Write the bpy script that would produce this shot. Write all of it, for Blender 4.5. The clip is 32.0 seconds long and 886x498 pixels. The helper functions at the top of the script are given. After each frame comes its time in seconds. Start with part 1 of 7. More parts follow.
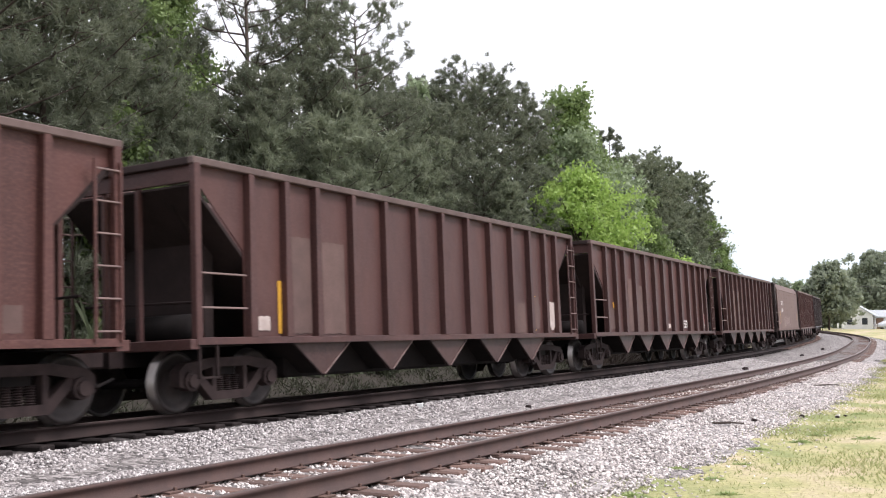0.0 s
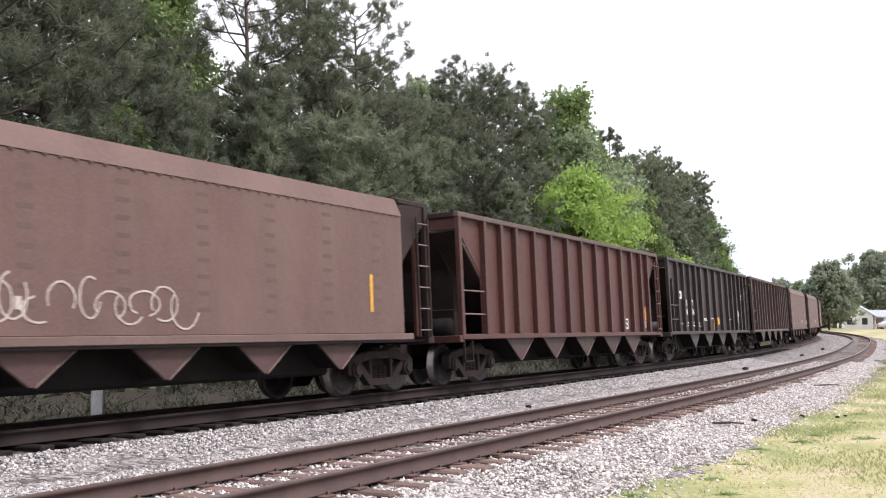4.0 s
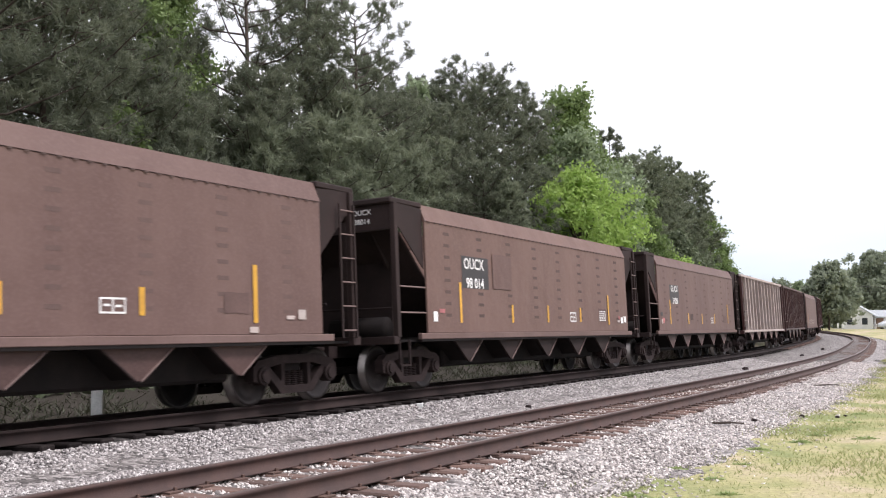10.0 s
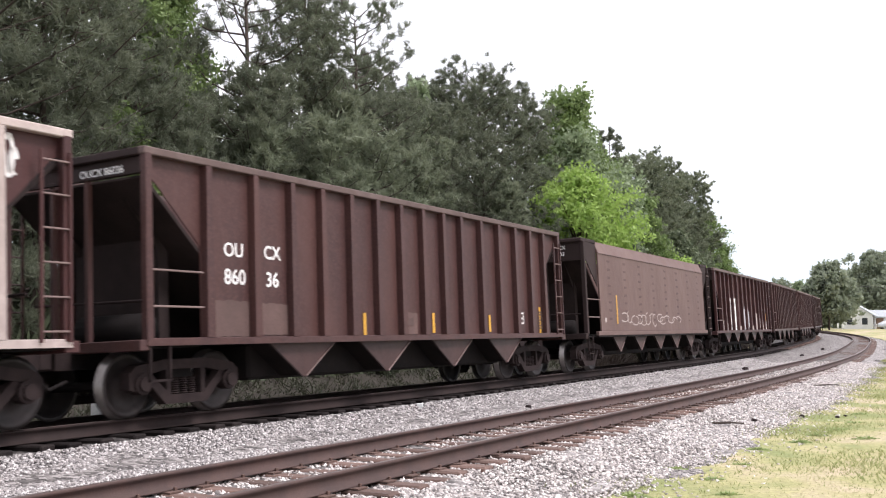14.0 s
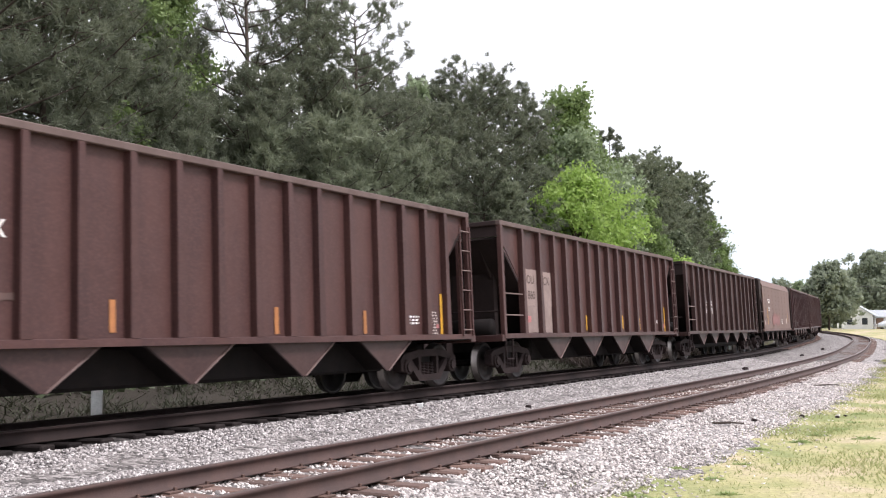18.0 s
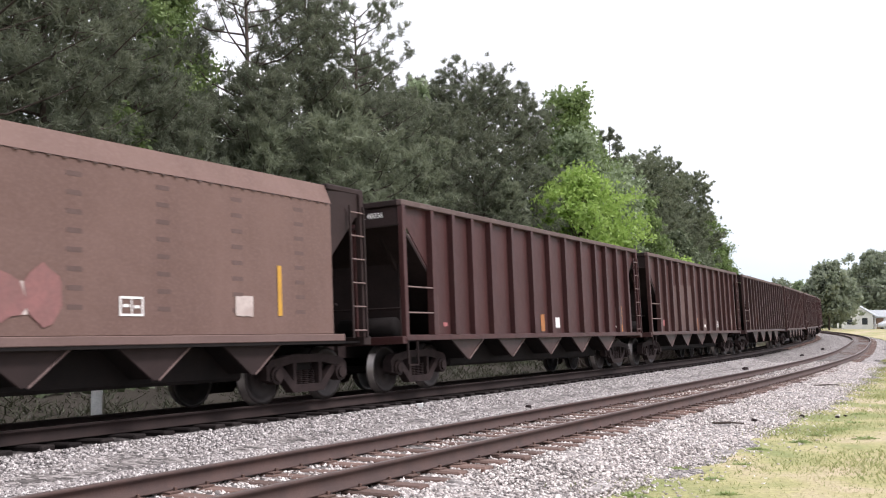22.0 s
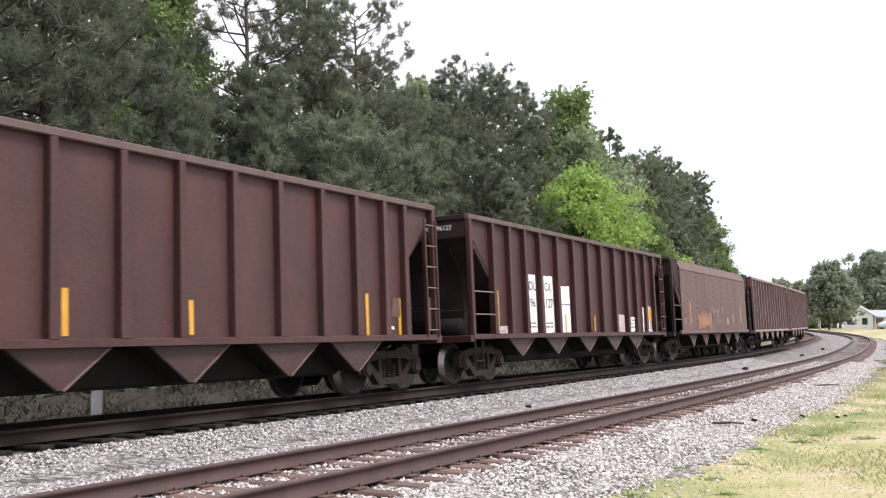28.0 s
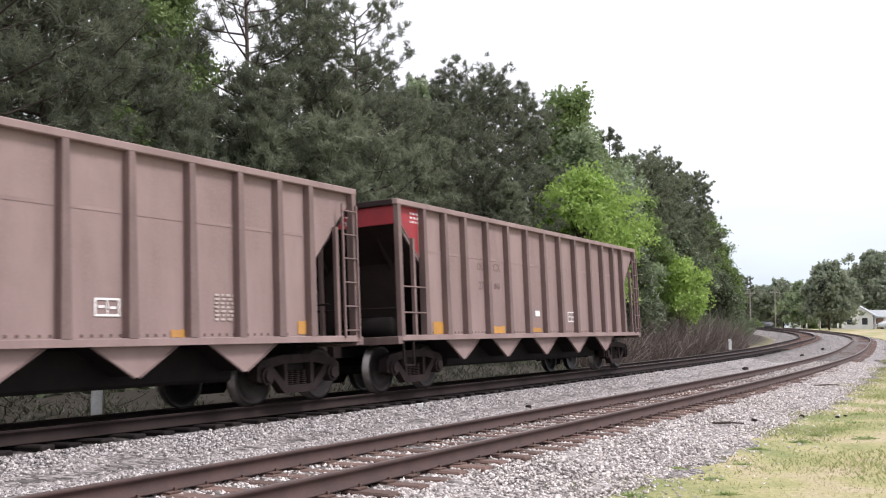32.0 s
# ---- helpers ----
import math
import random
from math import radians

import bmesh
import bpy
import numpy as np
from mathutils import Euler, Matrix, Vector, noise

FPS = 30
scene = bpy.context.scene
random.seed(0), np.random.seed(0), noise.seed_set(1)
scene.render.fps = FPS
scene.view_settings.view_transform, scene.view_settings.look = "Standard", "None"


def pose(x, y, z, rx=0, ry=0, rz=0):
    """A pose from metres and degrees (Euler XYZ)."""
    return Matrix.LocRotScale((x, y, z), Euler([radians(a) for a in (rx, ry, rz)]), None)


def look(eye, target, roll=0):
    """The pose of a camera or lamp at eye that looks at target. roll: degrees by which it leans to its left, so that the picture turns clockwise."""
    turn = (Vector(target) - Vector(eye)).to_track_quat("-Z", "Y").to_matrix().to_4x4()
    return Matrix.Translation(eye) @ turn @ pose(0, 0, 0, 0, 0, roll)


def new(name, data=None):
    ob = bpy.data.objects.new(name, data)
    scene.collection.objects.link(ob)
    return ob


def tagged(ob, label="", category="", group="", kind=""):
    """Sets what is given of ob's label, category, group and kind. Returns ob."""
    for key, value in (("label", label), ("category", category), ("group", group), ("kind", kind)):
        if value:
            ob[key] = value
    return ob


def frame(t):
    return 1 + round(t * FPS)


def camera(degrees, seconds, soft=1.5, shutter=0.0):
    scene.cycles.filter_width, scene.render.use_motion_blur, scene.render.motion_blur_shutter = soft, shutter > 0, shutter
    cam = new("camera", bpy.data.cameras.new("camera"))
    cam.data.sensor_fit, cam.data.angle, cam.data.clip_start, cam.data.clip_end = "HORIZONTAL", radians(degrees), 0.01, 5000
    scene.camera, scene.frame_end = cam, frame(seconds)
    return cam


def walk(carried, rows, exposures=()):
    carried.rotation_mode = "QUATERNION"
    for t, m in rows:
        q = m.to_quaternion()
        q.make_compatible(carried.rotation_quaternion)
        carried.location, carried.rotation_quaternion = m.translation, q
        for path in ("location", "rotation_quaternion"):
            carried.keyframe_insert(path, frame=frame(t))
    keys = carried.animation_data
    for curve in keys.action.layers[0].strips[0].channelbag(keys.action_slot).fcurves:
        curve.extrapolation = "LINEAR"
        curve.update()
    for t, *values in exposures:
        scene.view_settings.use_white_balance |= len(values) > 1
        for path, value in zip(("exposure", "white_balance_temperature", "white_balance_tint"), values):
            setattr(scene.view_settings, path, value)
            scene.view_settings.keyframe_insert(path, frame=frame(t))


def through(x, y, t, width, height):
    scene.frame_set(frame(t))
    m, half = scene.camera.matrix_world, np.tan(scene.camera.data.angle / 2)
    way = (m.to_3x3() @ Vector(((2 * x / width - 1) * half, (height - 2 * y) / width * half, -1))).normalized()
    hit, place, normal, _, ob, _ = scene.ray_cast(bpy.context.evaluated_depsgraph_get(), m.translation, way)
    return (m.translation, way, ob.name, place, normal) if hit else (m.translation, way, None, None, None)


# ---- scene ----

# ---- camera ----
cam = camera(46.76, 32.0, soft=1.15, shutter=0.13)
EYE = (0.0, 0.0, 1.341)
walk(cam, [(0.0, pose(*EYE, 94.367, 0, 0)), (32.0, pose(*EYE, 94.367, 0, 0))], exposures=[(0.0, 0.48, 6300, 16), (7.3, 0.48, 6300, 16), (8.5, 0.28, 6300, 16), (11.0, 0.35, 6300, 16), (12.5, 0.48, 6300, 16), (21.0, 0.50, 6300, 16),
                                                                                                 (22.0, 0.36, 6300, 16), (23.2, 0.50, 6300, 16), (30.2, 0.44, 6300, 16), (32.0, 0.22, 6300, 16)])

# ---- world, sun, exposure ----
SUN_UP, SUN_TURN = 55, 107
world = bpy.data.worlds.new("sky")
scene.world = world
world.use_nodes = True
wn, wl = world.node_tree.nodes, world.node_tree.links
sky = wn.new("ShaderNodeTexSky")
sky.sky_type, sky.sun_disc = "NISHITA", False
sky.sun_elevation, sky.sun_rotation = radians(SUN_UP), radians(SUN_TURN)
sky.air_density, sky.dust_density, sky.ozone_density = 1.0, 4.0, 1.0
# bright thin cloud over nearly all of the sky, with some blue low down
wco = wn.new("ShaderNodeTexCoord")
wmap = wn.new("ShaderNodeMapping")
wmap.inputs["Scale"].default_value = (1.0, 1.0, 5.0)
wnoise = wn.new("ShaderNodeTexNoise")
wnoise.inputs["Scale"].default_value, wnoise.inputs["Detail"].default_value = 2.6, 5
wramp = wn.new("ShaderNodeMapRange")
wramp.inputs["From Min"].default_value, wramp.inputs["From Max"].default_value = 0.35, 0.62
wramp.inputs["To Min"].default_value, wramp.inputs["To Max"].default_value = 0.80, 0.98
wmix = wn.new("ShaderNodeMixRGB")
wl.new(wco.outputs["Generated"], wmap.inputs["Vector"])
wl.new(wmap.outputs["Vector"], wnoise.inputs["Vector"])
wl.new(wnoise.outputs[0], wramp.inputs["Value"])
wl.new(wramp.outputs["Result"], wmix.inputs[0])
wsep = wn.new("ShaderNodeSeparateXYZ")
wlow = wn.new("ShaderNodeMapRange")
wlow.inputs["From Min"].default_value, wlow.inputs["From Max"].default_value = 0.01, 0.2
wtone = wn.new("ShaderNodeMixRGB")
wtone.inputs[1].default_value, wtone.inputs[2].default_value = (6.7, 7.75, 8.5, 1), (10.9, 11.0, 11.1, 1)
wl.new(wco.outputs["Generated"], wsep.inputs[0])
wl.new(wsep.outputs["Z"], wlow.inputs["Value"])
wl.new(wlow.outputs["Result"], wtone.inputs[0])
wl.new(wtone.outputs[0], wmix.inputs[2])
wl.new(sky.outputs[0], wmix.inputs[1])
wback = next(n for n in wn if n.type == "BACKGROUND")
wl.new(wmix.outputs[0], wback.inputs["Color"])
wback.inputs["Strength"].default_value = 0.105

sun_data = bpy.data.lights.new("sun", "SUN")
sun_data.energy, sun_data.angle, sun_data.color = 2.75, radians(14), (1.0, 0.97, 0.94)
sun = new("sun", sun_data)
_e, _a = radians(SUN_UP), radians(SUN_TURN)
TO_SUN = Vector((math.sin(_a) * math.cos(_e), math.cos(_a) * math.cos(_e), math.sin(_e)))
sun.matrix_basis = look(TO_SUN * 80, (0, 0, 0))

# ---- the lie of the tracks ----
GAUGE, SPACING, CAR_LENGTH, CAR_PITCH = 1.505, 4.975, 14.73, 16.125
CANT = [0.0719 / GAUGE, 0.0147 / GAUGE]
BENDS = [(-520, 0.0011), (-30, 0.00115), (0, 0.00109), (30, 0.00161), (45, 0.00262), (60, 0.00081), (75, -0.00023),
         (90, 0.00344), (105, 0.00479), (130, 0.00517), (560, 0.0052)]
STEP = 0.25
S = np.arange(-520, 560, STEP)
_k = np.interp(S, [b[0] for b in BENDS], [b[1] for b in BENDS])
_h = np.concatenate([[0], np.cumsum((_k[1:] + _k[:-1]) / 2 * STEP)])
_zero = int(np.argmin(abs(S)))
TURN = _h - _h[_zero] + 1.06276
_m = (TURN[1:] + TURN[:-1]) / 2
TX = np.concatenate([[0], np.cumsum(np.cos(_m) * STEP)])
TY = np.concatenate([[0], np.cumsum(np.sin(_m) * STEP)])
TX, TY = TX - TX[_zero] - 4.1735, TY - TY[_zero] + 16.3565


def rise(y):
    """The land rises gently into the distance."""
    return 6.73e-5 * np.clip((y - 16.36) / 0.93 - 20, 0, 140) ** 2


def along(s):
    """Place and heading of the far track's centre line."""
    x, y = np.interp(s, S, TX), np.interp(s, S, TY)
    return x, y, rise(y), np.interp(s, S, TURN)


def beside(s, o, z=0.0):
    """A point o metres to the near side of the far track."""
    x, y, base, h = along(s)
    return x + np.sin(h) * o, y - np.cos(h) * o, base + z


# the train's way since the start
def gone(t):
    return 14.2616 * t - 0.029727 * t * t + 1.1231e-4 * t ** 3

# ---- materials ----
def nodes_of(name):
    m = bpy.data.materials.new(name)
    m.use_nodes = True
    return m, m.node_tree.nodes, m.node_tree.links, m.node_tree.nodes["Principled BSDF"]


def surf(name, a, b, scale=2.0, fine=30.0, rough=0.75, metal=0.0, bump=0.15, dist=0.01, stretch=(1, 1, 1), c=None, low=0.35, high=0.65,
         spread=0.12, dent=0.0, sheen=0.5):
    """A worn surface: two colours in large patches, a third in fine specks, random from piece to piece."""
    m, n, l, p = nodes_of(name)
    co, info = n.new("ShaderNodeTexCoord"), n.new("ShaderNodeObjectInfo")
    add, mp = n.new("ShaderNodeVectorMath"), n.new("ShaderNodeMapping")
    sc = n.new("ShaderNodeMath")
    sc.operation, sc.inputs[1].default_value = "MULTIPLY", 57.0
    l.new(info.outputs["Random"], sc.inputs[0])
    l.new(co.outputs["Object"], add.inputs[0])
    l.new(sc.outputs[0], add.inputs[1])
    l.new(add.outputs[0], mp.inputs["Vector"])
    mp.inputs["Scale"].default_value = stretch
    big, small = n.new("ShaderNodeTexNoise"), n.new("ShaderNodeTexNoise")
    big.inputs["Scale"].default_value, big.inputs["Detail"].default_value, big.inputs["Roughness"].default_value = scale, 6, 0.6
    small.inputs["Scale"].default_value, small.inputs["Detail"].default_value = fine, 4
    l.new(mp.outputs[0], big.inputs["Vector"])
    l.new(add.outputs[0], small.inputs["Vector"])
    r = n.new("ShaderNodeMapRange")
    r.inputs["From Min"].default_value, r.inputs["From Max"].default_value = low, high
    l.new(big.outputs[0], r.inputs["Value"])
    mix = n.new("ShaderNodeMixRGB")
    mix.inputs[1].default_value, mix.inputs[2].default_value = (*a, 1), (*b, 1)
    l.new(r.outputs[0], mix.inputs[0])
    mix2 = n.new("ShaderNodeMixRGB")
    r2 = n.new("ShaderNodeMapRange")
    r2.inputs["From Min"].default_value, r2.inputs["From Max"].default_value = 0.45, 0.72
    r2.inputs["To Max"].default_value = 0.6
    l.new(small.outputs[0], r2.inputs["Value"])
    l.new(r2.outputs[0], mix2.inputs[0])
    l.new(mix.outputs[0], mix2.inputs[1])
    mix2.inputs[2].default_value = (*(c or [0.5 * (x + y) * 0.75 for x, y in zip(a, b)]), 1)
    hsv = n.new("ShaderNodeHueSaturation")
    vr = n.new("ShaderNodeMapRange")
    vr.inputs["To Min"].default_value, vr.inputs["To Max"].default_value = 1 - spread, 1 + spread
    l.new(info.outputs["Random"], vr.inputs["Value"])
    l.new(vr.outputs[0], hsv.inputs["Value"])
    l.new(mix2.outputs[0], hsv.inputs["Color"])
    l.new(hsv.outputs[0], p.inputs["Base Color"])
    p.inputs["Roughness"].default_value, p.inputs["Metallic"].default_value = rough, metal
    p.inputs["Specular IOR Level"].default_value = sheen
    bm = n.new("ShaderNodeBump")
    bm.inputs["Strength"].default_value, bm.inputs["Distance"].default_value = bump, dist
    l.new(small.outputs[0], bm.inputs["Height"])
    if dent:
        bd, wave = n.new("ShaderNodeBump"), n.new("ShaderNodeTexNoise")
        wave.inputs["Scale"].default_value = 1.6
        l.new(add.outputs[0], wave.inputs["Vector"])
        bd.inputs["Strength"].default_value, bd.inputs["Distance"].default_value = 0.5, dent
        l.new(wave.outputs[0], bd.inputs["Height"]), l.new(bd.outputs[0], bm.inputs["Normal"])
    l.new(bm.outputs[0], p.inputs["Normal"])
    return m


def leafy(name, a, b, rough=0.6, through=0.35, own=0.35):
    """Leaves: tones drift from bough to bough and a little from leaf to leaf, with light passing through."""
    m, n, l, p = nodes_of(name)
    geo, co, nz = n.new("ShaderNodeNewGeometry"), n.new("ShaderNodeTexCoord"), n.new("ShaderNodeTexNoise")
    nz.inputs["Scale"].default_value, nz.inputs["Detail"].default_value = 1.4, 4
    l.new(co.outputs["Object"], nz.inputs["Vector"])
    spread, both = n.new("ShaderNodeMapRange"), n.new("ShaderNodeMix")
    spread.inputs["From Min"].default_value, spread.inputs["From Max"].default_value = 0.3, 0.7
    l.new(nz.outputs[0], spread.inputs["Value"])
    both.inputs[0].default_value = own
    l.new(spread.outputs[0], both.inputs[2]), l.new(geo.outputs["Random Per Island"], both.inputs[3])
    mix = n.new("ShaderNodeMixRGB")
    mix.inputs[1].default_value, mix.inputs[2].default_value = (*a, 1), (*b, 1)
    l.new(both.outputs[0], mix.inputs[0])
    l.new(mix.outputs[0], p.inputs["Base Color"])
    p.inputs["Roughness"].default_value = rough
    tr, ms = n.new("ShaderNodeBsdfTranslucent"), n.new("ShaderNodeMixShader")
    l.new(mix.outputs[0], tr.inputs["Color"])
    ms.inputs[0].default_value = through
    l.new(p.outputs[0], ms.inputs[1])
    l.new(tr.outputs[0], ms.inputs[2])
    l.new(ms.outputs[0], n["Material Output"].inputs["Surface"])
    return m


STREAK = (1.0, 1.0, 0.35)
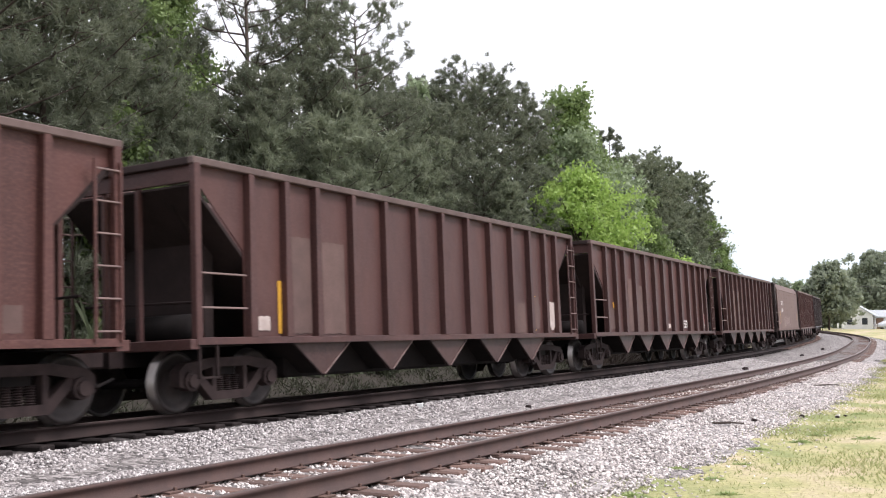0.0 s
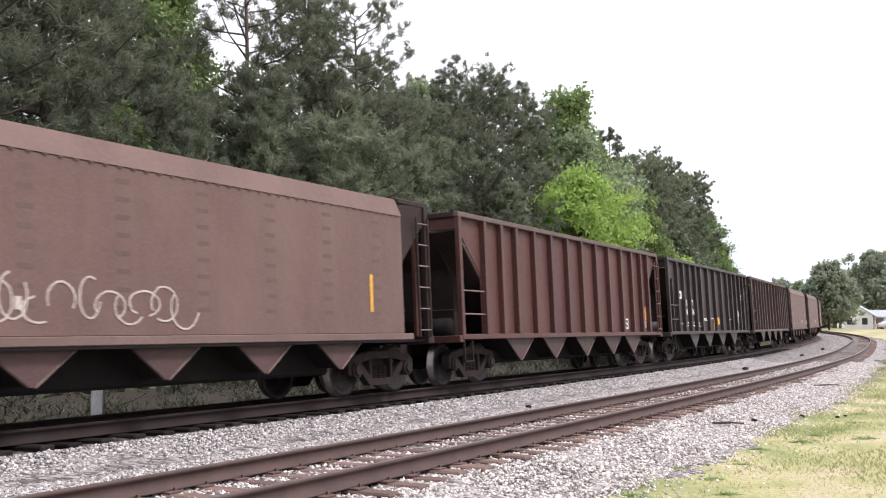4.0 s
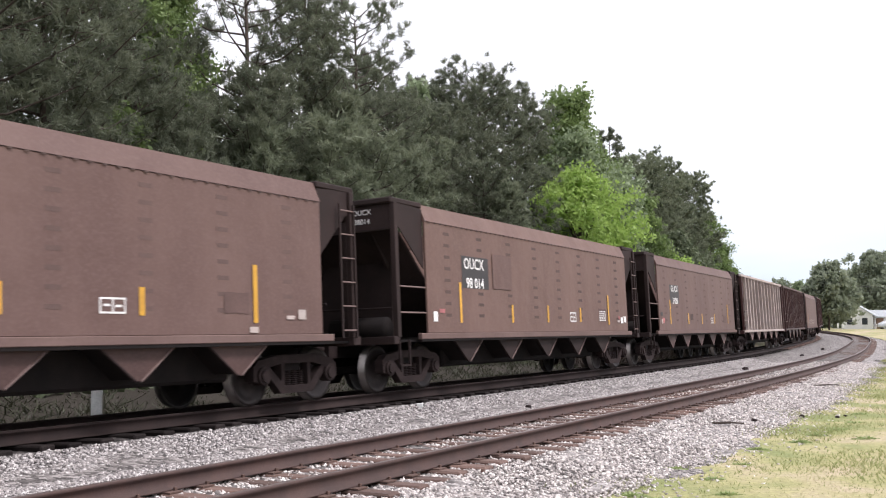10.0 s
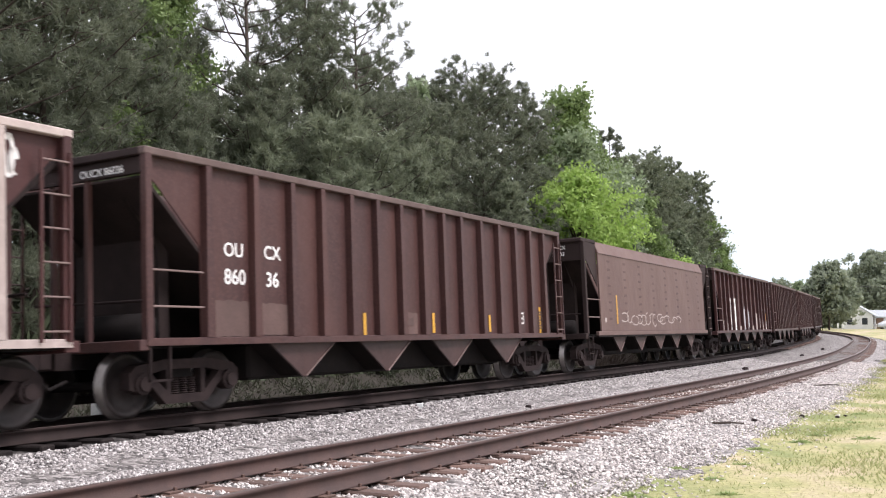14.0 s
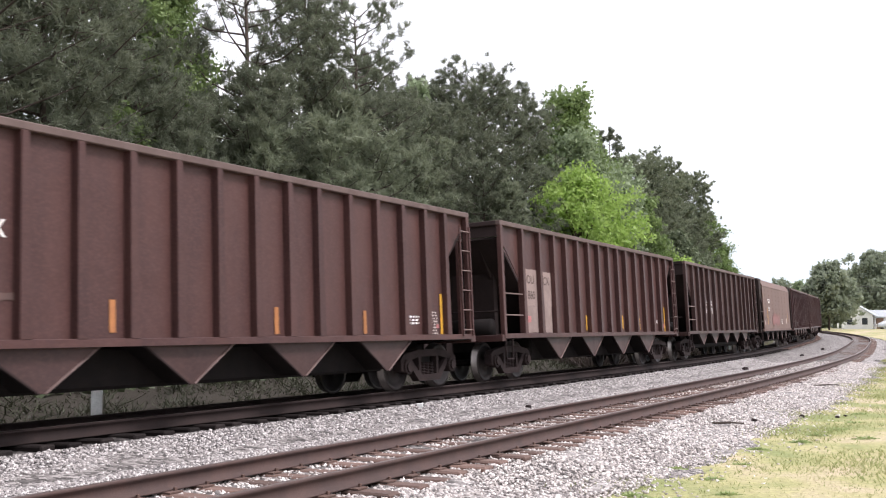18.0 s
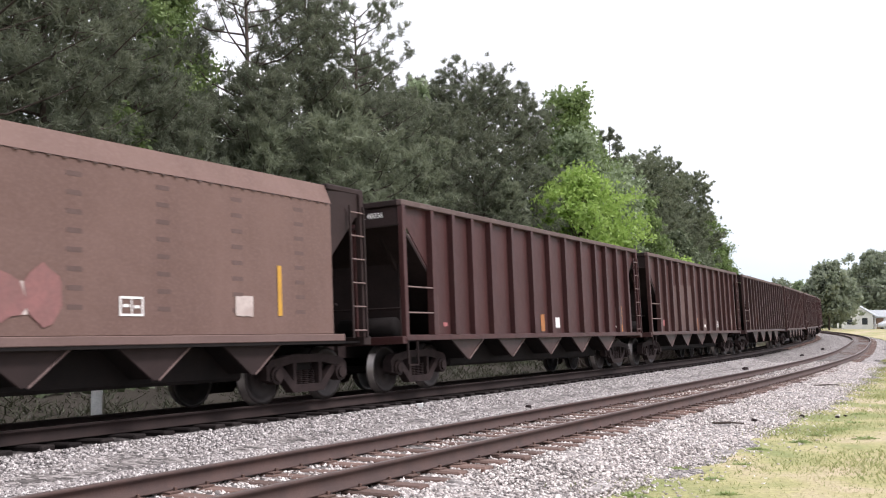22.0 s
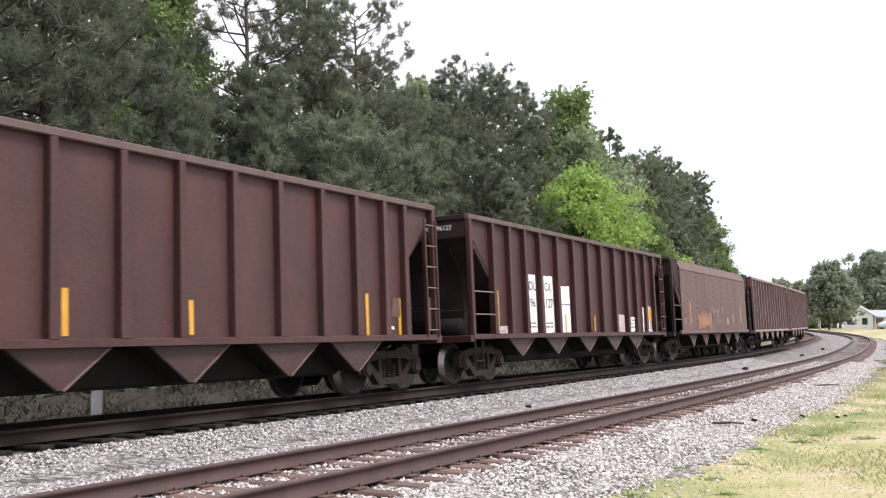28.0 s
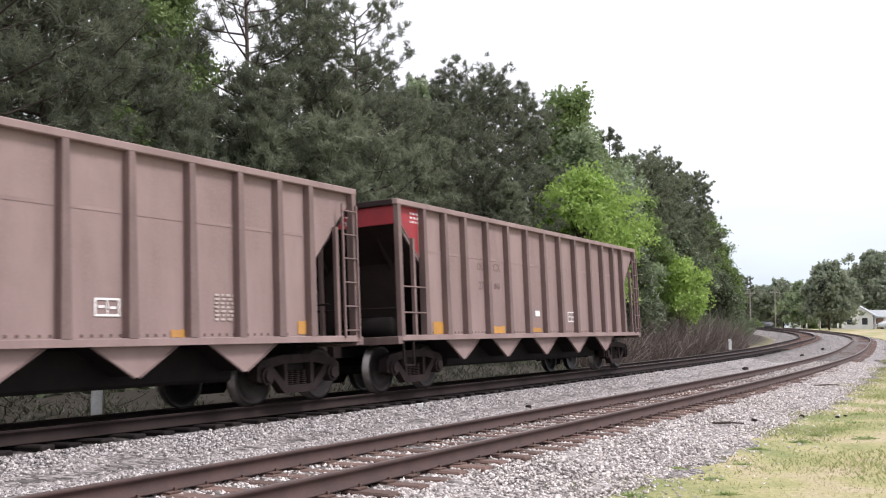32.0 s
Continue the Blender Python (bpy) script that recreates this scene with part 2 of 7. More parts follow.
M = {
    "brown": surf("brown_paint", (0.076, 0.0345, 0.030), (0.050, 0.0238, 0.0228), 1.1, 26, 0.50, bump=0.05, stretch=STREAK, c=(0.095, 0.046, 0.042), spread=0.06, dent=0.06, sheen=0.28, low=0.3, high=0.62),
    "red_brown": surf("red_brown_paint", (0.088, 0.036, 0.031), (0.060, 0.0255, 0.023), 1.1, 26, 0.50, bump=0.05, stretch=STREAK, c=(0.134, 0.065, 0.054), spread=0.06, dent=0.06, sheen=0.28, low=0.3, high=0.62),
    "dull_brown": surf("dull_brown_paint", (0.063, 0.032, 0.029), (0.044, 0.023, 0.022), 1.1, 26, 0.50, bump=0.05, stretch=STREAK, c=(0.079, 0.043, 0.038), spread=0.06, dent=0.06, sheen=0.28, low=0.3, high=0.62),
    "maroon": surf("maroon_paint", (0.063, 0.0238, 0.0228), (0.044, 0.0177, 0.0175), 1.3, 30, 0.50, bump=0.05, stretch=STREAK, c=(0.076, 0.033, 0.030), spread=0.05, dent=0.06, sheen=0.28, low=0.3, high=0.62),
    "black": surf("weathered_black_paint", (0.050, 0.034, 0.034), (0.033, 0.0235, 0.0235), 1.0, 24, 0.50, bump=0.05, stretch=STREAK, c=(0.062, 0.045, 0.043), spread=0.05, dent=0.06, sheen=0.28, low=0.3, high=0.62),
    "black_brown": surf("black_brown_paint", (0.094, 0.058, 0.053), (0.052, 0.032, 0.030), 1.0, 24, 0.50, bump=0.05, stretch=STREAK, c=(0.105, 0.066, 0.058), spread=0.05, dent=0.06, sheen=0.28, low=0.3, high=0.62),
    "chord_dust": surf("dust_on_brown_chord", (0.112, 0.074, 0.066), (0.074, 0.044, 0.039), 2.2, 30, 0.7, bump=0.05, spread=0.1),
    # brown with the shade of the car ends painted in
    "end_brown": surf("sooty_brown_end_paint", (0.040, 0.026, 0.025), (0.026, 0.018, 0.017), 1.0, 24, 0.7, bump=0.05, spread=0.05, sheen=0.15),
    "dust": surf("dusty_brown_paint", (0.140, 0.086, 0.074), (0.109, 0.064, 0.056), 0.9, 24, 0.60, bump=0.05, stretch=STREAK, c=(0.154, 0.100, 0.088), spread=0.03, dent=0.06, sheen=0.28, low=0.3, high=0.62),
    "dust_red": surf("dusty_tan_brown_paint", (0.160, 0.097, 0.081), (0.128, 0.076, 0.063), 0.9, 24, 0.60, bump=0.05, stretch=STREAK, c=(0.178, 0.113, 0.096), spread=0.03, dent=0.06, sheen=0.28, low=0.3, high=0.62),
    "dust_brown": surf("dull_dusted_paint", (0.132, 0.078, 0.069), (0.104, 0.060, 0.053), 0.9, 24, 0.60, bump=0.05, stretch=STREAK, c=(0.125, 0.076, 0.067), spread=0.03, dent=0.06, sheen=0.28, low=0.3, high=0.62),
    # pocket plates of smooth cars: dust and shade under the car in one brown
    "brown_dust": surf("brown_dusted_paint", (0.084, 0.047, 0.042), (0.060, 0.034, 0.031), 0.9, 24, 0.60, bump=0.05, stretch=STREAK, c=(0.100, 0.061, 0.055), spread=0.03, dent=0.06, sheen=0.28, low=0.3, high=0.62),
    "tan": surf("dusty_tan_metal", (0.31, 0.228, 0.212), (0.232, 0.166, 0.155), 1.3, 22, 0.7, bump=0.05, stretch=(1.0, 1.0, 0.2), c=(0.30, 0.212, 0.196), spread=0.03, dent=0.06, sheen=0.28, low=0.3, high=0.62),
    "dust_pale": surf("pale_dust_on_sill", (0.155, 0.098, 0.086), (0.12, 0.073, 0.064), 0.9, 24, 0.8, bump=0.05, spread=0.05),
    "faint_mark": surf("faint_weld_marks", (0.112, 0.070, 0.061), (0.098, 0.060, 0.053), 8.0, 40, 0.85),
    "faded_pink": surf("faded_pink_spray", (0.24, 0.105, 0.10), (0.18, 0.09, 0.083), 4.0, 20, 0.8),
    "patch_pale": surf("pale_painted_over_patch", (0.29, 0.215, 0.195), (0.20, 0.145, 0.13), 3.0, 25, 0.75, spread=0.1),
    "red": surf("faded_red_paint", (0.36, 0.03, 0.04), (0.25, 0.025, 0.03), 2.0, 30, 0.6, spread=0.05),
    "pale_rib": surf("pale_pink_grey_paint", (0.46, 0.38, 0.35), (0.34, 0.275, 0.25), 3.0, 30, 0.7, spread=0.08),
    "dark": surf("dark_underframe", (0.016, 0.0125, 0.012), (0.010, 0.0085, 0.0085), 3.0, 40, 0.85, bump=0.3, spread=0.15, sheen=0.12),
    # slope sheets near black: the shade inside the ends is in the colour
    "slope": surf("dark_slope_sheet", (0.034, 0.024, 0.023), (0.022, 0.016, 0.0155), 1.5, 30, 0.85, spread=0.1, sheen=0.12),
    "truck": surf("dusty_cast_steel", (0.036, 0.025, 0.024), (0.021, 0.0145, 0.0145), 5.0, 50, 0.8, bump=0.3, spread=0.15, sheen=0.12),
    "wheel": surf("worn_wheel_steel", (0.042, 0.032, 0.031), (0.026, 0.021, 0.020), 6.0, 50, 0.55, 0.5, spread=0.1),
    "bright_steel": surf("worn_rolled_steel", (0.24, 0.22, 0.21), (0.13, 0.115, 0.11), 4.0, 60, 0.35, 0.8, bump=0.05),
    "yellow": surf("yellow_reflective_tape", (0.62, 0.33, 0.03), (0.48, 0.25, 0.03), 5.0, 40, 0.55, spread=0.12),
    "amber": surf("faded_amber_paint", (0.55, 0.27, 0.045), (0.42, 0.22, 0.07), 4.0, 30, 0.7, spread=0.1),
    "white_mark": surf("chalky_white_paint", (0.86, 0.84, 0.82), (0.74, 0.71, 0.69), 6.0, 60, 0.75, spread=0.08),
    "patch_grey": surf("faded_grey_patch_paint", (0.118, 0.068, 0.059), (0.082, 0.047, 0.041), 2.0, 30, 0.75, spread=0.12),
    "patch_white": surf("dirty_white_patch_paint", (0.50, 0.43, 0.40), (0.36, 0.29, 0.265), 4.0, 25, 0.75, spread=0.12),
    "patch_black": surf("black_patch_paint", (0.03, 0.028, 0.03), (0.045, 0.038, 0.038), 3.0, 30, 0.6),
    "orange": surf("rusty_orange_patch", (0.42, 0.17, 0.05), (0.3, 0.12, 0.045), 5.0, 30, 0.7),
    "blue": surf("blue_label", (0.045, 0.055, 0.11), (0.06, 0.066, 0.115), 6.0, 40, 0.6),
    "pink": surf("pink_spray_paint", (0.42, 0.15, 0.15), (0.3, 0.1, 0.1), 4.0, 20, 0.7),
    "smudge": surf("dark_smudge", (0.072, 0.046, 0.040), (0.088, 0.056, 0.048), 8.0, 40, 0.85),
    "spray": surf("white_grey_spray_paint", (0.60, 0.58, 0.60), (0.42, 0.40, 0.44), 5.0, 30, 0.7),
    "rail": surf("rusty_rail_steel", (0.088, 0.050, 0.042), (0.058, 0.035, 0.031), 3.0, 60, 0.75, 0.2, bump=0.2, spread=0.05),
    "rail_head": surf("dull_rail_head", (0.20, 0.16, 0.15), (0.14, 0.1, 0.09), 2.0, 40, 0.45, 0.6, bump=0.05),
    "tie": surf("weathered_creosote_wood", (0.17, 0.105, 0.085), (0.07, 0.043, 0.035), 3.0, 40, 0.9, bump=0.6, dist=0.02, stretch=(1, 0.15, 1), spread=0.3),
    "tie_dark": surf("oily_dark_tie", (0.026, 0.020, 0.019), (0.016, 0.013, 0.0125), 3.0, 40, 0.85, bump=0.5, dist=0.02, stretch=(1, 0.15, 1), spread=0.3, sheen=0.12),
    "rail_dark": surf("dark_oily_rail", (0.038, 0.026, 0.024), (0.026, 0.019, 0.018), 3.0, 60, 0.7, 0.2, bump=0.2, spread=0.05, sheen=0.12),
    "tan_rib": surf("grimy_tan_metal", (0.20, 0.138, 0.125), (0.14, 0.095, 0.088), 3.0, 24, 0.75, stretch=STREAK, spread=0.06),
    "plate": surf("rusty_tie_plate", (0.115, 0.065, 0.05), (0.075, 0.045, 0.036), 8.0, 60, 0.8, bump=0.2),
    "bark": surf("grey_brown_bark", (0.085, 0.062, 0.05), (0.05, 0.037, 0.031), 6.0, 30, 0.9, bump=0.7, dist=0.03, stretch=(1, 1, 0.25)),
    "pine": leafy("pine_needles", (0.078, 0.092, 0.059), (0.208, 0.228, 0.155), through=0.5, own=0.2),
    "pine_young": leafy("young_pine_needles", (0.118, 0.140, 0.088), (0.27, 0.30, 0.20), through=0.5, own=0.25),
    "leaf": leafy("green_leaves", (0.085, 0.135, 0.042), (0.25, 0.33, 0.12), through=0.45),
    "leaf_grey": leafy("grey_green_leaves", (0.13, 0.18, 0.09), (0.36, 0.43, 0.26), through=0.45),
    "leaf_bright": leafy("bright_spring_leaves", (0.22, 0.34, 0.07), (0.44, 0.58, 0.17), through=0.5),
    "leaf_dark": leafy("dark_green_leaves", (0.075, 0.098, 0.055), (0.19, 0.225, 0.13)),
    # far leaves: distance haze is put into their paler colour
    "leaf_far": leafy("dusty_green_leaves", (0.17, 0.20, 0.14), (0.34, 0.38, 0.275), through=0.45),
    # weeds darkened by hand for the shadow of trees and train
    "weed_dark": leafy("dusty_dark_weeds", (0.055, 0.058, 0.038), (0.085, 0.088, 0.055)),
    "brush": leafy("brown_brush_twigs", (0.10, 0.076, 0.064), (0.20, 0.16, 0.14), through=0.25),
    "grass": leafy("dry_and_green_grass", (0.21, 0.265, 0.085), (0.43, 0.40, 0.21), through=0.6),
    "weed": leafy("fresh_green_weeds", (0.22, 0.29, 0.11), (0.42, 0.48, 0.22), through=0.4),
    "white_wall": surf("white_siding", (0.78, 0.78, 0.77), (0.7, 0.7, 0.7), 3, 30, 0.6),
    "roof": surf("grey_metal_roof", (0.42, 0.44, 0.46), (0.34, 0.36, 0.38), 2, 20, 0.5),
    "window": surf("dark_window_glass", (0.05, 0.055, 0.065), (0.04, 0.045, 0.05), 2, 20, 0.15),
    "shed_wall": surf("brown_brick_wall", (0.33, 0.21, 0.15), (0.26, 0.17, 0.12), 3, 30, 0.85),
    "asphalt": surf("pale_worn_asphalt", (0.36, 0.35, 0.34), (0.28, 0.27, 0.26), 0.3, 10, 0.9),
    "pole_wood": surf("grey_pole_wood", (0.33, 0.30, 0.28), (0.24, 0.22, 0.2), 3, 30, 0.9, stretch=(1, 1, 0.2)),
    "marker": surf("weathered_white_marker_paint", (0.82, 0.82, 0.80), (0.6, 0.6, 0.58), 6, 40, 0.7),
    "car_white": surf("white_car_paint", (0.7, 0.72, 0.75), (0.66, 0.68, 0.7), 1, 5, 0.25),
    "car_dark": surf("dark_car_paint", (0.05, 0.05, 0.055), (0.04, 0.04, 0.045), 1, 5, 0.3),
    "rubber": surf("tyre_rubber", (0.03, 0.03, 0.03), (0.04, 0.04, 0.04), 5, 40, 0.9),
    "coal_dark": surf("coal_dusted_floor", (0.03, 0.027, 0.026), (0.05, 0.042, 0.038), 2, 30, 0.9),
}


def gravelly(name, cells, tones, bump=1.0):
    """Crushed stone: cells of many tones with relief."""
    m, n, l, p = nodes_of(name)
    co = n.new("ShaderNodeTexCoord")
    v1, v2 = n.new("ShaderNodeTexVoronoi"), n.new("ShaderNodeTexVoronoi")
    v1.inputs["Scale"].default_value, v2.inputs["Scale"].default_value = cells, cells
    v2.feature = "DISTANCE_TO_EDGE"
    ramp = n.new("ShaderNodeValToRGB")
    e = ramp.color_ramp.elements
    e[0].position, e[0].color = 0.1, (*tones[0], 1)
    e[1].position, e[1].color = 0.9, (*tones[2], 1)
    mid = e.new(0.5)
    mid.color = (*tones[1], 1)
    sep = n.new("ShaderNodeSeparateColor")
    noise2 = n.new("ShaderNodeTexNoise")
    noise2.inputs["Scale"].default_value, noise2.inputs["Detail"].default_value = 0.6, 5
    mul = n.new("ShaderNodeMixRGB")
    mul.blend_type, mul.inputs[0].default_value = "MULTIPLY", 1.0
    r = n.new("ShaderNodeMapRange")
    r.inputs["To Min"].default_value, r.inputs["To Max"].default_value = 0.72, 1.2
    l.new(co.outputs["Object"], v1.inputs["Vector"]), l.new(co.outputs["Object"], v2.inputs["Vector"])
    l.new(co.outputs["Object"], noise2.inputs["Vector"])
    l.new(v1.outputs["Color"], sep.inputs[0]), l.new(sep.outputs[0], ramp.inputs[0])
    l.new(noise2.outputs[0], r.inputs["Value"])
    l.new(ramp.outputs[0], mul.inputs[1]), l.new(r.outputs[0], mul.inputs[2])
    # darkens the bed: coal dust and the train's shade in one colour
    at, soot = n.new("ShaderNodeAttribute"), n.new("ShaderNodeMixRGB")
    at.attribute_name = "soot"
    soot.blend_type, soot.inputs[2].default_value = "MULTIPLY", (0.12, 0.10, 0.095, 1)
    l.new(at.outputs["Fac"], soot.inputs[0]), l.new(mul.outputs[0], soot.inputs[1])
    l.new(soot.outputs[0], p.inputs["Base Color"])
    bm = n.new("ShaderNodeBump")
    bm.inputs["Strength"].default_value, bm.inputs["Distance"].default_value = bump, 0.03
    l.new(v2.outputs["Distance"], bm.inputs["Height"]), l.new(bm.outputs[0], p.inputs["Normal"])
    p.inputs["Roughness"].default_value = 0.9
    return m


# bed tones are low: they paint the shadows between the loose stones
M["ballast"] = gravelly("grey_pink_ballast", 15, ((0.07, 0.062, 0.059), (0.22, 0.197, 0.188), (0.42, 0.386, 0.37)))


def stony(name, a, b, c):
    m, n, l, p = nodes_of(name)
    geo = n.new("ShaderNodeNewGeometry")
    ramp = n.new("ShaderNodeValToRGB")
    ramp.color_ramp.elements[0].color, ramp.color_ramp.elements[1].color = (*a, 1), (*b, 1)
    pink = ramp.color_ramp.elements.new(0.6)
    pink.color = (*c, 1)
    l.new(geo.outputs["Random Per Island"], ramp.inputs[0])
    l.new(ramp.outputs[0], p.inputs["Base Color"])
    p.inputs["Roughness"].default_value = 0.88
    return m


M["stone"] = stony("crushed_stone", (0.18, 0.158, 0.149), (0.78, 0.727, 0.693), (0.54, 0.484, 0.457))
M["stone_grey"] = stony("dusty_crushed_stone", (0.13, 0.118, 0.116), (0.66, 0.62, 0.605), (0.40, 0.365, 0.352))


def land():
    """Mown grass with dry and bare patches, leaf litter under the trees with shade painted in."""
    m, n, l, p = nodes_of("grass_and_earth")
    co, at = n.new("ShaderNodeTexCoord"), n.new("ShaderNodeAttribute")
    at.attribute_name = "wooded"
    a, b, c = (n.new("ShaderNodeTexNoise") for _ in range(3))
    for q, s in ((a, 0.55), (b, 14.0), (c, 0.16)):
        q.inputs["Scale"].default_value, q.inputs["Detail"].default_value = s, 6
        l.new(co.outputs["Object"], q.inputs["Vector"])
    ramp = n.new("ShaderNodeValToRGB")
    e = ramp.color_ramp.elements
    e[0].position, e[0].color = 0.36, (0.195, 0.218, 0.078, 1)
    e[1].position, e[1].color = 0.64, (0.44, 0.35, 0.255, 1)
    k = e.new(0.5)
    k.color = (0.325, 0.30, 0.14, 1)
    l.new(a.outputs[0], ramp.inputs[0])
    mix = n.new("ShaderNodeMixRGB")
    mix.blend_type, mix.inputs[0].default_value = "OVERLAY", 0.5
    l.new(ramp.outputs[0], mix.inputs[1]), l.new(b.outputs[0], mix.inputs[2])
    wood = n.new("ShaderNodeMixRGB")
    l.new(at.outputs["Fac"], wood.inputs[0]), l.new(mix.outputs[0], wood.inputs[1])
    # litter colour includes the shadow of the trees and the train
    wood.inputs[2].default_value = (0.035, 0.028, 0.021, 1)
    l.new(wood.outputs[0], p.inputs["Base Color"])
    bm = n.new("ShaderNodeBump")
    bm.inputs["Strength"].default_value, bm.inputs["Distance"].default_value = 0.6, 0.05
    l.new(b.outputs[0], bm.inputs["Height"]), l.new(bm.outputs[0], p.inputs["Normal"])
    p.inputs["Roughness"].default_value = 0.95
    return m


M["land"] = land()


# ---- mesh helpers ----
def mesh_of(name, verts, faces, material, smooth=False):
    me = bpy.data.meshes.new(name)
    me.from_pydata([tuple(map(float, v)) for v in verts], [], [tuple(map(int, f)) for f in faces])
    me.materials.append(material)
    if smooth:
        me.polygons.foreach_set("use_smooth", [True] * len(me.polygons))
    me.update()
    return me


def fast_mesh(name, verts, faces, material):
    """verts (n, 3) and faces (m, k) as arrays."""
    me = bpy.data.meshes.new(name)
    verts, faces = np.asarray(verts, np.float32), np.asarray(faces, np.int32)
    me.vertices.add(len(verts))
    me.vertices.foreach_set("co", verts.ravel())
    me.loops.add(faces.size)
    me.loops.foreach_set("vertex_index", faces.ravel())
    me.polygons.add(len(faces))
    me.polygons.foreach_set("loop_start", np.arange(0, faces.size, faces.shape[1], dtype=np.int32))
    me.polygons.foreach_set("loop_total", np.full(len(faces), faces.shape[1], np.int32))
    me.materials.append(material)
    me.update(calc_edges=True)
    me.validate()
    return me


def bm_mesh(name, bm, material, smooth=False):
    me = bpy.data.meshes.new(name)
    bmesh.ops.recalc_face_normals(bm, faces=bm.faces)
    for f in bm.faces:
        f.smooth = smooth
    bm.to_mesh(me)
    bm.free()
    me.materials.append(material)
    return me


def box(bm, x0, x1, y0, y1, z0, z1, bevel=0.0):
    m = Matrix.Translation(((x0 + x1) / 2, (y0 + y1) / 2, (z0 + z1) / 2)) @ Matrix.Diagonal((x1 - x0, y1 - y0, z1 - z0, 1))
    vs = bmesh.ops.create_cube(bm, size=1, matrix=m)["verts"]
    if bevel:
        bmesh.ops.bevel(bm, geom=list({e for v in vs for e in v.link_edges}), offset=bevel, segments=1, affect="EDGES")
    return bm


def rod(bm, a, b, r, n=8):
    a, b = Vector(a), Vector(b)
    q = (b - a).to_track_quat("Z", "Y").to_matrix().to_4x4()
    bmesh.ops.create_cone(bm, cap_ends=True, segments=n, radius1=r, radius2=r, depth=(b - a).length, matrix=Matrix.Translation((a + b) / 2) @ q)
    return bm


def prism(bm, outline, axis, lo, hi):
    """Extrudes an outline of (u, v) along an axis: 'y' takes u, v as x, z; 'x' as y, z."""
    put = (lambda u, v, w: (u, w, v)) if axis == "y" else (lambda u, v, w: (w, u, v))
    a = [bm.verts.new(put(u, v, lo)) for u, v in outline]
    b = [bm.verts.new(put(u, v, hi)) for u, v in outline]
    n = len(outline)
    bm.faces.new(a), bm.faces.new(b[::-1])
    for i in range(n):
        bm.faces.new((a[i], b[i], b[(i + 1) % n], a[(i + 1) % n]))
    return bm


def child(name, me, parent, place=None, label=""):
    ob = new(name, me)
    ob.parent = parent
    if place is not None:
        ob.matrix_basis = place
    if label:
        ob["label"] = label
    return ob

# ---- ground and tracks ----
rng = np.random.default_rng(7)
_near = (S > -80) & (S < 230)
_ns, _nx, _ny, _nh = S[_near][::2], TX[_near][::2], TY[_near][::2], TURN[_near][::2]


def track_coords(x, y):
    """Distance along the tracks and to their near side, for arrays of places."""
    x, y = np.ravel(x), np.ravel(y)
    out_s, out_o = np.empty(len(x)), np.empty(len(x))
    for i in range(0, len(x), 20000):
        d = (x[i:i + 20000, None] - _nx) ** 2 + (y[i:i + 20000, None] - _ny) ** 2
        j = d.argmin(1)
        out_s[i:i + 20000] = _ns[j]
        out_o[i:i + 20000] = (x[i:i + 20000] - _nx[j]) * np.sin(_nh[j]) - (y[i:i + 20000] - _ny[j]) * np.cos(_nh[j])
    return out_s, out_o


PROFILE_O = [-60, -14, -6, -3.6, -2.6, -1.6, 1.38, 2.4, 3.4, 6.2, 7.3, 8.4, 10, 40]
PROFILE_Z = [1.6, 1.3, -0.1, -0.65, -0.46, -0.22, -0.165, -0.34, -0.302, -0.302, -0.40, -0.46, -0.44, -0.3]


def surface(s, o):
    """Height of the ballast and the land beside the tracks."""
    return np.interp(o, PROFILE_O, PROFILE_Z) + 0.027 * np.clip((np.asarray(s) - 10) / 20, 0, 1) * np.interp(o, [2.6, 3.4, 6.3, 7.0], [0, 1, 1, 0])


def make_ground():
    def axis(lo, hi, step, far):
        grow = [step * 1.35 ** i for i in range(1, 40)]
        up = hi + np.cumsum(grow)
        down = lo - np.cumsum(grow)
        return np.concatenate([down[down > -far][::-1], np.arange(lo, hi, step), up[up < far]])
    xs, ys = axis(-20, 70, 0.8, 2600), axis(-6, 180, 0.8, 2600)
    gx, gy = np.meshgrid(xs, ys)
    s, o = track_coords(gx, gy)
    fade = np.clip((np.hypot(gx.ravel() - 20, gy.ravel() - 80) - 130) / 100, 0, 1)
    z = surface(s, o) * (1 - fade) - 0.35 * fade + rise(gy.ravel())
    z = np.where((o > -3.6) & (o < 7.6) & (fade < 0.5), z - 0.12, z)
    z += 0.03 * np.sin(gx.ravel() * 0.9 + 1.3 * np.sin(gy.ravel() * 0.4)) * (o > 9)
    v = np.stack([gx.ravel(), gy.ravel(), z], 1)
    nx = len(xs)
    i = np.arange(len(ys) - 1)[:, None] * nx + np.arange(nx - 1)
    f = np.stack([i, i + 1, i + nx + 1, i + nx], -1).reshape(-1, 4)
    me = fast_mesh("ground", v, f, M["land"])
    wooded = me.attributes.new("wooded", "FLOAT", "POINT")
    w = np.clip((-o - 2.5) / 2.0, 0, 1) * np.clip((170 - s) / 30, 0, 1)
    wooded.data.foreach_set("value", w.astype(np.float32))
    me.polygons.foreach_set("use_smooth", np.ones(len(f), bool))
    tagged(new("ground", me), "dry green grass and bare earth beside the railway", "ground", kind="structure")


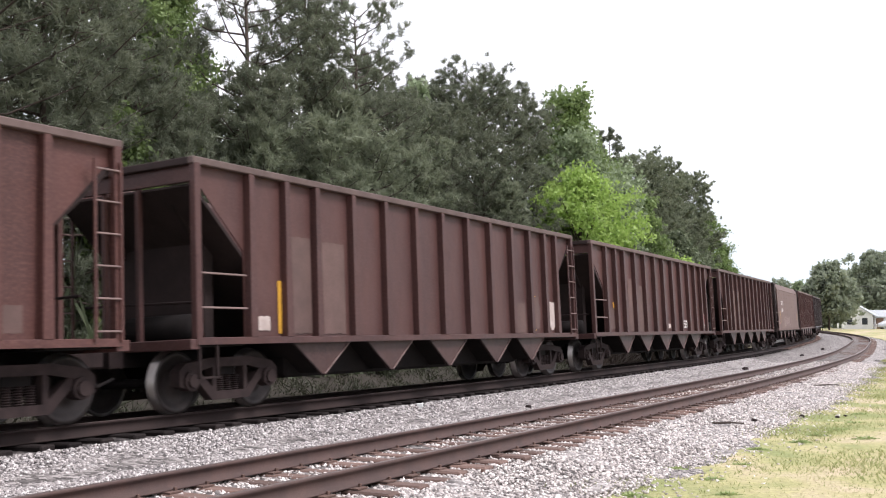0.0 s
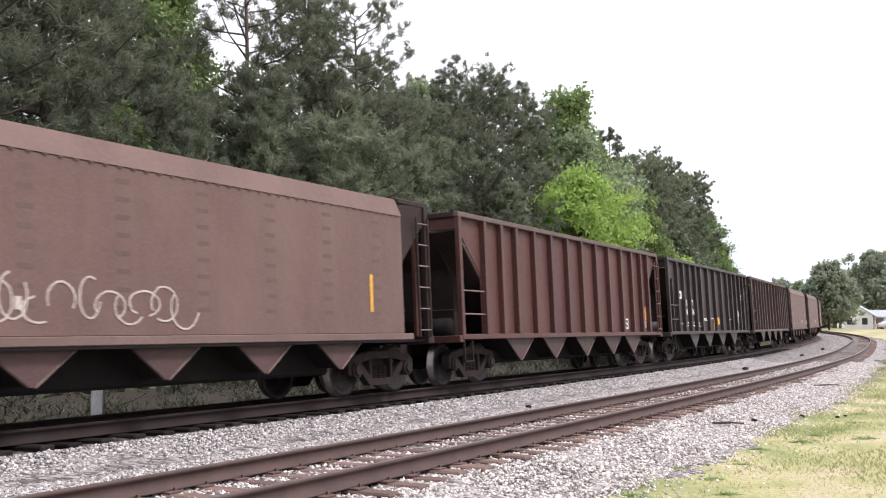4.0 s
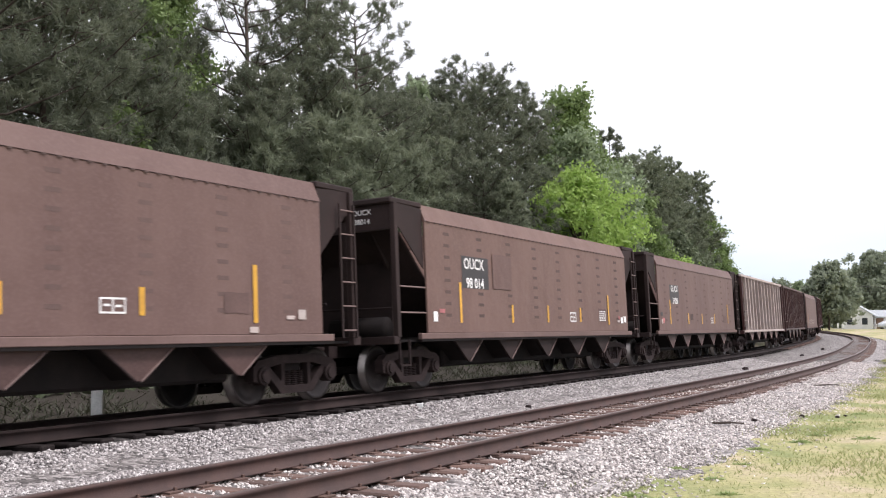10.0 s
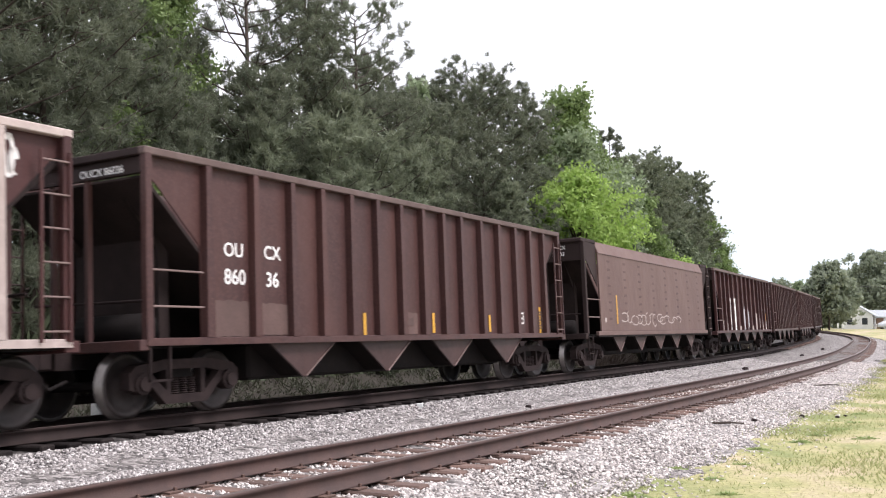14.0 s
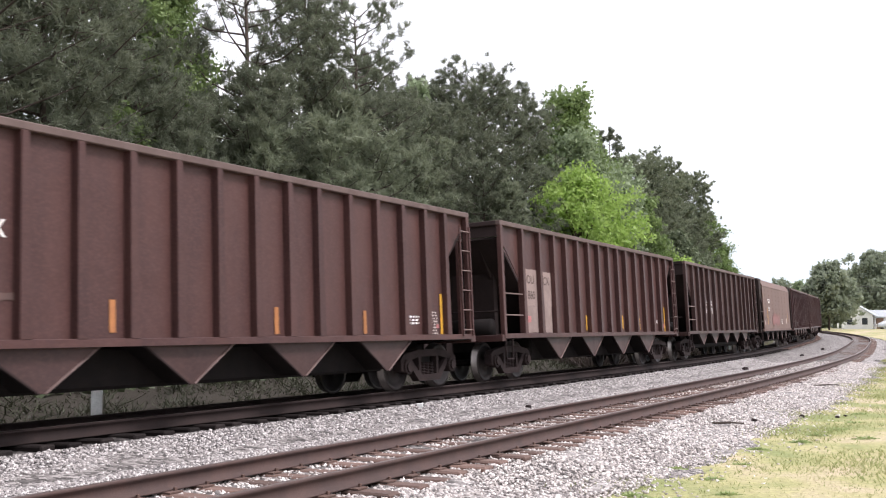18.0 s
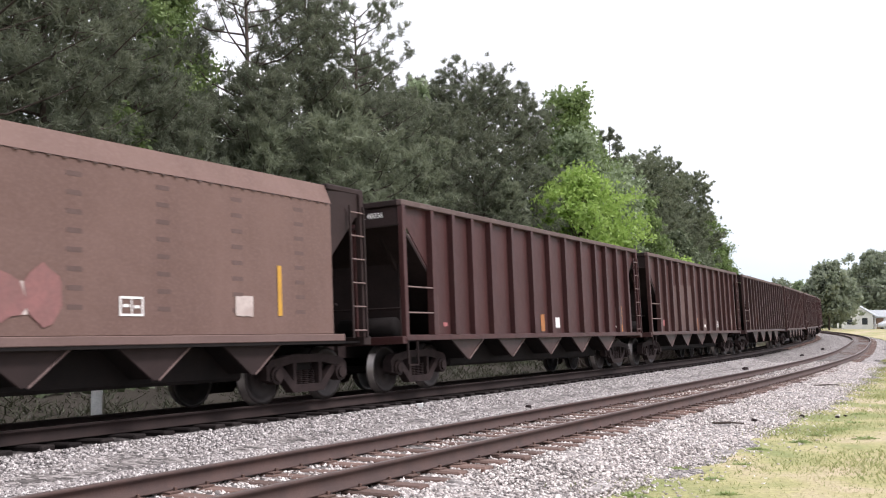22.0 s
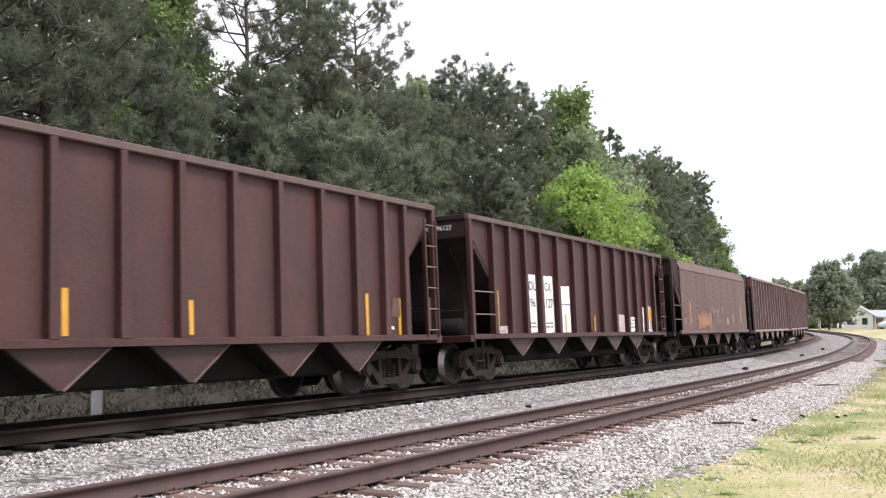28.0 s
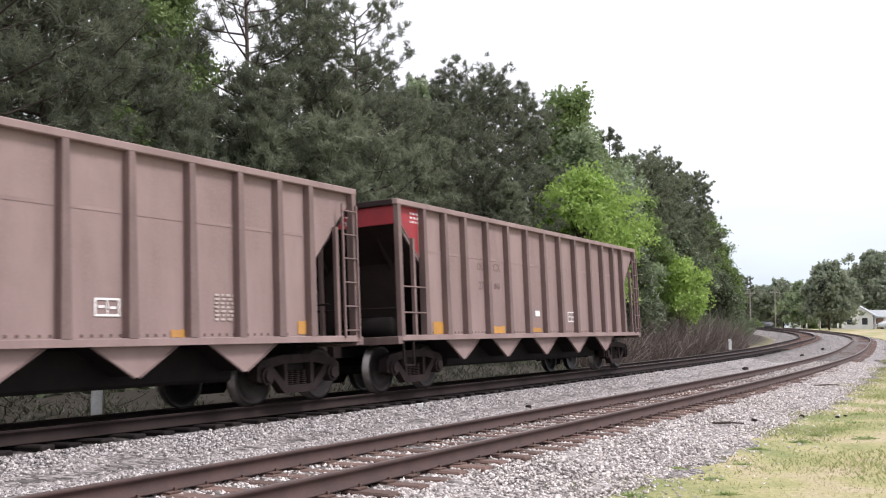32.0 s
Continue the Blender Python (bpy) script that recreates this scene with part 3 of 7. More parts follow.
def make_ballast():
    ss = np.concatenate([np.arange(-60, 60, 0.5), np.arange(60, 230, 1.0)])
    oo = np.array([-3.9, -3.0, -2.4, -1.9, -1.4, -0.7, 0, 0.7, 1.3, 1.7, 2.1, 2.6, 3.1, 3.6, 4.3, 5.0, 5.7, 6.3, 6.7, 7.1, 7.5, 7.9, 8.5])
    gs, go = np.meshgrid(ss, oo, indexing="ij")
    wob = 0.35 * np.sin(gs * 0.55) + 0.25 * np.sin(gs * 1.7 + 1)
    go = np.where(oo > 7.0, go + wob * (oo - 7.0) / 1.5 - np.clip((gs - 12) / 30, 0, 1) * 0.9 * (oo > 7.7), go)
    x, y, z = beside(gs, go, surface(gs, go))
    z = z + rng.normal(0, 0.012, z.shape) - np.where(oo > 8.3, 0.12, 0) - np.where(oo < -3.8, 0.2, 0)
    v = np.stack([x, y, z], -1).reshape(-1, 3)
    n = len(oo)
    i = np.arange(len(ss) - 1)[:, None] * n + np.arange(n - 1)
    f = np.stack([i, i + n, i + n + 1, i + 1], -1).reshape(-1, 4)[:, ::-1]
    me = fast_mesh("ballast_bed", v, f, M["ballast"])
    # darkest under the train, coal dust plus painted shade; weaker far off
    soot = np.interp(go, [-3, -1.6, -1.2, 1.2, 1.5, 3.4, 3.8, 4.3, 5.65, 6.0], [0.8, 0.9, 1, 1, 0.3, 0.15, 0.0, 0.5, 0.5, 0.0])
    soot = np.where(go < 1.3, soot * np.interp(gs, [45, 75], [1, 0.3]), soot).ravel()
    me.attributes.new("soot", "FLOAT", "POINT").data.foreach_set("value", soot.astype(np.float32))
    tagged(new("ballast_bed", me), "pale grey crushed stone ballast under both tracks", "ballast", kind="structure")


def make_stones(name, lo, hi, n, material, label, seed):
    """Loose stones on the ballast, denser where the camera stands near."""
    g = np.random.default_rng(seed)
    s = -7 + 45 * g.random(n) ** 1.5
    o = g.uniform(lo, hi, n)
    edge = 7.9 - np.clip((s - 12) / 30, 0, 1) * 0.9
    keep = (o < edge) | (g.random(n) < 0.4 * np.exp(-np.clip(o - edge, 0, 9) / 0.28))
    keep &= (abs(o - SPACING) > 0.86) | (g.random(n) < 0.5)
    s, o = s[keep], o[keep]
    n = len(s)
    size = g.uniform(0.018, 0.034, n) * (1 + 0.35 * (g.random(n) < 0.1))
    x, y, z = beside(s, o, surface(s, o))
    centre = np.stack([x, y, z + size * 0.15], 1)
    unit = np.array([(1, 0, 0), (-0.5, 0.87, 0), (-0.5, -0.87, 0), (0, 0, 1), (0, 0, -1)], float)
    tri = np.array([(0, 1, 3), (1, 2, 3), (2, 0, 3), (1, 0, 4), (2, 1, 4), (0, 2, 4)])
    q, _ = np.linalg.qr(g.normal(size=(n, 3, 3)))
    loc = unit[None] * g.uniform(0.7, 1.1, (n, 5, 1)) * size[:, None, None] * np.array([1.2, 1.0, 0.85])
    loc = (loc + g.normal(0, 0.2, (n, 5, 3)) * size[:, None, None]) @ q
    loc[:, :, 2] *= 0.75
    f = tri[None] + 5 * np.arange(n)[:, None, None]
    tagged(new(name, fast_mesh(name, (centre[:, None] + loc).reshape(-1, 3), f.reshape(-1, 3), M[material])), label, "gravel", kind="stuff")


RAIL = [(-0.075, 0), (0.075, 0), (0.075, 0.016), (0.014, 0.04), (0.014, 0.135), (0.037, 0.148), (0.037, 0.172), (0.028, 0.18),
        (-0.028, 0.18), (-0.037, 0.172), (-0.037, 0.148), (-0.014, 0.135), (-0.014, 0.04), (-0.075, 0.016)]


def rail_level(which, o):
    """Height of the rail plane o metres from the track's own centre line."""
    return (o + GAUGE / 2) * math.sin(CANT[which]) - (0.086 if which else 0.0)


def make_track(which, words):
    track = tagged(new("railway_track"), words, "track", group="parallel tracks", kind="structure")
    cen = SPACING if which else 0.0
    ss = np.concatenate([np.arange(-420, -60, 4.0), np.arange(-60, 200, 0.75), np.arange(200, 540, 3.0)])
    k = len(RAIL)
    for side in (-1, 1):
        o = cen + side * GAUGE / 2
        prof = np.array(RAIL)
        x, y, z = beside(ss[:, None], o + prof[None, :, 0], rail_level(which, side * GAUGE / 2) - 0.18 + prof[None, :, 1])
        v = np.stack([x, y, z], -1).reshape(-1, 3)
        i = np.arange(len(ss) - 1)[:, None] * k + np.arange(k)
        j = np.arange(len(ss) - 1)[:, None] * k + (np.arange(k) + 1) % k
        f = np.stack([i, i + k, j + k, j], -1).reshape(-1, 4)
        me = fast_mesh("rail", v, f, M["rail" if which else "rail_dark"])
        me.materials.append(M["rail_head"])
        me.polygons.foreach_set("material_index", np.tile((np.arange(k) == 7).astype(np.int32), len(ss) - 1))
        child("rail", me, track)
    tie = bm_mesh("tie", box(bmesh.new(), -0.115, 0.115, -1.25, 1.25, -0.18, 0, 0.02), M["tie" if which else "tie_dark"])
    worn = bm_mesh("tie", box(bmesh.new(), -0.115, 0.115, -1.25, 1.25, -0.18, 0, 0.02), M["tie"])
    plate = bm_mesh("tie_plate", box(box(bmesh.new(), -0.09, 0.09, -0.17, 0.17, 0, 0.014), 0.04, 0.075, -0.11, -0.085, 0.0, 0.045), M["plate"])
    r = random.Random(3 + which)

    def tie_pose(s):
        x, y, base, h = along(s)
        x, y = x + math.sin(h) * cen, y - math.cos(h) * cen
        return pose(x, y, base + rail_level(which, 0) - 0.192, math.degrees(-CANT[which]), 0, math.degrees(h) + r.uniform(-1.2, 1.2))
    for i in range(300):
        s = -14 + i * 0.52 + r.uniform(-0.04, 0.04)
        m = tie_pose(s) @ pose(0, r.uniform(-0.06, 0.06), r.uniform(-0.012, 0.004))
        # main track: dark ties up to 55 m, weathered wood beyond
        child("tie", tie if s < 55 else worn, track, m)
        if which and i < 90:
            for side in (-1, 1):
                child("tie_plate", plate, track, tie_pose(s) @ pose(0, -side * GAUGE / 2, 0.0))
    bm = bmesh.new()
    for s in [*np.arange(-60, -14.3, 0.52), *np.arange(142.3, 200, 0.52)]:
        m = tie_pose(float(s))
        bmesh.ops.create_cube(bm, size=1, matrix=m @ pose(0, 0, -0.09) @ Matrix.Diagonal((0.23, 2.6, 0.18, 1)))
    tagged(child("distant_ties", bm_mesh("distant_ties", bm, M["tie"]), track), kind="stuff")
    return track


make_ground()
make_ballast()
make_track(0, "main track with dark rails on dusty ties")
make_track(1, "rusty siding track on weathered wooden ties")
make_stones("gravel", 3.35, 9.3, 92000, "stone", "loose pale grey and pinkish crushed stones", 1)
make_stones("dusty_gravel", 1.3, 3.6, 62000, "stone_grey", "grey dusty crushed stones between the tracks", 2)

# ---- the train ----
L, HW = CAR_LENGTH, 1.385
TRUCKS = (1.18, L - 1.24)
RIBS = [1.2 + 1.08 * i for i in range(12)]
MESHES = {}


def shape(key, material, make, smooth=False):
    """One mesh for all alike parts."""
    k = (key, material)
    if k not in MESHES:
        MESHES[k] = bm_mesh(key.split("/")[0], make(bmesh.new()), M[material], smooth)
    return MESHES[k]


def bar(x0, x1, y0, y1, z0, z1, bevel=0.0):
    return lambda bm: box(bm, x0, x1, y0, y1, z0, z1, bevel)


def lathe_wheel(bm):
    """A flanged wheel on the y axis, with a dished plate and a hub."""
    prof = [(0.0, -0.10), (0.10, -0.10), (0.12, -0.04), (0.34, -0.015), (0.38, -0.07), (0.455, -0.068), (0.462, 0.05), (0.488, 0.058), (0.488, 0.075),
            (0.44, 0.078), (0.38, 0.06), (0.34, 0.02), (0.12, 0.05), (0.10, 0.09), (0.0, 0.09)]
    n, rings = 28, []
    for r, y in prof:
        rings.append([bm.verts.new((r * math.cos(a), y, r * math.sin(a))) for a in (2 * math.pi * i / n for i in range(n))] if r else [bm.verts.new((0, y, 0))])
    for a, b in zip(rings, rings[1:]):
        for i in range(n):
            j = (i + 1) % n
            q = (a[0], b[j], b[i]) if len(a) == 1 else (a[i], a[j], b[0]) if len(b) == 1 else (a[i], a[j], b[j], b[i])
            bm.faces.new(q)
    return bm


def side_frame(bm):
    """A cast truck side: arched top chord, sloping columns round a spring window, two pedestals."""
    y0, y1 = -0.09, 0.09
    prism(bm, [(-1.12, 0.62), (-1.0, 0.72), (-0.45, 0.80), (0.45, 0.80), (1.0, 0.72), (1.12, 0.62), (1.12, 0.40), (0.98, 0.36), (0.86, 0.58), (0.42, 0.66),
               (-0.42, 0.66), (-0.86, 0.58), (-0.98, 0.36), (-1.12, 0.40)], "y", y0, y1)
    prism(bm, [(-0.84, 0.57), (-0.70, 0.61), (-0.34, 0.30), (0.34, 0.30), (0.70, 0.61), (0.84, 0.57), (0.42, 0.17), (-0.42, 0.17)], "y", y0 + 0.01, y1 - 0.01)
    prism(bm, [(-0.40, 0.30), (-0.31, 0.30), (-0.31, 0.67), (-0.40, 0.67)], "y", y0 + 0.02, y1)
    prism(bm, [(0.31, 0.30), (0.40, 0.30), (0.40, 0.67), (0.31, 0.67)], "y", y0 + 0.02, y1)
    for x in (-0.889, 0.889):
        rod(bm, (x, -0.13, 0.47), (x, 0.05, 0.47), 0.15, 14)
        rod(bm, (x, -0.17, 0.47), (x, -0.13, 0.47), 0.10, 12)
    return bm


def coil(bm):
    """A spring: one ringed column."""
    n, prof = 10, [(0.05 + 0.022 * (i % 2), 0.30 + 0.016 * i) for i in range(16)]
    rings = [[bm.verts.new((r * math.cos(2 * math.pi * k / n), r * math.sin(2 * math.pi * k / n), z)) for k in range(n)] for r, z in prof]
    for a, b in zip(rings, rings[1:]):
        for k in range(n):
            bm.faces.new((a[k], a[(k + 1) % n], b[(k + 1) % n], b[k]))
    return bm


def add_trucks(car):
    for tx in TRUCKS:
        truck = child("truck", shape("truck", "dark", lambda bm: box(box(bm, -0.24, 0.24, -1.0, 1.0, 0.50, 0.70, 0.03), -0.12, 0.12, -0.25, 0.25, 0.68, 0.80)), car, pose(tx, 0, 0))
        for y in (-1.02, 1.02):
            child("side_frame", shape("side_frame", "truck", side_frame), truck, pose(0, y, 0, 0, 0, 0 if y < 0 else 180))
            for x in (-0.17, 0.0, 0.17):
                child("spring", shape("spring", "truck", coil), truck, pose(x, y, 0))
        for ax in (-0.889, 0.889):
            ws = child("wheelset", shape("axle", "dark", lambda bm: rod(bm, (0, -0.98, 0), (0, 0.98, 0), 0.075, 12)), car, pose(tx + ax, 0, 0.457))
            rim = shape("wheel", "wheel", lathe_wheel, True)
            if len(rim.materials) == 1:
                rim.materials.append(M["bright_steel"])
                for q in rim.polygons:
                    q.material_index = int(0.45 < math.hypot(q.center.x, q.center.z) < 0.474)
            for y in (-0.765, 0.765):
                child("wheel", rim, ws, pose(0, y, 0, 0, 0, 0 if y < 0 else 180))
            SPIN.append((car, ws, tx + ax))


SPIN = []


def add_frame(car, paint, tank="dark"):
    """Underframe, end framing, ladders and couplers, alike at both ends."""
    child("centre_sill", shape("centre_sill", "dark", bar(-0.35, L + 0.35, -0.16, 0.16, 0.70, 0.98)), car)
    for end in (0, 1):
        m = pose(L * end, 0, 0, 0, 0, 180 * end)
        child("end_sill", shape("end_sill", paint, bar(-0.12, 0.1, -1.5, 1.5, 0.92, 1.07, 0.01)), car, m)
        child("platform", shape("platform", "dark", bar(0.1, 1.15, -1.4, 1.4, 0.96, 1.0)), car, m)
        child("coupler", shape("coupler", "truck", lambda bm: box(box(box(bm, -0.62, -0.35, -0.07, 0.07, 0.76, 0.92, 0.02), -0.92, -0.60, -0.15, 0.13, 0.70, 0.98, 0.03),
                                                                -0.40, -0.12, -0.2, 0.2, 0.70, 0.99)), car, m)
        child("air_hose", shape("air_hose", "dark", lambda bm: rod(rod(bm, (-0.2, 0.3, 0.85), (-0.6, 0.32, 0.45), 0.025), (-0.6, 0.32, 0.45), (-0.92, 0.3, 0.55), 0.025)), car, m)
        for y in (-1.46, 1.46):
            child("corner_post", shape("corner_post", paint, bar(0.0, 0.13, -0.055, 0.055, 1.05, 3.63, 0.01)), car, m @ pose(0, y, 0))
        for y in (-0.35, 0.35):
            child("end_post", shape("end_post", paint, bar(0.02, 0.10, -0.035, 0.035, 1.05, 3.4)), car, m @ pose(0, y, 0))
        # grab bars at one corner, a ladder at the other
        side = -1.5
        for z in (1.52, 2.02):
            child("grab_bar", shape("grab_bar", "tan_rib", lambda bm: rod(bm, (0.06, 0, 0), (1.12, 0, 0), 0.016, 6)), car, m @ pose(0, side, z))
        ladder = child("ladder", shape("ladder", paint, lambda bm: box(box(bm, 0.03, 0.07, -0.015, 0.015, 1.05, 3.4), 0.46, 0.50, -0.015, 0.015, 1.05, 3.4)), car, m @ pose(0, 1.535, 0))
        for i in range(6):
            child("rung", shape("rung", "tan_rib", lambda bm: rod(bm, (0.04, 0, 0), (0.49, 0, 0), 0.014, 6)), ladder, pose(0, 0.0, 1.18 + i * 0.42))
        child("step_stirrup", shape("step_stirrup", "truck", lambda bm: box(box(box(bm, 0.05, 0.08, -0.02, 0.02, 0.5, 1.0), 0.42, 0.45, -0.02, 0.02, 0.5, 1.0),
                                                                         0.05, 0.45, -0.03, 0.03, 0.5, 0.53)), car, m @ pose(0, -1.49, 0))
    child("air_reservoir", shape("air_reservoir", tank, lambda bm: rod(bm, (0.62, -0.9, 1.25), (0.62, 0.35, 1.25), 0.22, 14), True), car)
    child("brake_cylinder", shape("brake_cylinder", "dark", lambda bm: rod(bm, (L - 0.7, -0.8, 1.3), (L - 0.7, 0.1, 1.3), 0.16, 12), True), car)


def add_pockets(car, paint, tips, half, depth):
    for x in tips:
        # pocket body near black, with the shade inside put into its colour
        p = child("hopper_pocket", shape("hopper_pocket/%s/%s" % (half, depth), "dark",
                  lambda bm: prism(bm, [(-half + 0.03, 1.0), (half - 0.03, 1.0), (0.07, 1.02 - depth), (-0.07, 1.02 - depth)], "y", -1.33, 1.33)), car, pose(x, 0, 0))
        for y in (-1, 1):
            child("pocket_plate", shape("pocket_plate/%s/%s" % (half, depth), paint, lambda bm: prism(bm, [(-half, 1.0), (half, 1.0), (0.06, 1.0 - depth), (-0.06, 1.0 - depth)], "y", -0.015, 0.015)), p, pose(0, y * 1.375, 0))
        # the edge that catches light is painted pale, the opposite one dark
        for u in (-1, 1):
            child("door_edge", shape("door_edge/%s/%s/%s" % (half, depth, u), "tan_rib" if paint == "tan" or u > 0 else "truck",
                                     lambda bm: prism(bm, [(u * half, 1.0), (u * half, 0.975), (u * 0.05, 0.985 - depth), (u * 0.05, 1.01 - depth)], "y", -1.41, -1.375)), p)
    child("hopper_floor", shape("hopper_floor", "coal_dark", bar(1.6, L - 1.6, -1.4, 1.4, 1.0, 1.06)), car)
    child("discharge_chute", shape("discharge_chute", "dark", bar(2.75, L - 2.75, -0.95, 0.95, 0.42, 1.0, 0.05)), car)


def add_slopes(car, end_paint, low=3.36):
    for end in (0, 1):
        m = pose(L * end, 0, 0, 0, 0, 180 * end)
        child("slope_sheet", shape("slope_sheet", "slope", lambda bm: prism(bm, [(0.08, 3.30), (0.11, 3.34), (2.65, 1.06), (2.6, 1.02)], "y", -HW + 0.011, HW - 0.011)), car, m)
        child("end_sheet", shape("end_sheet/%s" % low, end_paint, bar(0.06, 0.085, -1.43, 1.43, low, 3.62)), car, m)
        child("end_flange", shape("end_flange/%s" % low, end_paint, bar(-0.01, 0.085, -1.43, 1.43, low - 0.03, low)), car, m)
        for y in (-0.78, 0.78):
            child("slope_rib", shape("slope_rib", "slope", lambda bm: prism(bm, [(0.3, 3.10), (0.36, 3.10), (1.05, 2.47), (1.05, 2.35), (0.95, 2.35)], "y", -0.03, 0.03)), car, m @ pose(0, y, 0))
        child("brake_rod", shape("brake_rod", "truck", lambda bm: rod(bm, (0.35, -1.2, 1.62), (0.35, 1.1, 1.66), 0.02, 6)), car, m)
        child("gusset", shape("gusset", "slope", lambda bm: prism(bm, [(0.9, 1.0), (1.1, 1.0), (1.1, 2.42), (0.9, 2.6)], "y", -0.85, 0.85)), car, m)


def ribbed_car(paint, rib="", chord="", end_paint="", sheet_end="", tips=(2.88, 5.2, 7.52, 9.84, 11.6), half=0.88, depth=0.42, pocket="", seam=False, words="", ribs=RIBS, low=3.38, mid_post=False):
    # pockets of brown cars take a darker brown for dust and shade
    rib, chord, end_paint, pocket = rib or paint, chord or rib or paint, end_paint or paint, pocket or ("dull_brown" if paint in ("brown", "red_brown", "maroon") else paint)
    top_paint = "chord_dust" if chord == paint and paint not in ("black", "tan") else chord
    car = tagged(new("hopper_car"), words, "freight car", group="cars of the coal train")
    out = [(0.09, 3.62), (0.09, 3.36), (0.2, 3.33), (1.18, 2.42), (1.18, 1.05), (L - 1.1, 1.05), (L - 1.1, 2.42), (L - 0.2, 3.33), (L - 0.09, 3.36), (L - 0.09, 3.62)]
    for y in (-1, 1):
        child("side_sheet", shape("side_sheet", paint, lambda bm: prism(bm, out, "y", -0.01, 0.01)), car, pose(0, y * HW, 0))
        child("side_sill", shape("side_sill", chord, lambda bm: box(box(bm, 0, L, -0.05, 0.05, 0.99, 1.09, 0.008), 0, L, -0.06, 0.02, 0.985, 1.0)), car, pose(0, y * 1.464, 0, 0, 0, 0))
        child("top_chord", shape("top_chord", top_paint, bar(-0.02, L + 0.02, -0.06, 0.06, 3.60, 3.71, 0.012)), car, pose(0, y * 1.454, 0))
        for x in ribs:
            child("side_post", shape("side_post", rib, lambda bm: prism(bm, [(-0.085, 1.09), (0.085, 1.09), (0.055, 3.6), (-0.055, 3.6)], "y", -0.07, 0.07)), car, pose(x, y * 1.45, 0))
        if seam:
            tagged(child("rivet_strip", shape("rivet_strip/tan", "smudge", lambda bm: [box(bm, 1.25 + i * 0.16, 1.29 + i * 0.16, -0.013, 0.013, 1.11, 1.15) for i in range(73)] and bm), car, pose(0, y * HW, 0)), kind="stuff")
            child("seam", shape("seam", paint, bar(1.15, L - 1.15, -0.016, 0.016, 2.75, 2.80)), car, pose(0, y * HW, 0))
    for x in (0, L):
        child("end_chord", shape("end_chord", "end_brown", bar(-0.05, 0.05, -1.42, 1.42, 3.60, 3.71, 0.012)), car, pose(x + (0.03 if x == 0 else -0.03), 0, 0))
    add_slopes(car, end_paint, low)
    if mid_post:
        # a slim brace between the corner post and the first rib, at both ends
        for end in (0, 1):
            for y in (-1.46, 1.46):
                child("end_brace", shape("end_brace", rib, bar(0.56, 0.64, -0.035, 0.035, 1.05, 2.98)), car, pose(L * end, 0, 0, 0, 0, 180 * end) @ pose(0, y, 0))
    if sheet_end:
        # coloured panels beside the end
        for y in (-1, 1):
            child("corner_panel", shape("corner_panel", sheet_end, lambda bm: prism(bm, [(0.11, 3.6), (0.11, 3.37), (0.21, 3.345), (0.95, 2.66), (0.95, 3.6)], "y", -0.002, 0.002)), car, pose(0, y * (HW + 0.0135), 0))
    add_frame(car, rib if rib != "pale_rib" else paint, paint if paint.startswith("black") else "dark")
    add_pockets(car, pocket, tips, half, depth)
    add_trucks(car)
    return car


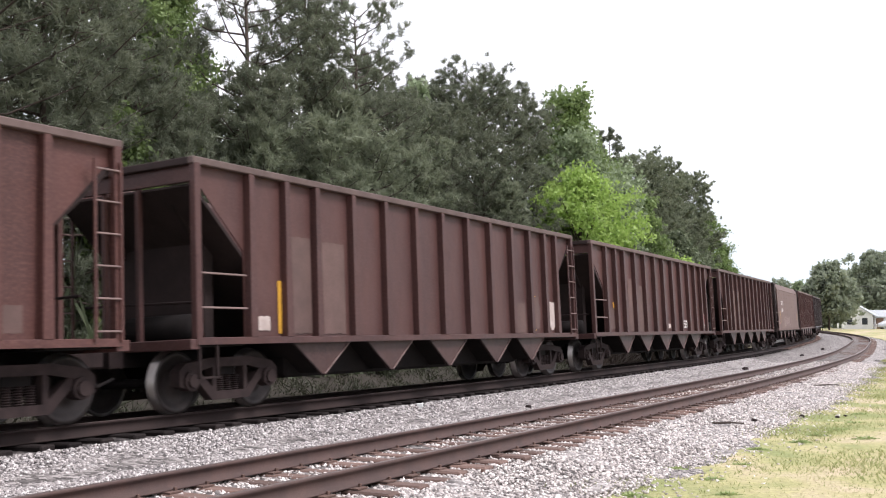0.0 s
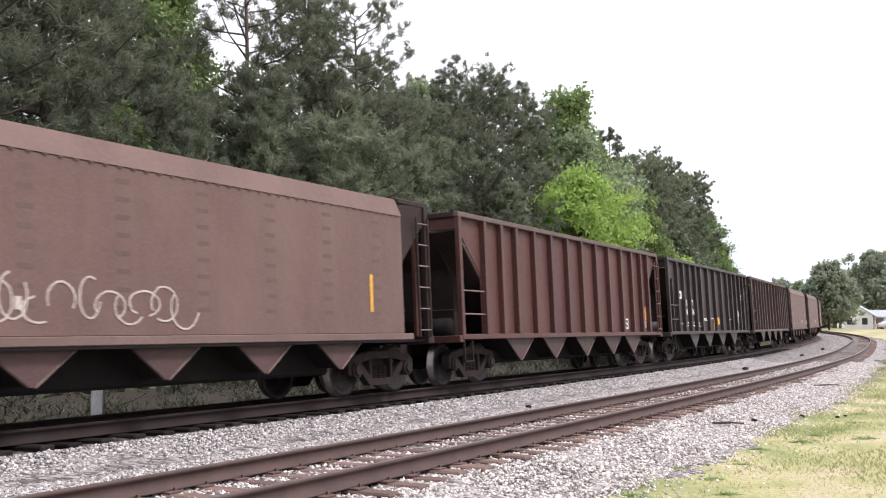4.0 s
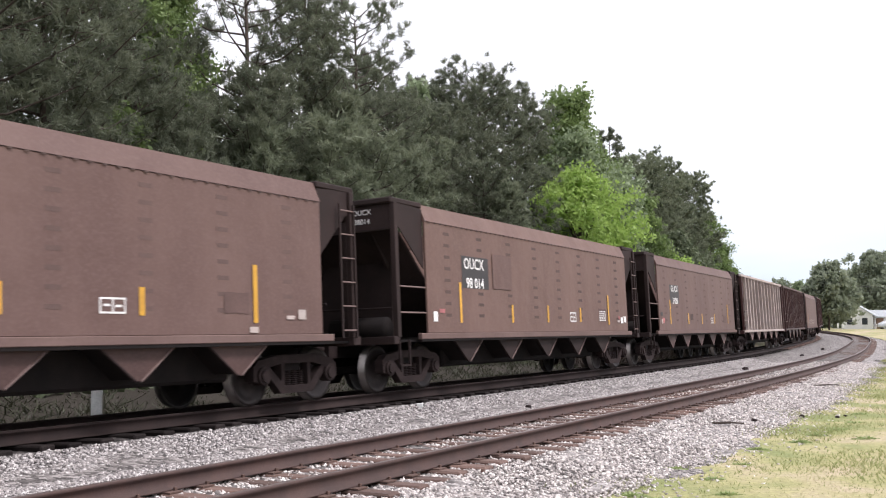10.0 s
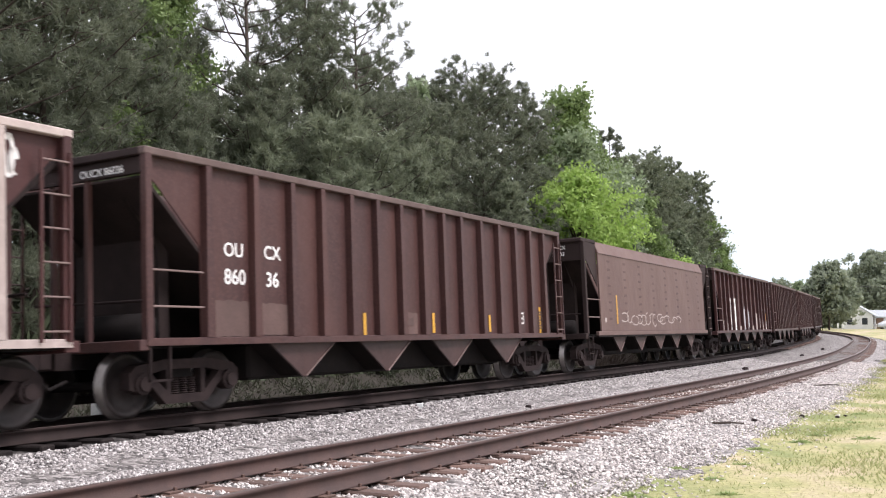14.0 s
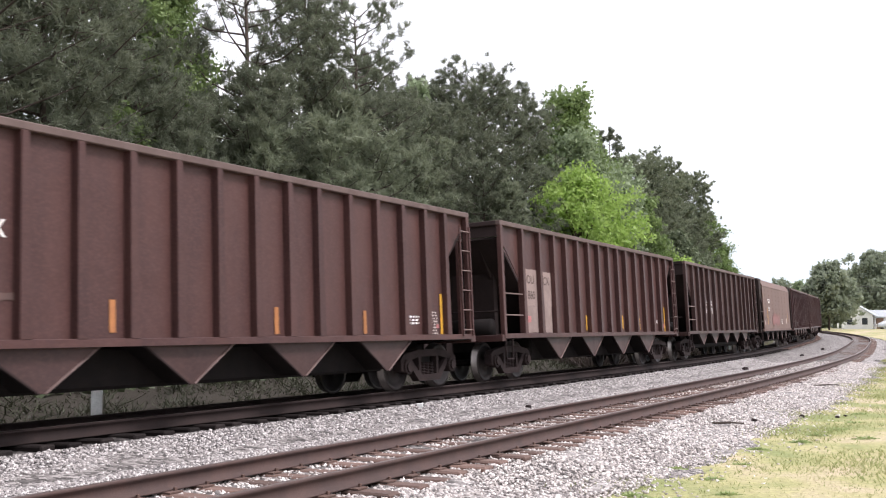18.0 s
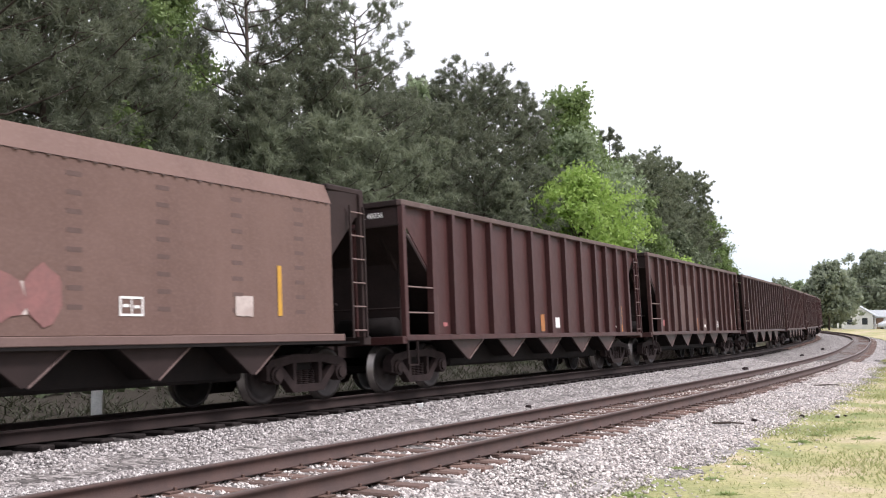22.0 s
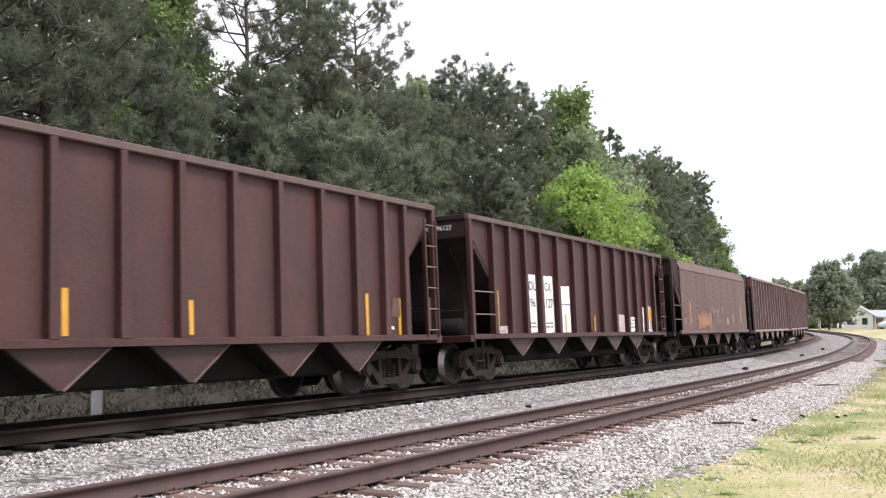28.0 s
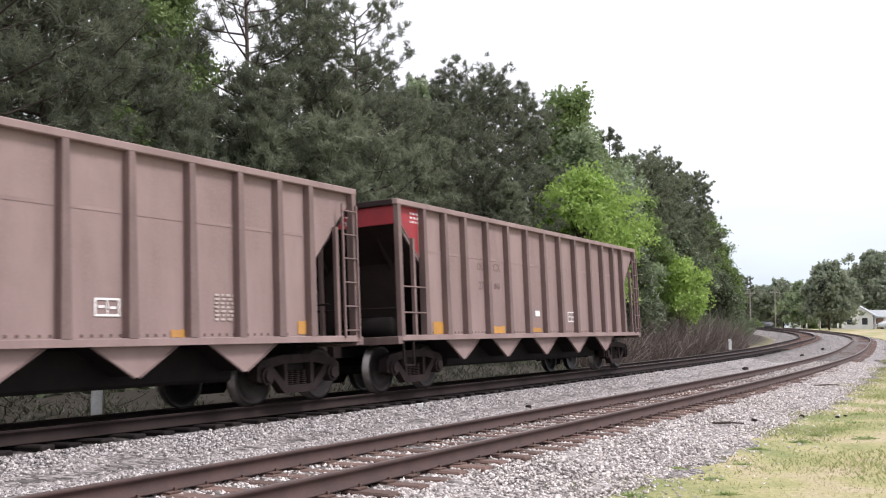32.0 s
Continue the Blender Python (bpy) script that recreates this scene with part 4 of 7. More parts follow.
def smooth_car(paint, words, mark="faint_mark"):
    """A flat-sided car with an inclined top band and recessed ends, their shade painted in dark."""
    car = tagged(new("hopper_car"), words, "freight car", group="cars of the coal train")
    x0, x1 = 1.16, L - 1.04
    for y in (-1, 1):
        t = pose(0, 0, 0) if y < 0 else pose(L, 0, 0, 0, 0, 180)
        a, b = (x0, x1) if y < 0 else (L - x1, L - x0)
        child("side_sheet", shape("side_sheet/%.2f" % a, paint, bar(a, b, -1.52, -1.47, 1.12, 3.36, 0.01)), car, t)
        child("top_band", shape("top_band/%.2f" % a, paint, lambda bm: prism(bm, [(-1.535, 3.36), (-1.40, 3.70), (-1.30, 3.70), (-1.44, 3.36)], "x", a, b)), car, t)
        # narrow dark strip along the sill's lower edge
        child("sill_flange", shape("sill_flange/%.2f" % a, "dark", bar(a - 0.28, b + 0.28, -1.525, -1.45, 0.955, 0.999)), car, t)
        child("side_sill", shape("side_sill/%.2f" % a, "dust_pale", bar(a - 0.3, b + 0.3, -1.54, -1.45, 1.0, 1.12, 0.01)), car, t)
        tagged(child("rivet_strip", shape("rivet_strip/%.2f" % a, "smudge", lambda bm: [box(bm, a + 0.12 + i * 0.24, a + 0.19 + i * 0.24, -1.542, -1.535, 3.335, 3.36) for i in range(int((b - a) / 0.24))] and bm), car, t), kind="stuff")
        for i in range(8):
            tagged(child("weld_mark", shape("weld_mark", mark, lambda bm: [box(bm, -0.12, 0.12, -1.5225, -1.52, 1.45 + j * 0.24, 1.515 + j * 0.24) for j in range(8)] and bm), car, t @ pose(a + 0.9 + i * 1.53, 0, 0)), kind="stuff")
        for u, q in (("front", [(0.05, 3.66), (0.05, 3.22), (0.2, 3.2), (a, 2.4), (a, 3.6)]), ("rear", [(b, 3.6), (b, 2.4), (L - 0.2, 3.2), (L - 0.05, 3.22), (L - 0.05, 3.66)])):
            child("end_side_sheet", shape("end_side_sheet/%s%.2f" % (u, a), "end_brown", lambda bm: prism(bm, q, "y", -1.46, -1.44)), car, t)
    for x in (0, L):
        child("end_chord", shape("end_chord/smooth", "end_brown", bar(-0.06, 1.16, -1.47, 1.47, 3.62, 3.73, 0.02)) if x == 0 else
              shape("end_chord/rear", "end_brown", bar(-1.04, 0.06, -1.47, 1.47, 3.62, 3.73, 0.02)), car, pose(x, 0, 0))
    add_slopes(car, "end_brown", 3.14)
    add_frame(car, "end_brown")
    # darker pocket paint includes the shade below the car
    add_pockets(car, "end_brown" if paint == "dust_red" else "brown_dust", (3.15, 5.31, 7.54, 9.67, 11.7), 0.7, 0.48)
    add_trucks(car)
    return car


# ---- lettering and patches on the cars ----
def lettering(words, size, material):
    key = (words, size, material)
    if key not in MESHES:
        cu = bpy.data.curves.new("lettering", "FONT")
        cu.body, cu.size, cu.extrude, cu.align_x, cu.resolution_u = words, size, 0.0004, "CENTER", 3
        cu.offset = 0.014 * size
        ob = new("lettering", cu)
        me = bpy.data.meshes.new_from_object(ob.evaluated_get(bpy.context.evaluated_depsgraph_get()))
        bpy.data.objects.remove(ob)
        me.materials.clear()
        me.materials.append(M[material])
        MESHES[key] = me
    return MESHES[key]


def write(car, words, x, z, size, material="white_mark", y=None):
    """Words on the near side; z is their base line."""
    y = -HW - 0.014 if y is None else y
    child("lettering", lettering(words, size, material), car, pose(x, y, z, 90))


def write_end(car, words, z, size=0.2, y=-0.55):
    """Words on the leading end's top sheet."""
    child("lettering", lettering(words, size, "white_mark"), car, pose(0.054, y, z, 90, 0, -90))


def patch(car, name, x, z, w, h, material, y=None, ragged=0.0, seed=0):
    """A painted patch or sticker, h tall from z up."""
    y = -HW - 0.011 if y is None else y
    r = random.Random(seed)
    if ragged:
        n, pts = 9, []
        for i in range(n):
            pts.append((x - w / 2 + w * i / (n - 1), z + r.uniform(-ragged, ragged)))
        for i in range(n):
            pts.append((x + w / 2 - w * i / (n - 1), z + h + r.uniform(-ragged, ragged)))
        bm = prism(bmesh.new(), pts, "y", y - 0.0004, y + 0.0004)
    else:
        bm = box(bmesh.new(), x - w / 2, x + w / 2, y - 0.0004, y + 0.0004, z, z + h)
    return child(name, bm_mesh(name, bm, M[material]), car)


def data_box(car, x, z, y=None, w=0.62, h=0.36, material="white_mark"):
    """An outlined box of small unreadable marks."""
    y = -HW - 0.012 if y is None else y
    bm = bmesh.new()
    e = min(0.045, 0.12 * min(w, h))
    for a, b, c, d in ((0, w, 0, e), (0, w, h - e, h), (0, e, e, h - e), (w - e, w, e, h - e), (w * 0.48, w * 0.53, e, h - e), (w * 0.15, w * 0.4, h * 0.45, h * 0.6), (w * 0.6, w * 0.85, h * 0.4, h * 0.55)):
        box(bm, x + a, x + b, y - 0.0004, y + 0.0004, z + c, z + d)
    tagged(child("data_panel", bm_mesh("data_panel", bm, M[material]), car), kind="stuff")


def fine_print(car, x, z, w, rows, material="white_mark", y=None, step=0.09, seed=1):
    """Unreadable small lines as plain bars."""
    y = -HW - 0.0125 if y is None else y
    r, bm = random.Random(seed), bmesh.new()
    for i in range(rows):
        a = 0.0
        while a < w:
            b = a + r.uniform(0.1, 0.3) * w
            box(bm, x + a, x + min(b, w), y - 0.0004, y + 0.0004, z - i * step, z - i * step + min(0.04, step * 0.55))
            a = b + 0.05
    tagged(child("fine_print", bm_mesh("fine_print", bm, M[material]), car), kind="stuff")


def scrawl(car, x, z, w, h, material, n, seed, thick=0.03, y=None):
    """Spray-painted loops and strokes."""
    y = -HW - 0.013 if y is None else y
    r, bm = random.Random(seed), bmesh.new()
    for i in range(n):
        cx, cz, a = x + w * (i + r.uniform(0.2, 0.8)) / n, z + h * r.uniform(0.35, 0.65), r.uniform(0, 6)
        rx, rz = w / n * r.uniform(0.4, 0.9), h * r.uniform(0.25, 0.5)
        pts = [(cx + rx * math.cos(a + q), cz + rz * math.sin(a + q * r.choice((1, 1, 0.97)))) for q in (j * 0.42 for j in range(r.randint(8, 15)))]
        for (u0, v0), (u1, v1) in zip(pts, pts[1:]):
            d = Vector((v0 - v1, u1 - u0)).normalized() * thick / 2
            q = [bm.verts.new((u, y, v)) for u, v in ((u0 + d.x, v0 + d.y), (u1 + d.x, v1 + d.y), (u1 - d.x, v1 - d.y), (u0 - d.x, v0 - d.y))]
            bm.faces.new(q)
    tagged(child("spray_paint", bm_mesh("spray_paint", bm, M[material]), car), kind="stuff")


def blobs(car, x, z, w, h, material, n, seed, y=None):
    """Filled irregular spots of paint, rounded and overlapping."""
    r = random.Random(seed)
    y = -HW - 0.012 if y is None else y
    bm = bmesh.new()
    for i in range(n):
        cx, cz = x + w * (i + 0.5) / n + r.uniform(-0.05, 0.05), z + h * r.uniform(0.42, 0.55)
        rx, rz = w / n * r.uniform(0.5, 0.66), h * r.uniform(0.4, 0.52)
        vs = [bm.verts.new((cx + rx * math.cos(a) * r.uniform(0.8, 1.1), y - 0.0001 * i, cz + rz * math.sin(a) * r.uniform(0.8, 1.1))) for a in (2 * math.pi * k / 16 for k in range(16))]
        bm.faces.new(vs)
    tagged(child("spray_paint", bm_mesh("spray_paint", bm, M[material]), car), kind="stuff")


TRAIN, KIND_OF = {}, {}
SHIFT = {-1: 0.00, 0: -0.05, 1: 0.00, 2: 0.03, 3: 0.17, 4: 0.10, 5: -0.03, 6: -0.09, 7: 0.11, 8: 0.07, 9: 0.02, 10: -0.08, 11: -0.18, 12: -0.36, 13: 0.00, 14: -0.22, 15: -0.35, 16: -0.18, 17: 0.11, 18: -0.05, 19: -0.12, 20: -0.31, 21: -0.25, 22: -0.15, 23: -0.10, 24: 0.00, 25: -0.17, 26: -0.24, 27: -0.23}
def dress(k, first, rows):
    """Paints the marks onto car k, each a hair proud of the last."""
    car = TRAIN[k]
    flat, slip = (-1.5215, 0.0) if k in SMOOTH else (-HW - 0.011, 0.06)
    for i, row in enumerate(rows, first):
        row = (row[0], row[1], row[2] + slip, *row[3:]) if row[0] == "T" else (row[0], row[1] + slip, *row[2:])
        if row[0] == "S" and slip:
            for rib in KIT[KIND_OF[k]]["ribs"]:
                if rib - 0.12 < row[1] < rib + 0.24:
                    row = ("S", rib + 0.24, *row[2:])
        y, kind = flat - 0.0035 - 0.0009 * i, row[0]
        if kind == "S":
            patch(car, "reflector_stripe", row[1], row[2], 0.10, row[3], row[4], y)
        elif kind == "P" and k == 11 and row[5] == "white_mark":
            blobs(car, row[1] - row[3] / 2, row[2], row[3], row[4], row[5], 3, k * 31 + i, y)
        elif kind == "P":
            name = {"patch_black": "black_patch", "white_mark": "white_patch", "yellow": "sticker", "pink": "faded_mark", "tan_rib": "bare_strip"}.get(row[5], "paint_patch")
            patch(car, name, row[1], row[2], row[3], row[4], row[5], y, 0.014 * min(1, row[3] / 0.5) if row[6] else 0.0, k * 31 + i)
        elif kind == "T":
            write(car, row[1], row[2], row[3], row[4], row[5], y)
        elif kind == "D":
            data_box(car, row[1], row[2], y, row[3], row[4], row[5] if len(row) > 5 else "white_mark")
        elif kind == "F":
            fine_print(car, row[1], row[2] - row[6], row[3], row[4], row[5], y, row[6], k + i)
        elif kind == "G":
            scrawl(car, row[1], row[2], row[3], row[4], row[5], row[6], k + i, row[7], y)
        elif kind == "B":
            blobs(car, row[1], row[2], row[3], row[4], row[5], row[6], k + i, y)


SMOOTH = (3, 7, 8, 9, 10, 13, 18, 25)
RIBS_A = [1.28, 2.18, 3.02, 4.13, 5.23, 6.37, 7.46, 8.6, 9.7, 10.85, 11.88, 12.82, 13.55]
RIBS_B = [1.27, 2.35, 3.3, 4.15, 5.03, 5.9, 6.75, 7.6, 8.45, 9.25, 10.2, 11.1, 12.0, 12.86, 13.68]
RIBS_C = [1.2, 2.12, 3.02, 3.97, 5.12, 6.3, 7.42, 8.53, 9.7, 10.85, 11.75, 12.72, 13.70]
RIBS_D = [1.33, 2.25, 3.2, 4.15, 5.07, 6.33, 7.6, 8.87, 10.1, 11.08, 12.0, 12.95, 13.80]
RIBS_T = [1.05, 1.95, 2.85, 3.95, 5.05, 6.15, 7.25, 8.3, 9.4, 10.55, 11.6, 12.55, 13.38]
KIT = {
    "a": dict(ribs=RIBS_A, tips=(3.2, 5.4, 7.7, 9.95, 11.9), half=0.82, depth=0.54),
    "b": dict(ribs=RIBS_B, tips=(3.62, 6.2, 8.83, 11.41), half=0.9, depth=0.56),
    "c": dict(low=3.24, ribs=RIBS_C, tips=(2.79, 5.06, 7.41, 9.66, 11.75), half=0.78, depth=0.43),
    "d": dict(mid_post=True, ribs=RIBS_D, tips=(3.9, 6.4, 9.0, 11.5), half=0.82, depth=0.53),
    "t": dict(mid_post=True, low=3.26, ribs=RIBS_T, tips=(2.76, 4.98, 7.31, 9.56, 11.75), half=0.78, depth=0.43),
}


def build_train():
    plan = [
        (-1, "a", "red_brown", "reddish-brown ribbed steel coal hopper car with dust streaks", ""),
        (0, "a", "brown", "brown ribbed hopper car with faded grey patches and pink sticker", ""),
        (1, "a", "brown", "brown ribbed hopper car with pale patches and striped sticker", ""),
        (2, "a", "brown", "brown ribbed hopper car with rusty grey patches and yellow stripes", ""),
        (3, "s", "dust", "dusty brown smooth-sided hopper car with white scribbled spray paint", "21003"),
        (4, "a", "red_brown", "reddish-brown ribbed hopper car with orange sticker at its end", ""),
        (5, "d", "black", "weathered black ribbed hopper car with white letters and yellow marks", "CSXT 296384"),
        (6, "d", "black_brown", "sooty black-brown ribbed hopper car with white letters and orange patch", "CSXT 296381"),
        (7, "s", "dust", "dusty brown smooth-sided hopper car with yellow stripes", "21025"),
        (8, "s", "dust", "dusty brown smooth-sided hopper car with thin yellow stripes", "21026"),
        (9, "s", "dust_red", "dusty tan-brown smooth-sided hopper car with black number patch", "98014"),
        (10, "s", "dust", "dusty brown smooth-sided hopper car with black number patch", "21036"),
        (11, "c", "maroon", "maroon hopper car with pale pink-grey ribs and rails", "OUCX 96040"),
        (12, "b", "brown", "brown narrow-ribbed hopper car with white number letters", "OUCX 86036"),
        (13, "s", "dust", "dusty brown smooth-sided hopper car with white graffiti", "21033"),
        (14, "c", "maroon", "maroon ribbed hopper car with white patches and graffiti", "OUCX 96153"),
        (15, "b", "brown", "brown narrow-ribbed hopper car with wide-spaced white number", "OUCX 86089"),
        (16, "b", "brown", "brown narrow-ribbed hopper car with painted-over pale patches", ""),
        (17, "c", "dull_brown", "dull brown ribbed hopper car with small white number", "OUCX 96173"),
        (18, "s", "dust_red", "dusty tan-brown smooth-sided hopper car with faded pink graffiti", "21007"),
        (19, "c", "maroon", "maroon-brown ribbed hopper car with one white spot", "OUCX 40036"),
        (20, "c", "brown", "brown ribbed hopper car with broad pale faded panels", ""),
        (21, "b", "dull_brown", "dull brown narrow-ribbed hopper car with bare pale ribs at its end", "OUCX 96046"),
        (22, "a", "brown", "brown ribbed hopper car with small white number", "OUCX 96049"),
        (23, "a", "brown", "brown ribbed hopper car with white number and grey scribbles", "OUCX 91019"),
        (24, "c", "maroon", "maroon ribbed hopper car with tall white number patches", "OUCX 96127"),
        (25, "s", "dust_brown", "brown smooth-sided hopper car with orange and white graffiti", "98015"),
        (26, "t", "tan", "dusty tan metal hopper car with red end panels and dark number", "27001"),
        (27, "t", "tan", "last dusty tan hopper car of the train with red end panels", "27010"),
    ]
    for k, kind, paint, words, end in plan:
        if kind == "s":
            car = smooth_car(paint, words, "smudge" if k in (7, 9) else "faint_mark")
        elif kind == "t":
            car = ribbed_car(paint, rib="tan_rib", chord="tan", words=words, end_paint="red", sheet_end="red", seam=True, **KIT[kind])
        elif k == 11:
            car = ribbed_car(paint, rib="pale_rib", pocket="tan_rib", end_paint="end_brown", words=words, **KIT[kind])
        else:
            # all but kind a get end sheets painted dark for their shaded side
            car = ribbed_car(paint, words=words, end_paint="" if kind == "a" else "end_brown", **KIT[kind])
        TRAIN[k], KIND_OF[k] = car, kind
        if kind in "st":
            write_end(car, "OUCX", 3.44, 0.145, -0.75 if kind == "s" else -0.35), write_end(car, end, 3.26, 0.145, -0.75 if kind == "s" else -0.35)
        elif end:
            write_end(car, end, 3.40, 0.15, -0.62)
    dress_train()


def dress_train():
    # marks on each near side: kind, place along the car, height, size, paint
    dress(-1, 0, [
        ("P", 13.06, 1.17, 0.3, 0.33, "patch_grey", 1),])
    dress(0, 0, [
        ("S", 12.18, 1.16, 0.85, "yellow"), ("P", 13.11, 1.41, 0.61, 0.41, "pink", 0), ("F", 12.8, 1.79, 0.57, 7, "white_mark", 0.05),
        ("P", 13.27, 1.17, 0.17, 0.21, "patch_white", 0), ("P", 12.27, 1.41, 0.47, 0.36, "patch_grey", 1), ("P", 11.34, 1.1, 0.55, 0.73, "patch_grey", 1),
        ("S", 1.99, 1.14, 0.84, "yellow"), ("S", 9.55, 1.19, 0.42, "yellow"), ("P", 2.52, 1.14, 0.66, 1.59, "patch_grey", 1),
        ("P", 3.44, 1.13, 0.83, 1.57, "patch_grey", 1), ("P", 1.58, 1.19, 0.3, 0.22, "patch_white", 1), ("P", 13.18, 1.23, 0.67, 0.65, "patch_white", 1),
        ("P", 12.19, 1.2, 0.46, 0.8, "patch_grey", 1),])
    dress(1, 0, [
        ("S", 1.99, 1.2, 0.78, "yellow"), ("S", 5.13, 1.21, 0.34, "yellow"), ("P", 3.72, 1.12, 0.42, 1.63, "patch_grey", 1),
        ("P", 4.62, 1.12, 0.86, 1.47, "patch_grey", 1), ("P", 1.73, 1.18, 0.7, 0.64, "patch_grey", 1), ("D", 10.08, 1.23, 0.56, 0.25),
        ("P", 8.17, 1.2, 0.3, 0.16, "patch_white", 0), ("P", 13.35, 1.23, 0.26, 0.54, "patch_white", 1), ("S", 12.25, 1.15, 0.84, "yellow"),
        ("P", 13.1, 1.37, 0.59, 0.38, "pink", 1), ("F", 12.8, 1.73, 0.55, 8, "patch_white", 0.041), ("P", 13.04, 1.18, 0.21, 0.07, "white_mark", 0),
        ("P", 13.29, 1.18, 0.16, 0.18, "patch_white", 0),])
    dress(2, 0, [
        ("S", 1.81, 1.34, 0.87, "yellow"), ("P", 1.68, 1.22, 0.12, 0.23, "white_mark", 0), ("P", 1.66, 1.46, 0.26, 0.15, "patch_black", 1),
        ("P", 3.57, 1.1, 0.86, 1.8, "patch_grey", 1), ("P", 4.68, 1.1, 0.87, 1.83, "patch_grey", 1), ("P", 2.71, 1.43, 0.35, 1.5, "patch_grey", 1),
        ("S", 4.66, 1.16, 0.4, "yellow"), ("S", 6.93, 1.15, 0.41, "yellow"), ("S", 9.16, 1.17, 0.42, "yellow"), ("S", 12.32, 1.16, 0.8, "yellow"),
        ("P", 8.06, 1.23, 0.34, 0.11, "white_mark", 0), ("D", 10.05, 1.26, 0.56, 0.24), ("P", 13.25, 1.23, 0.29, 0.67, "patch_white", 1),
        ("P", 13.11, 1.41, 0.59, 0.38, "pink", 1), ("F", 12.81, 1.77, 0.57, 7, "patch_white", 0.049),])
    dress(2, 15, [
        ("P", 13.23, 1.18, 0.17, 0.17, "white_mark", 0), ("P", 13.02, 1.18, 0.2, 0.07, "patch_white", 0),])
    dress(3, 0, [
        ("T", "OUCX", 3.41, 2.5, 0.31, "white_mark"), ("T", "21003", 3.42, 2.08, 0.31, "white_mark"), ("S", 2.2, 1.37, 0.77, "yellow"),
        ("S", 12.57, 1.51, 0.68, "yellow"), ("P", 1.46, 1.63, 0.18, 0.12, "patch_black", 0), ("P", 1.46, 1.36, 0.15, 0.18, "patch_white", 0),
        ("P", 1.86, 1.39, 0.18, 0.11, "pink", 1), ("G", 4.15, 1.23, 3.8, 0.6, "patch_white", 11, 0.026), ("P", 5.01, 1.44, 0.1, 0.16, "patch_white", 1),])
    dress(4, 0, [
        ("S", 12.16, 1.28, 0.83, "yellow"), ("P", 13.08, 1.46, 0.64, 0.44, "orange", 1), ("P", 13.09, 1.47, 0.44, 0.36, "yellow", 1),
        ("P", 13.07, 1.22, 0.51, 0.24, "patch_grey", 1), ("P", 13.23, 1.23, 0.2, 0.21, "patch_white", 0), ("P", 12.0, 1.1, 0.38, 0.27, "patch_grey", 1),
        ("D", 11.2, 1.2, 0.26, 0.3),])
    dress(5, 0, [
        ("T", "CS", 2.75, 2.05, 0.29, "white_mark"), ("T", "XT", 3.71, 2.06, 0.31, "white_mark"), ("T", "296", 2.75, 1.72, 0.29, "white_mark"),
        ("T", "384", 3.73, 1.7, 0.34, "white_mark"), ("F", 2.55, 1.49, 0.43, 2, "white_mark", 0.105), ("F", 3.51, 1.5, 0.43, 2, "white_mark", 0.11),
        ("F", 4.41, 1.49, 0.49, 2, "white_mark", 0.115), ("F", 5.33, 1.61, 0.81, 3, "white_mark", 0.037), ("F", 6.63, 1.62, 0.7, 1, "white_mark", 0.05),
        ("F", 10.37, 1.62, 0.56, 1, "white_mark", 0.06), ("F", 1.56, 1.39, 0.6, 1, "white_mark", 0.03), ("P", 1.88, 2.29, 0.45, 0.27, "white_mark", 1),
        ("P", 1.85, 2.35, 0.21, 0.14, "black", 0), ("S", 4.91, 1.14, 0.38, "yellow"), ("S", 7.4, 1.13, 0.42, "yellow"),])
    dress(5, 15, [
        ("P", 8.25, 1.35, 0.45, 0.29, "yellow", 0), ("S", 9.28, 1.12, 0.42, "yellow"), ("S", 11.46, 1.11, 0.84, "yellow"),
        ("P", 13.38, 2.46, 0.38, 0.28, "white_mark", 0), ("P", 13.28, 1.11, 0.34, 0.81, "blue", 0), ("P", 12.51, 1.72, 0.4, 0.25, "white_mark", 1),
        ("D", 12.25, 1.3, 0.4, 0.35), ("P", 13.32, 2.4, 0.23, 0.27, "white_mark", 1), ("P", 13.34, 1.17, 0.26, 0.72, "blue", 1),
        ("F", 13.21, 1.82, 0.09, 6, "white_mark", 0.098),])
    dress(6, 0, [
        ("T", "CS", 2.76, 1.91, 0.31, "white_mark"), ("T", "XT", 3.67, 1.91, 0.31, "white_mark"), ("T", "296", 2.76, 1.6, 0.3, "white_mark"),
        ("T", "381", 3.69, 1.59, 0.31, "white_mark"), ("S", 1.49, 1.1, 0.74, "yellow"), ("S", 4.02, 1.13, 0.4, "yellow"), ("S", 6.16, 1.12, 0.42, "yellow"),
        ("S", 14.08, 1.1, 0.94, "yellow"), ("P", 8.14, 1.23, 0.42, 0.3, "yellow", 1), ("F", 2.46, 1.4, 0.61, 2, "patch_grey", 0.095),
        ("F", 3.5, 1.41, 0.42, 2, "patch_grey", 0.1), ("F", 5.45, 1.32, 0.51, 1, "white_mark", 0.06), ("F", 6.82, 1.4, 0.36, 2, "white_mark", 0.115),
        ("D", 5.43, 2.35, 0.4, 0.21), ])
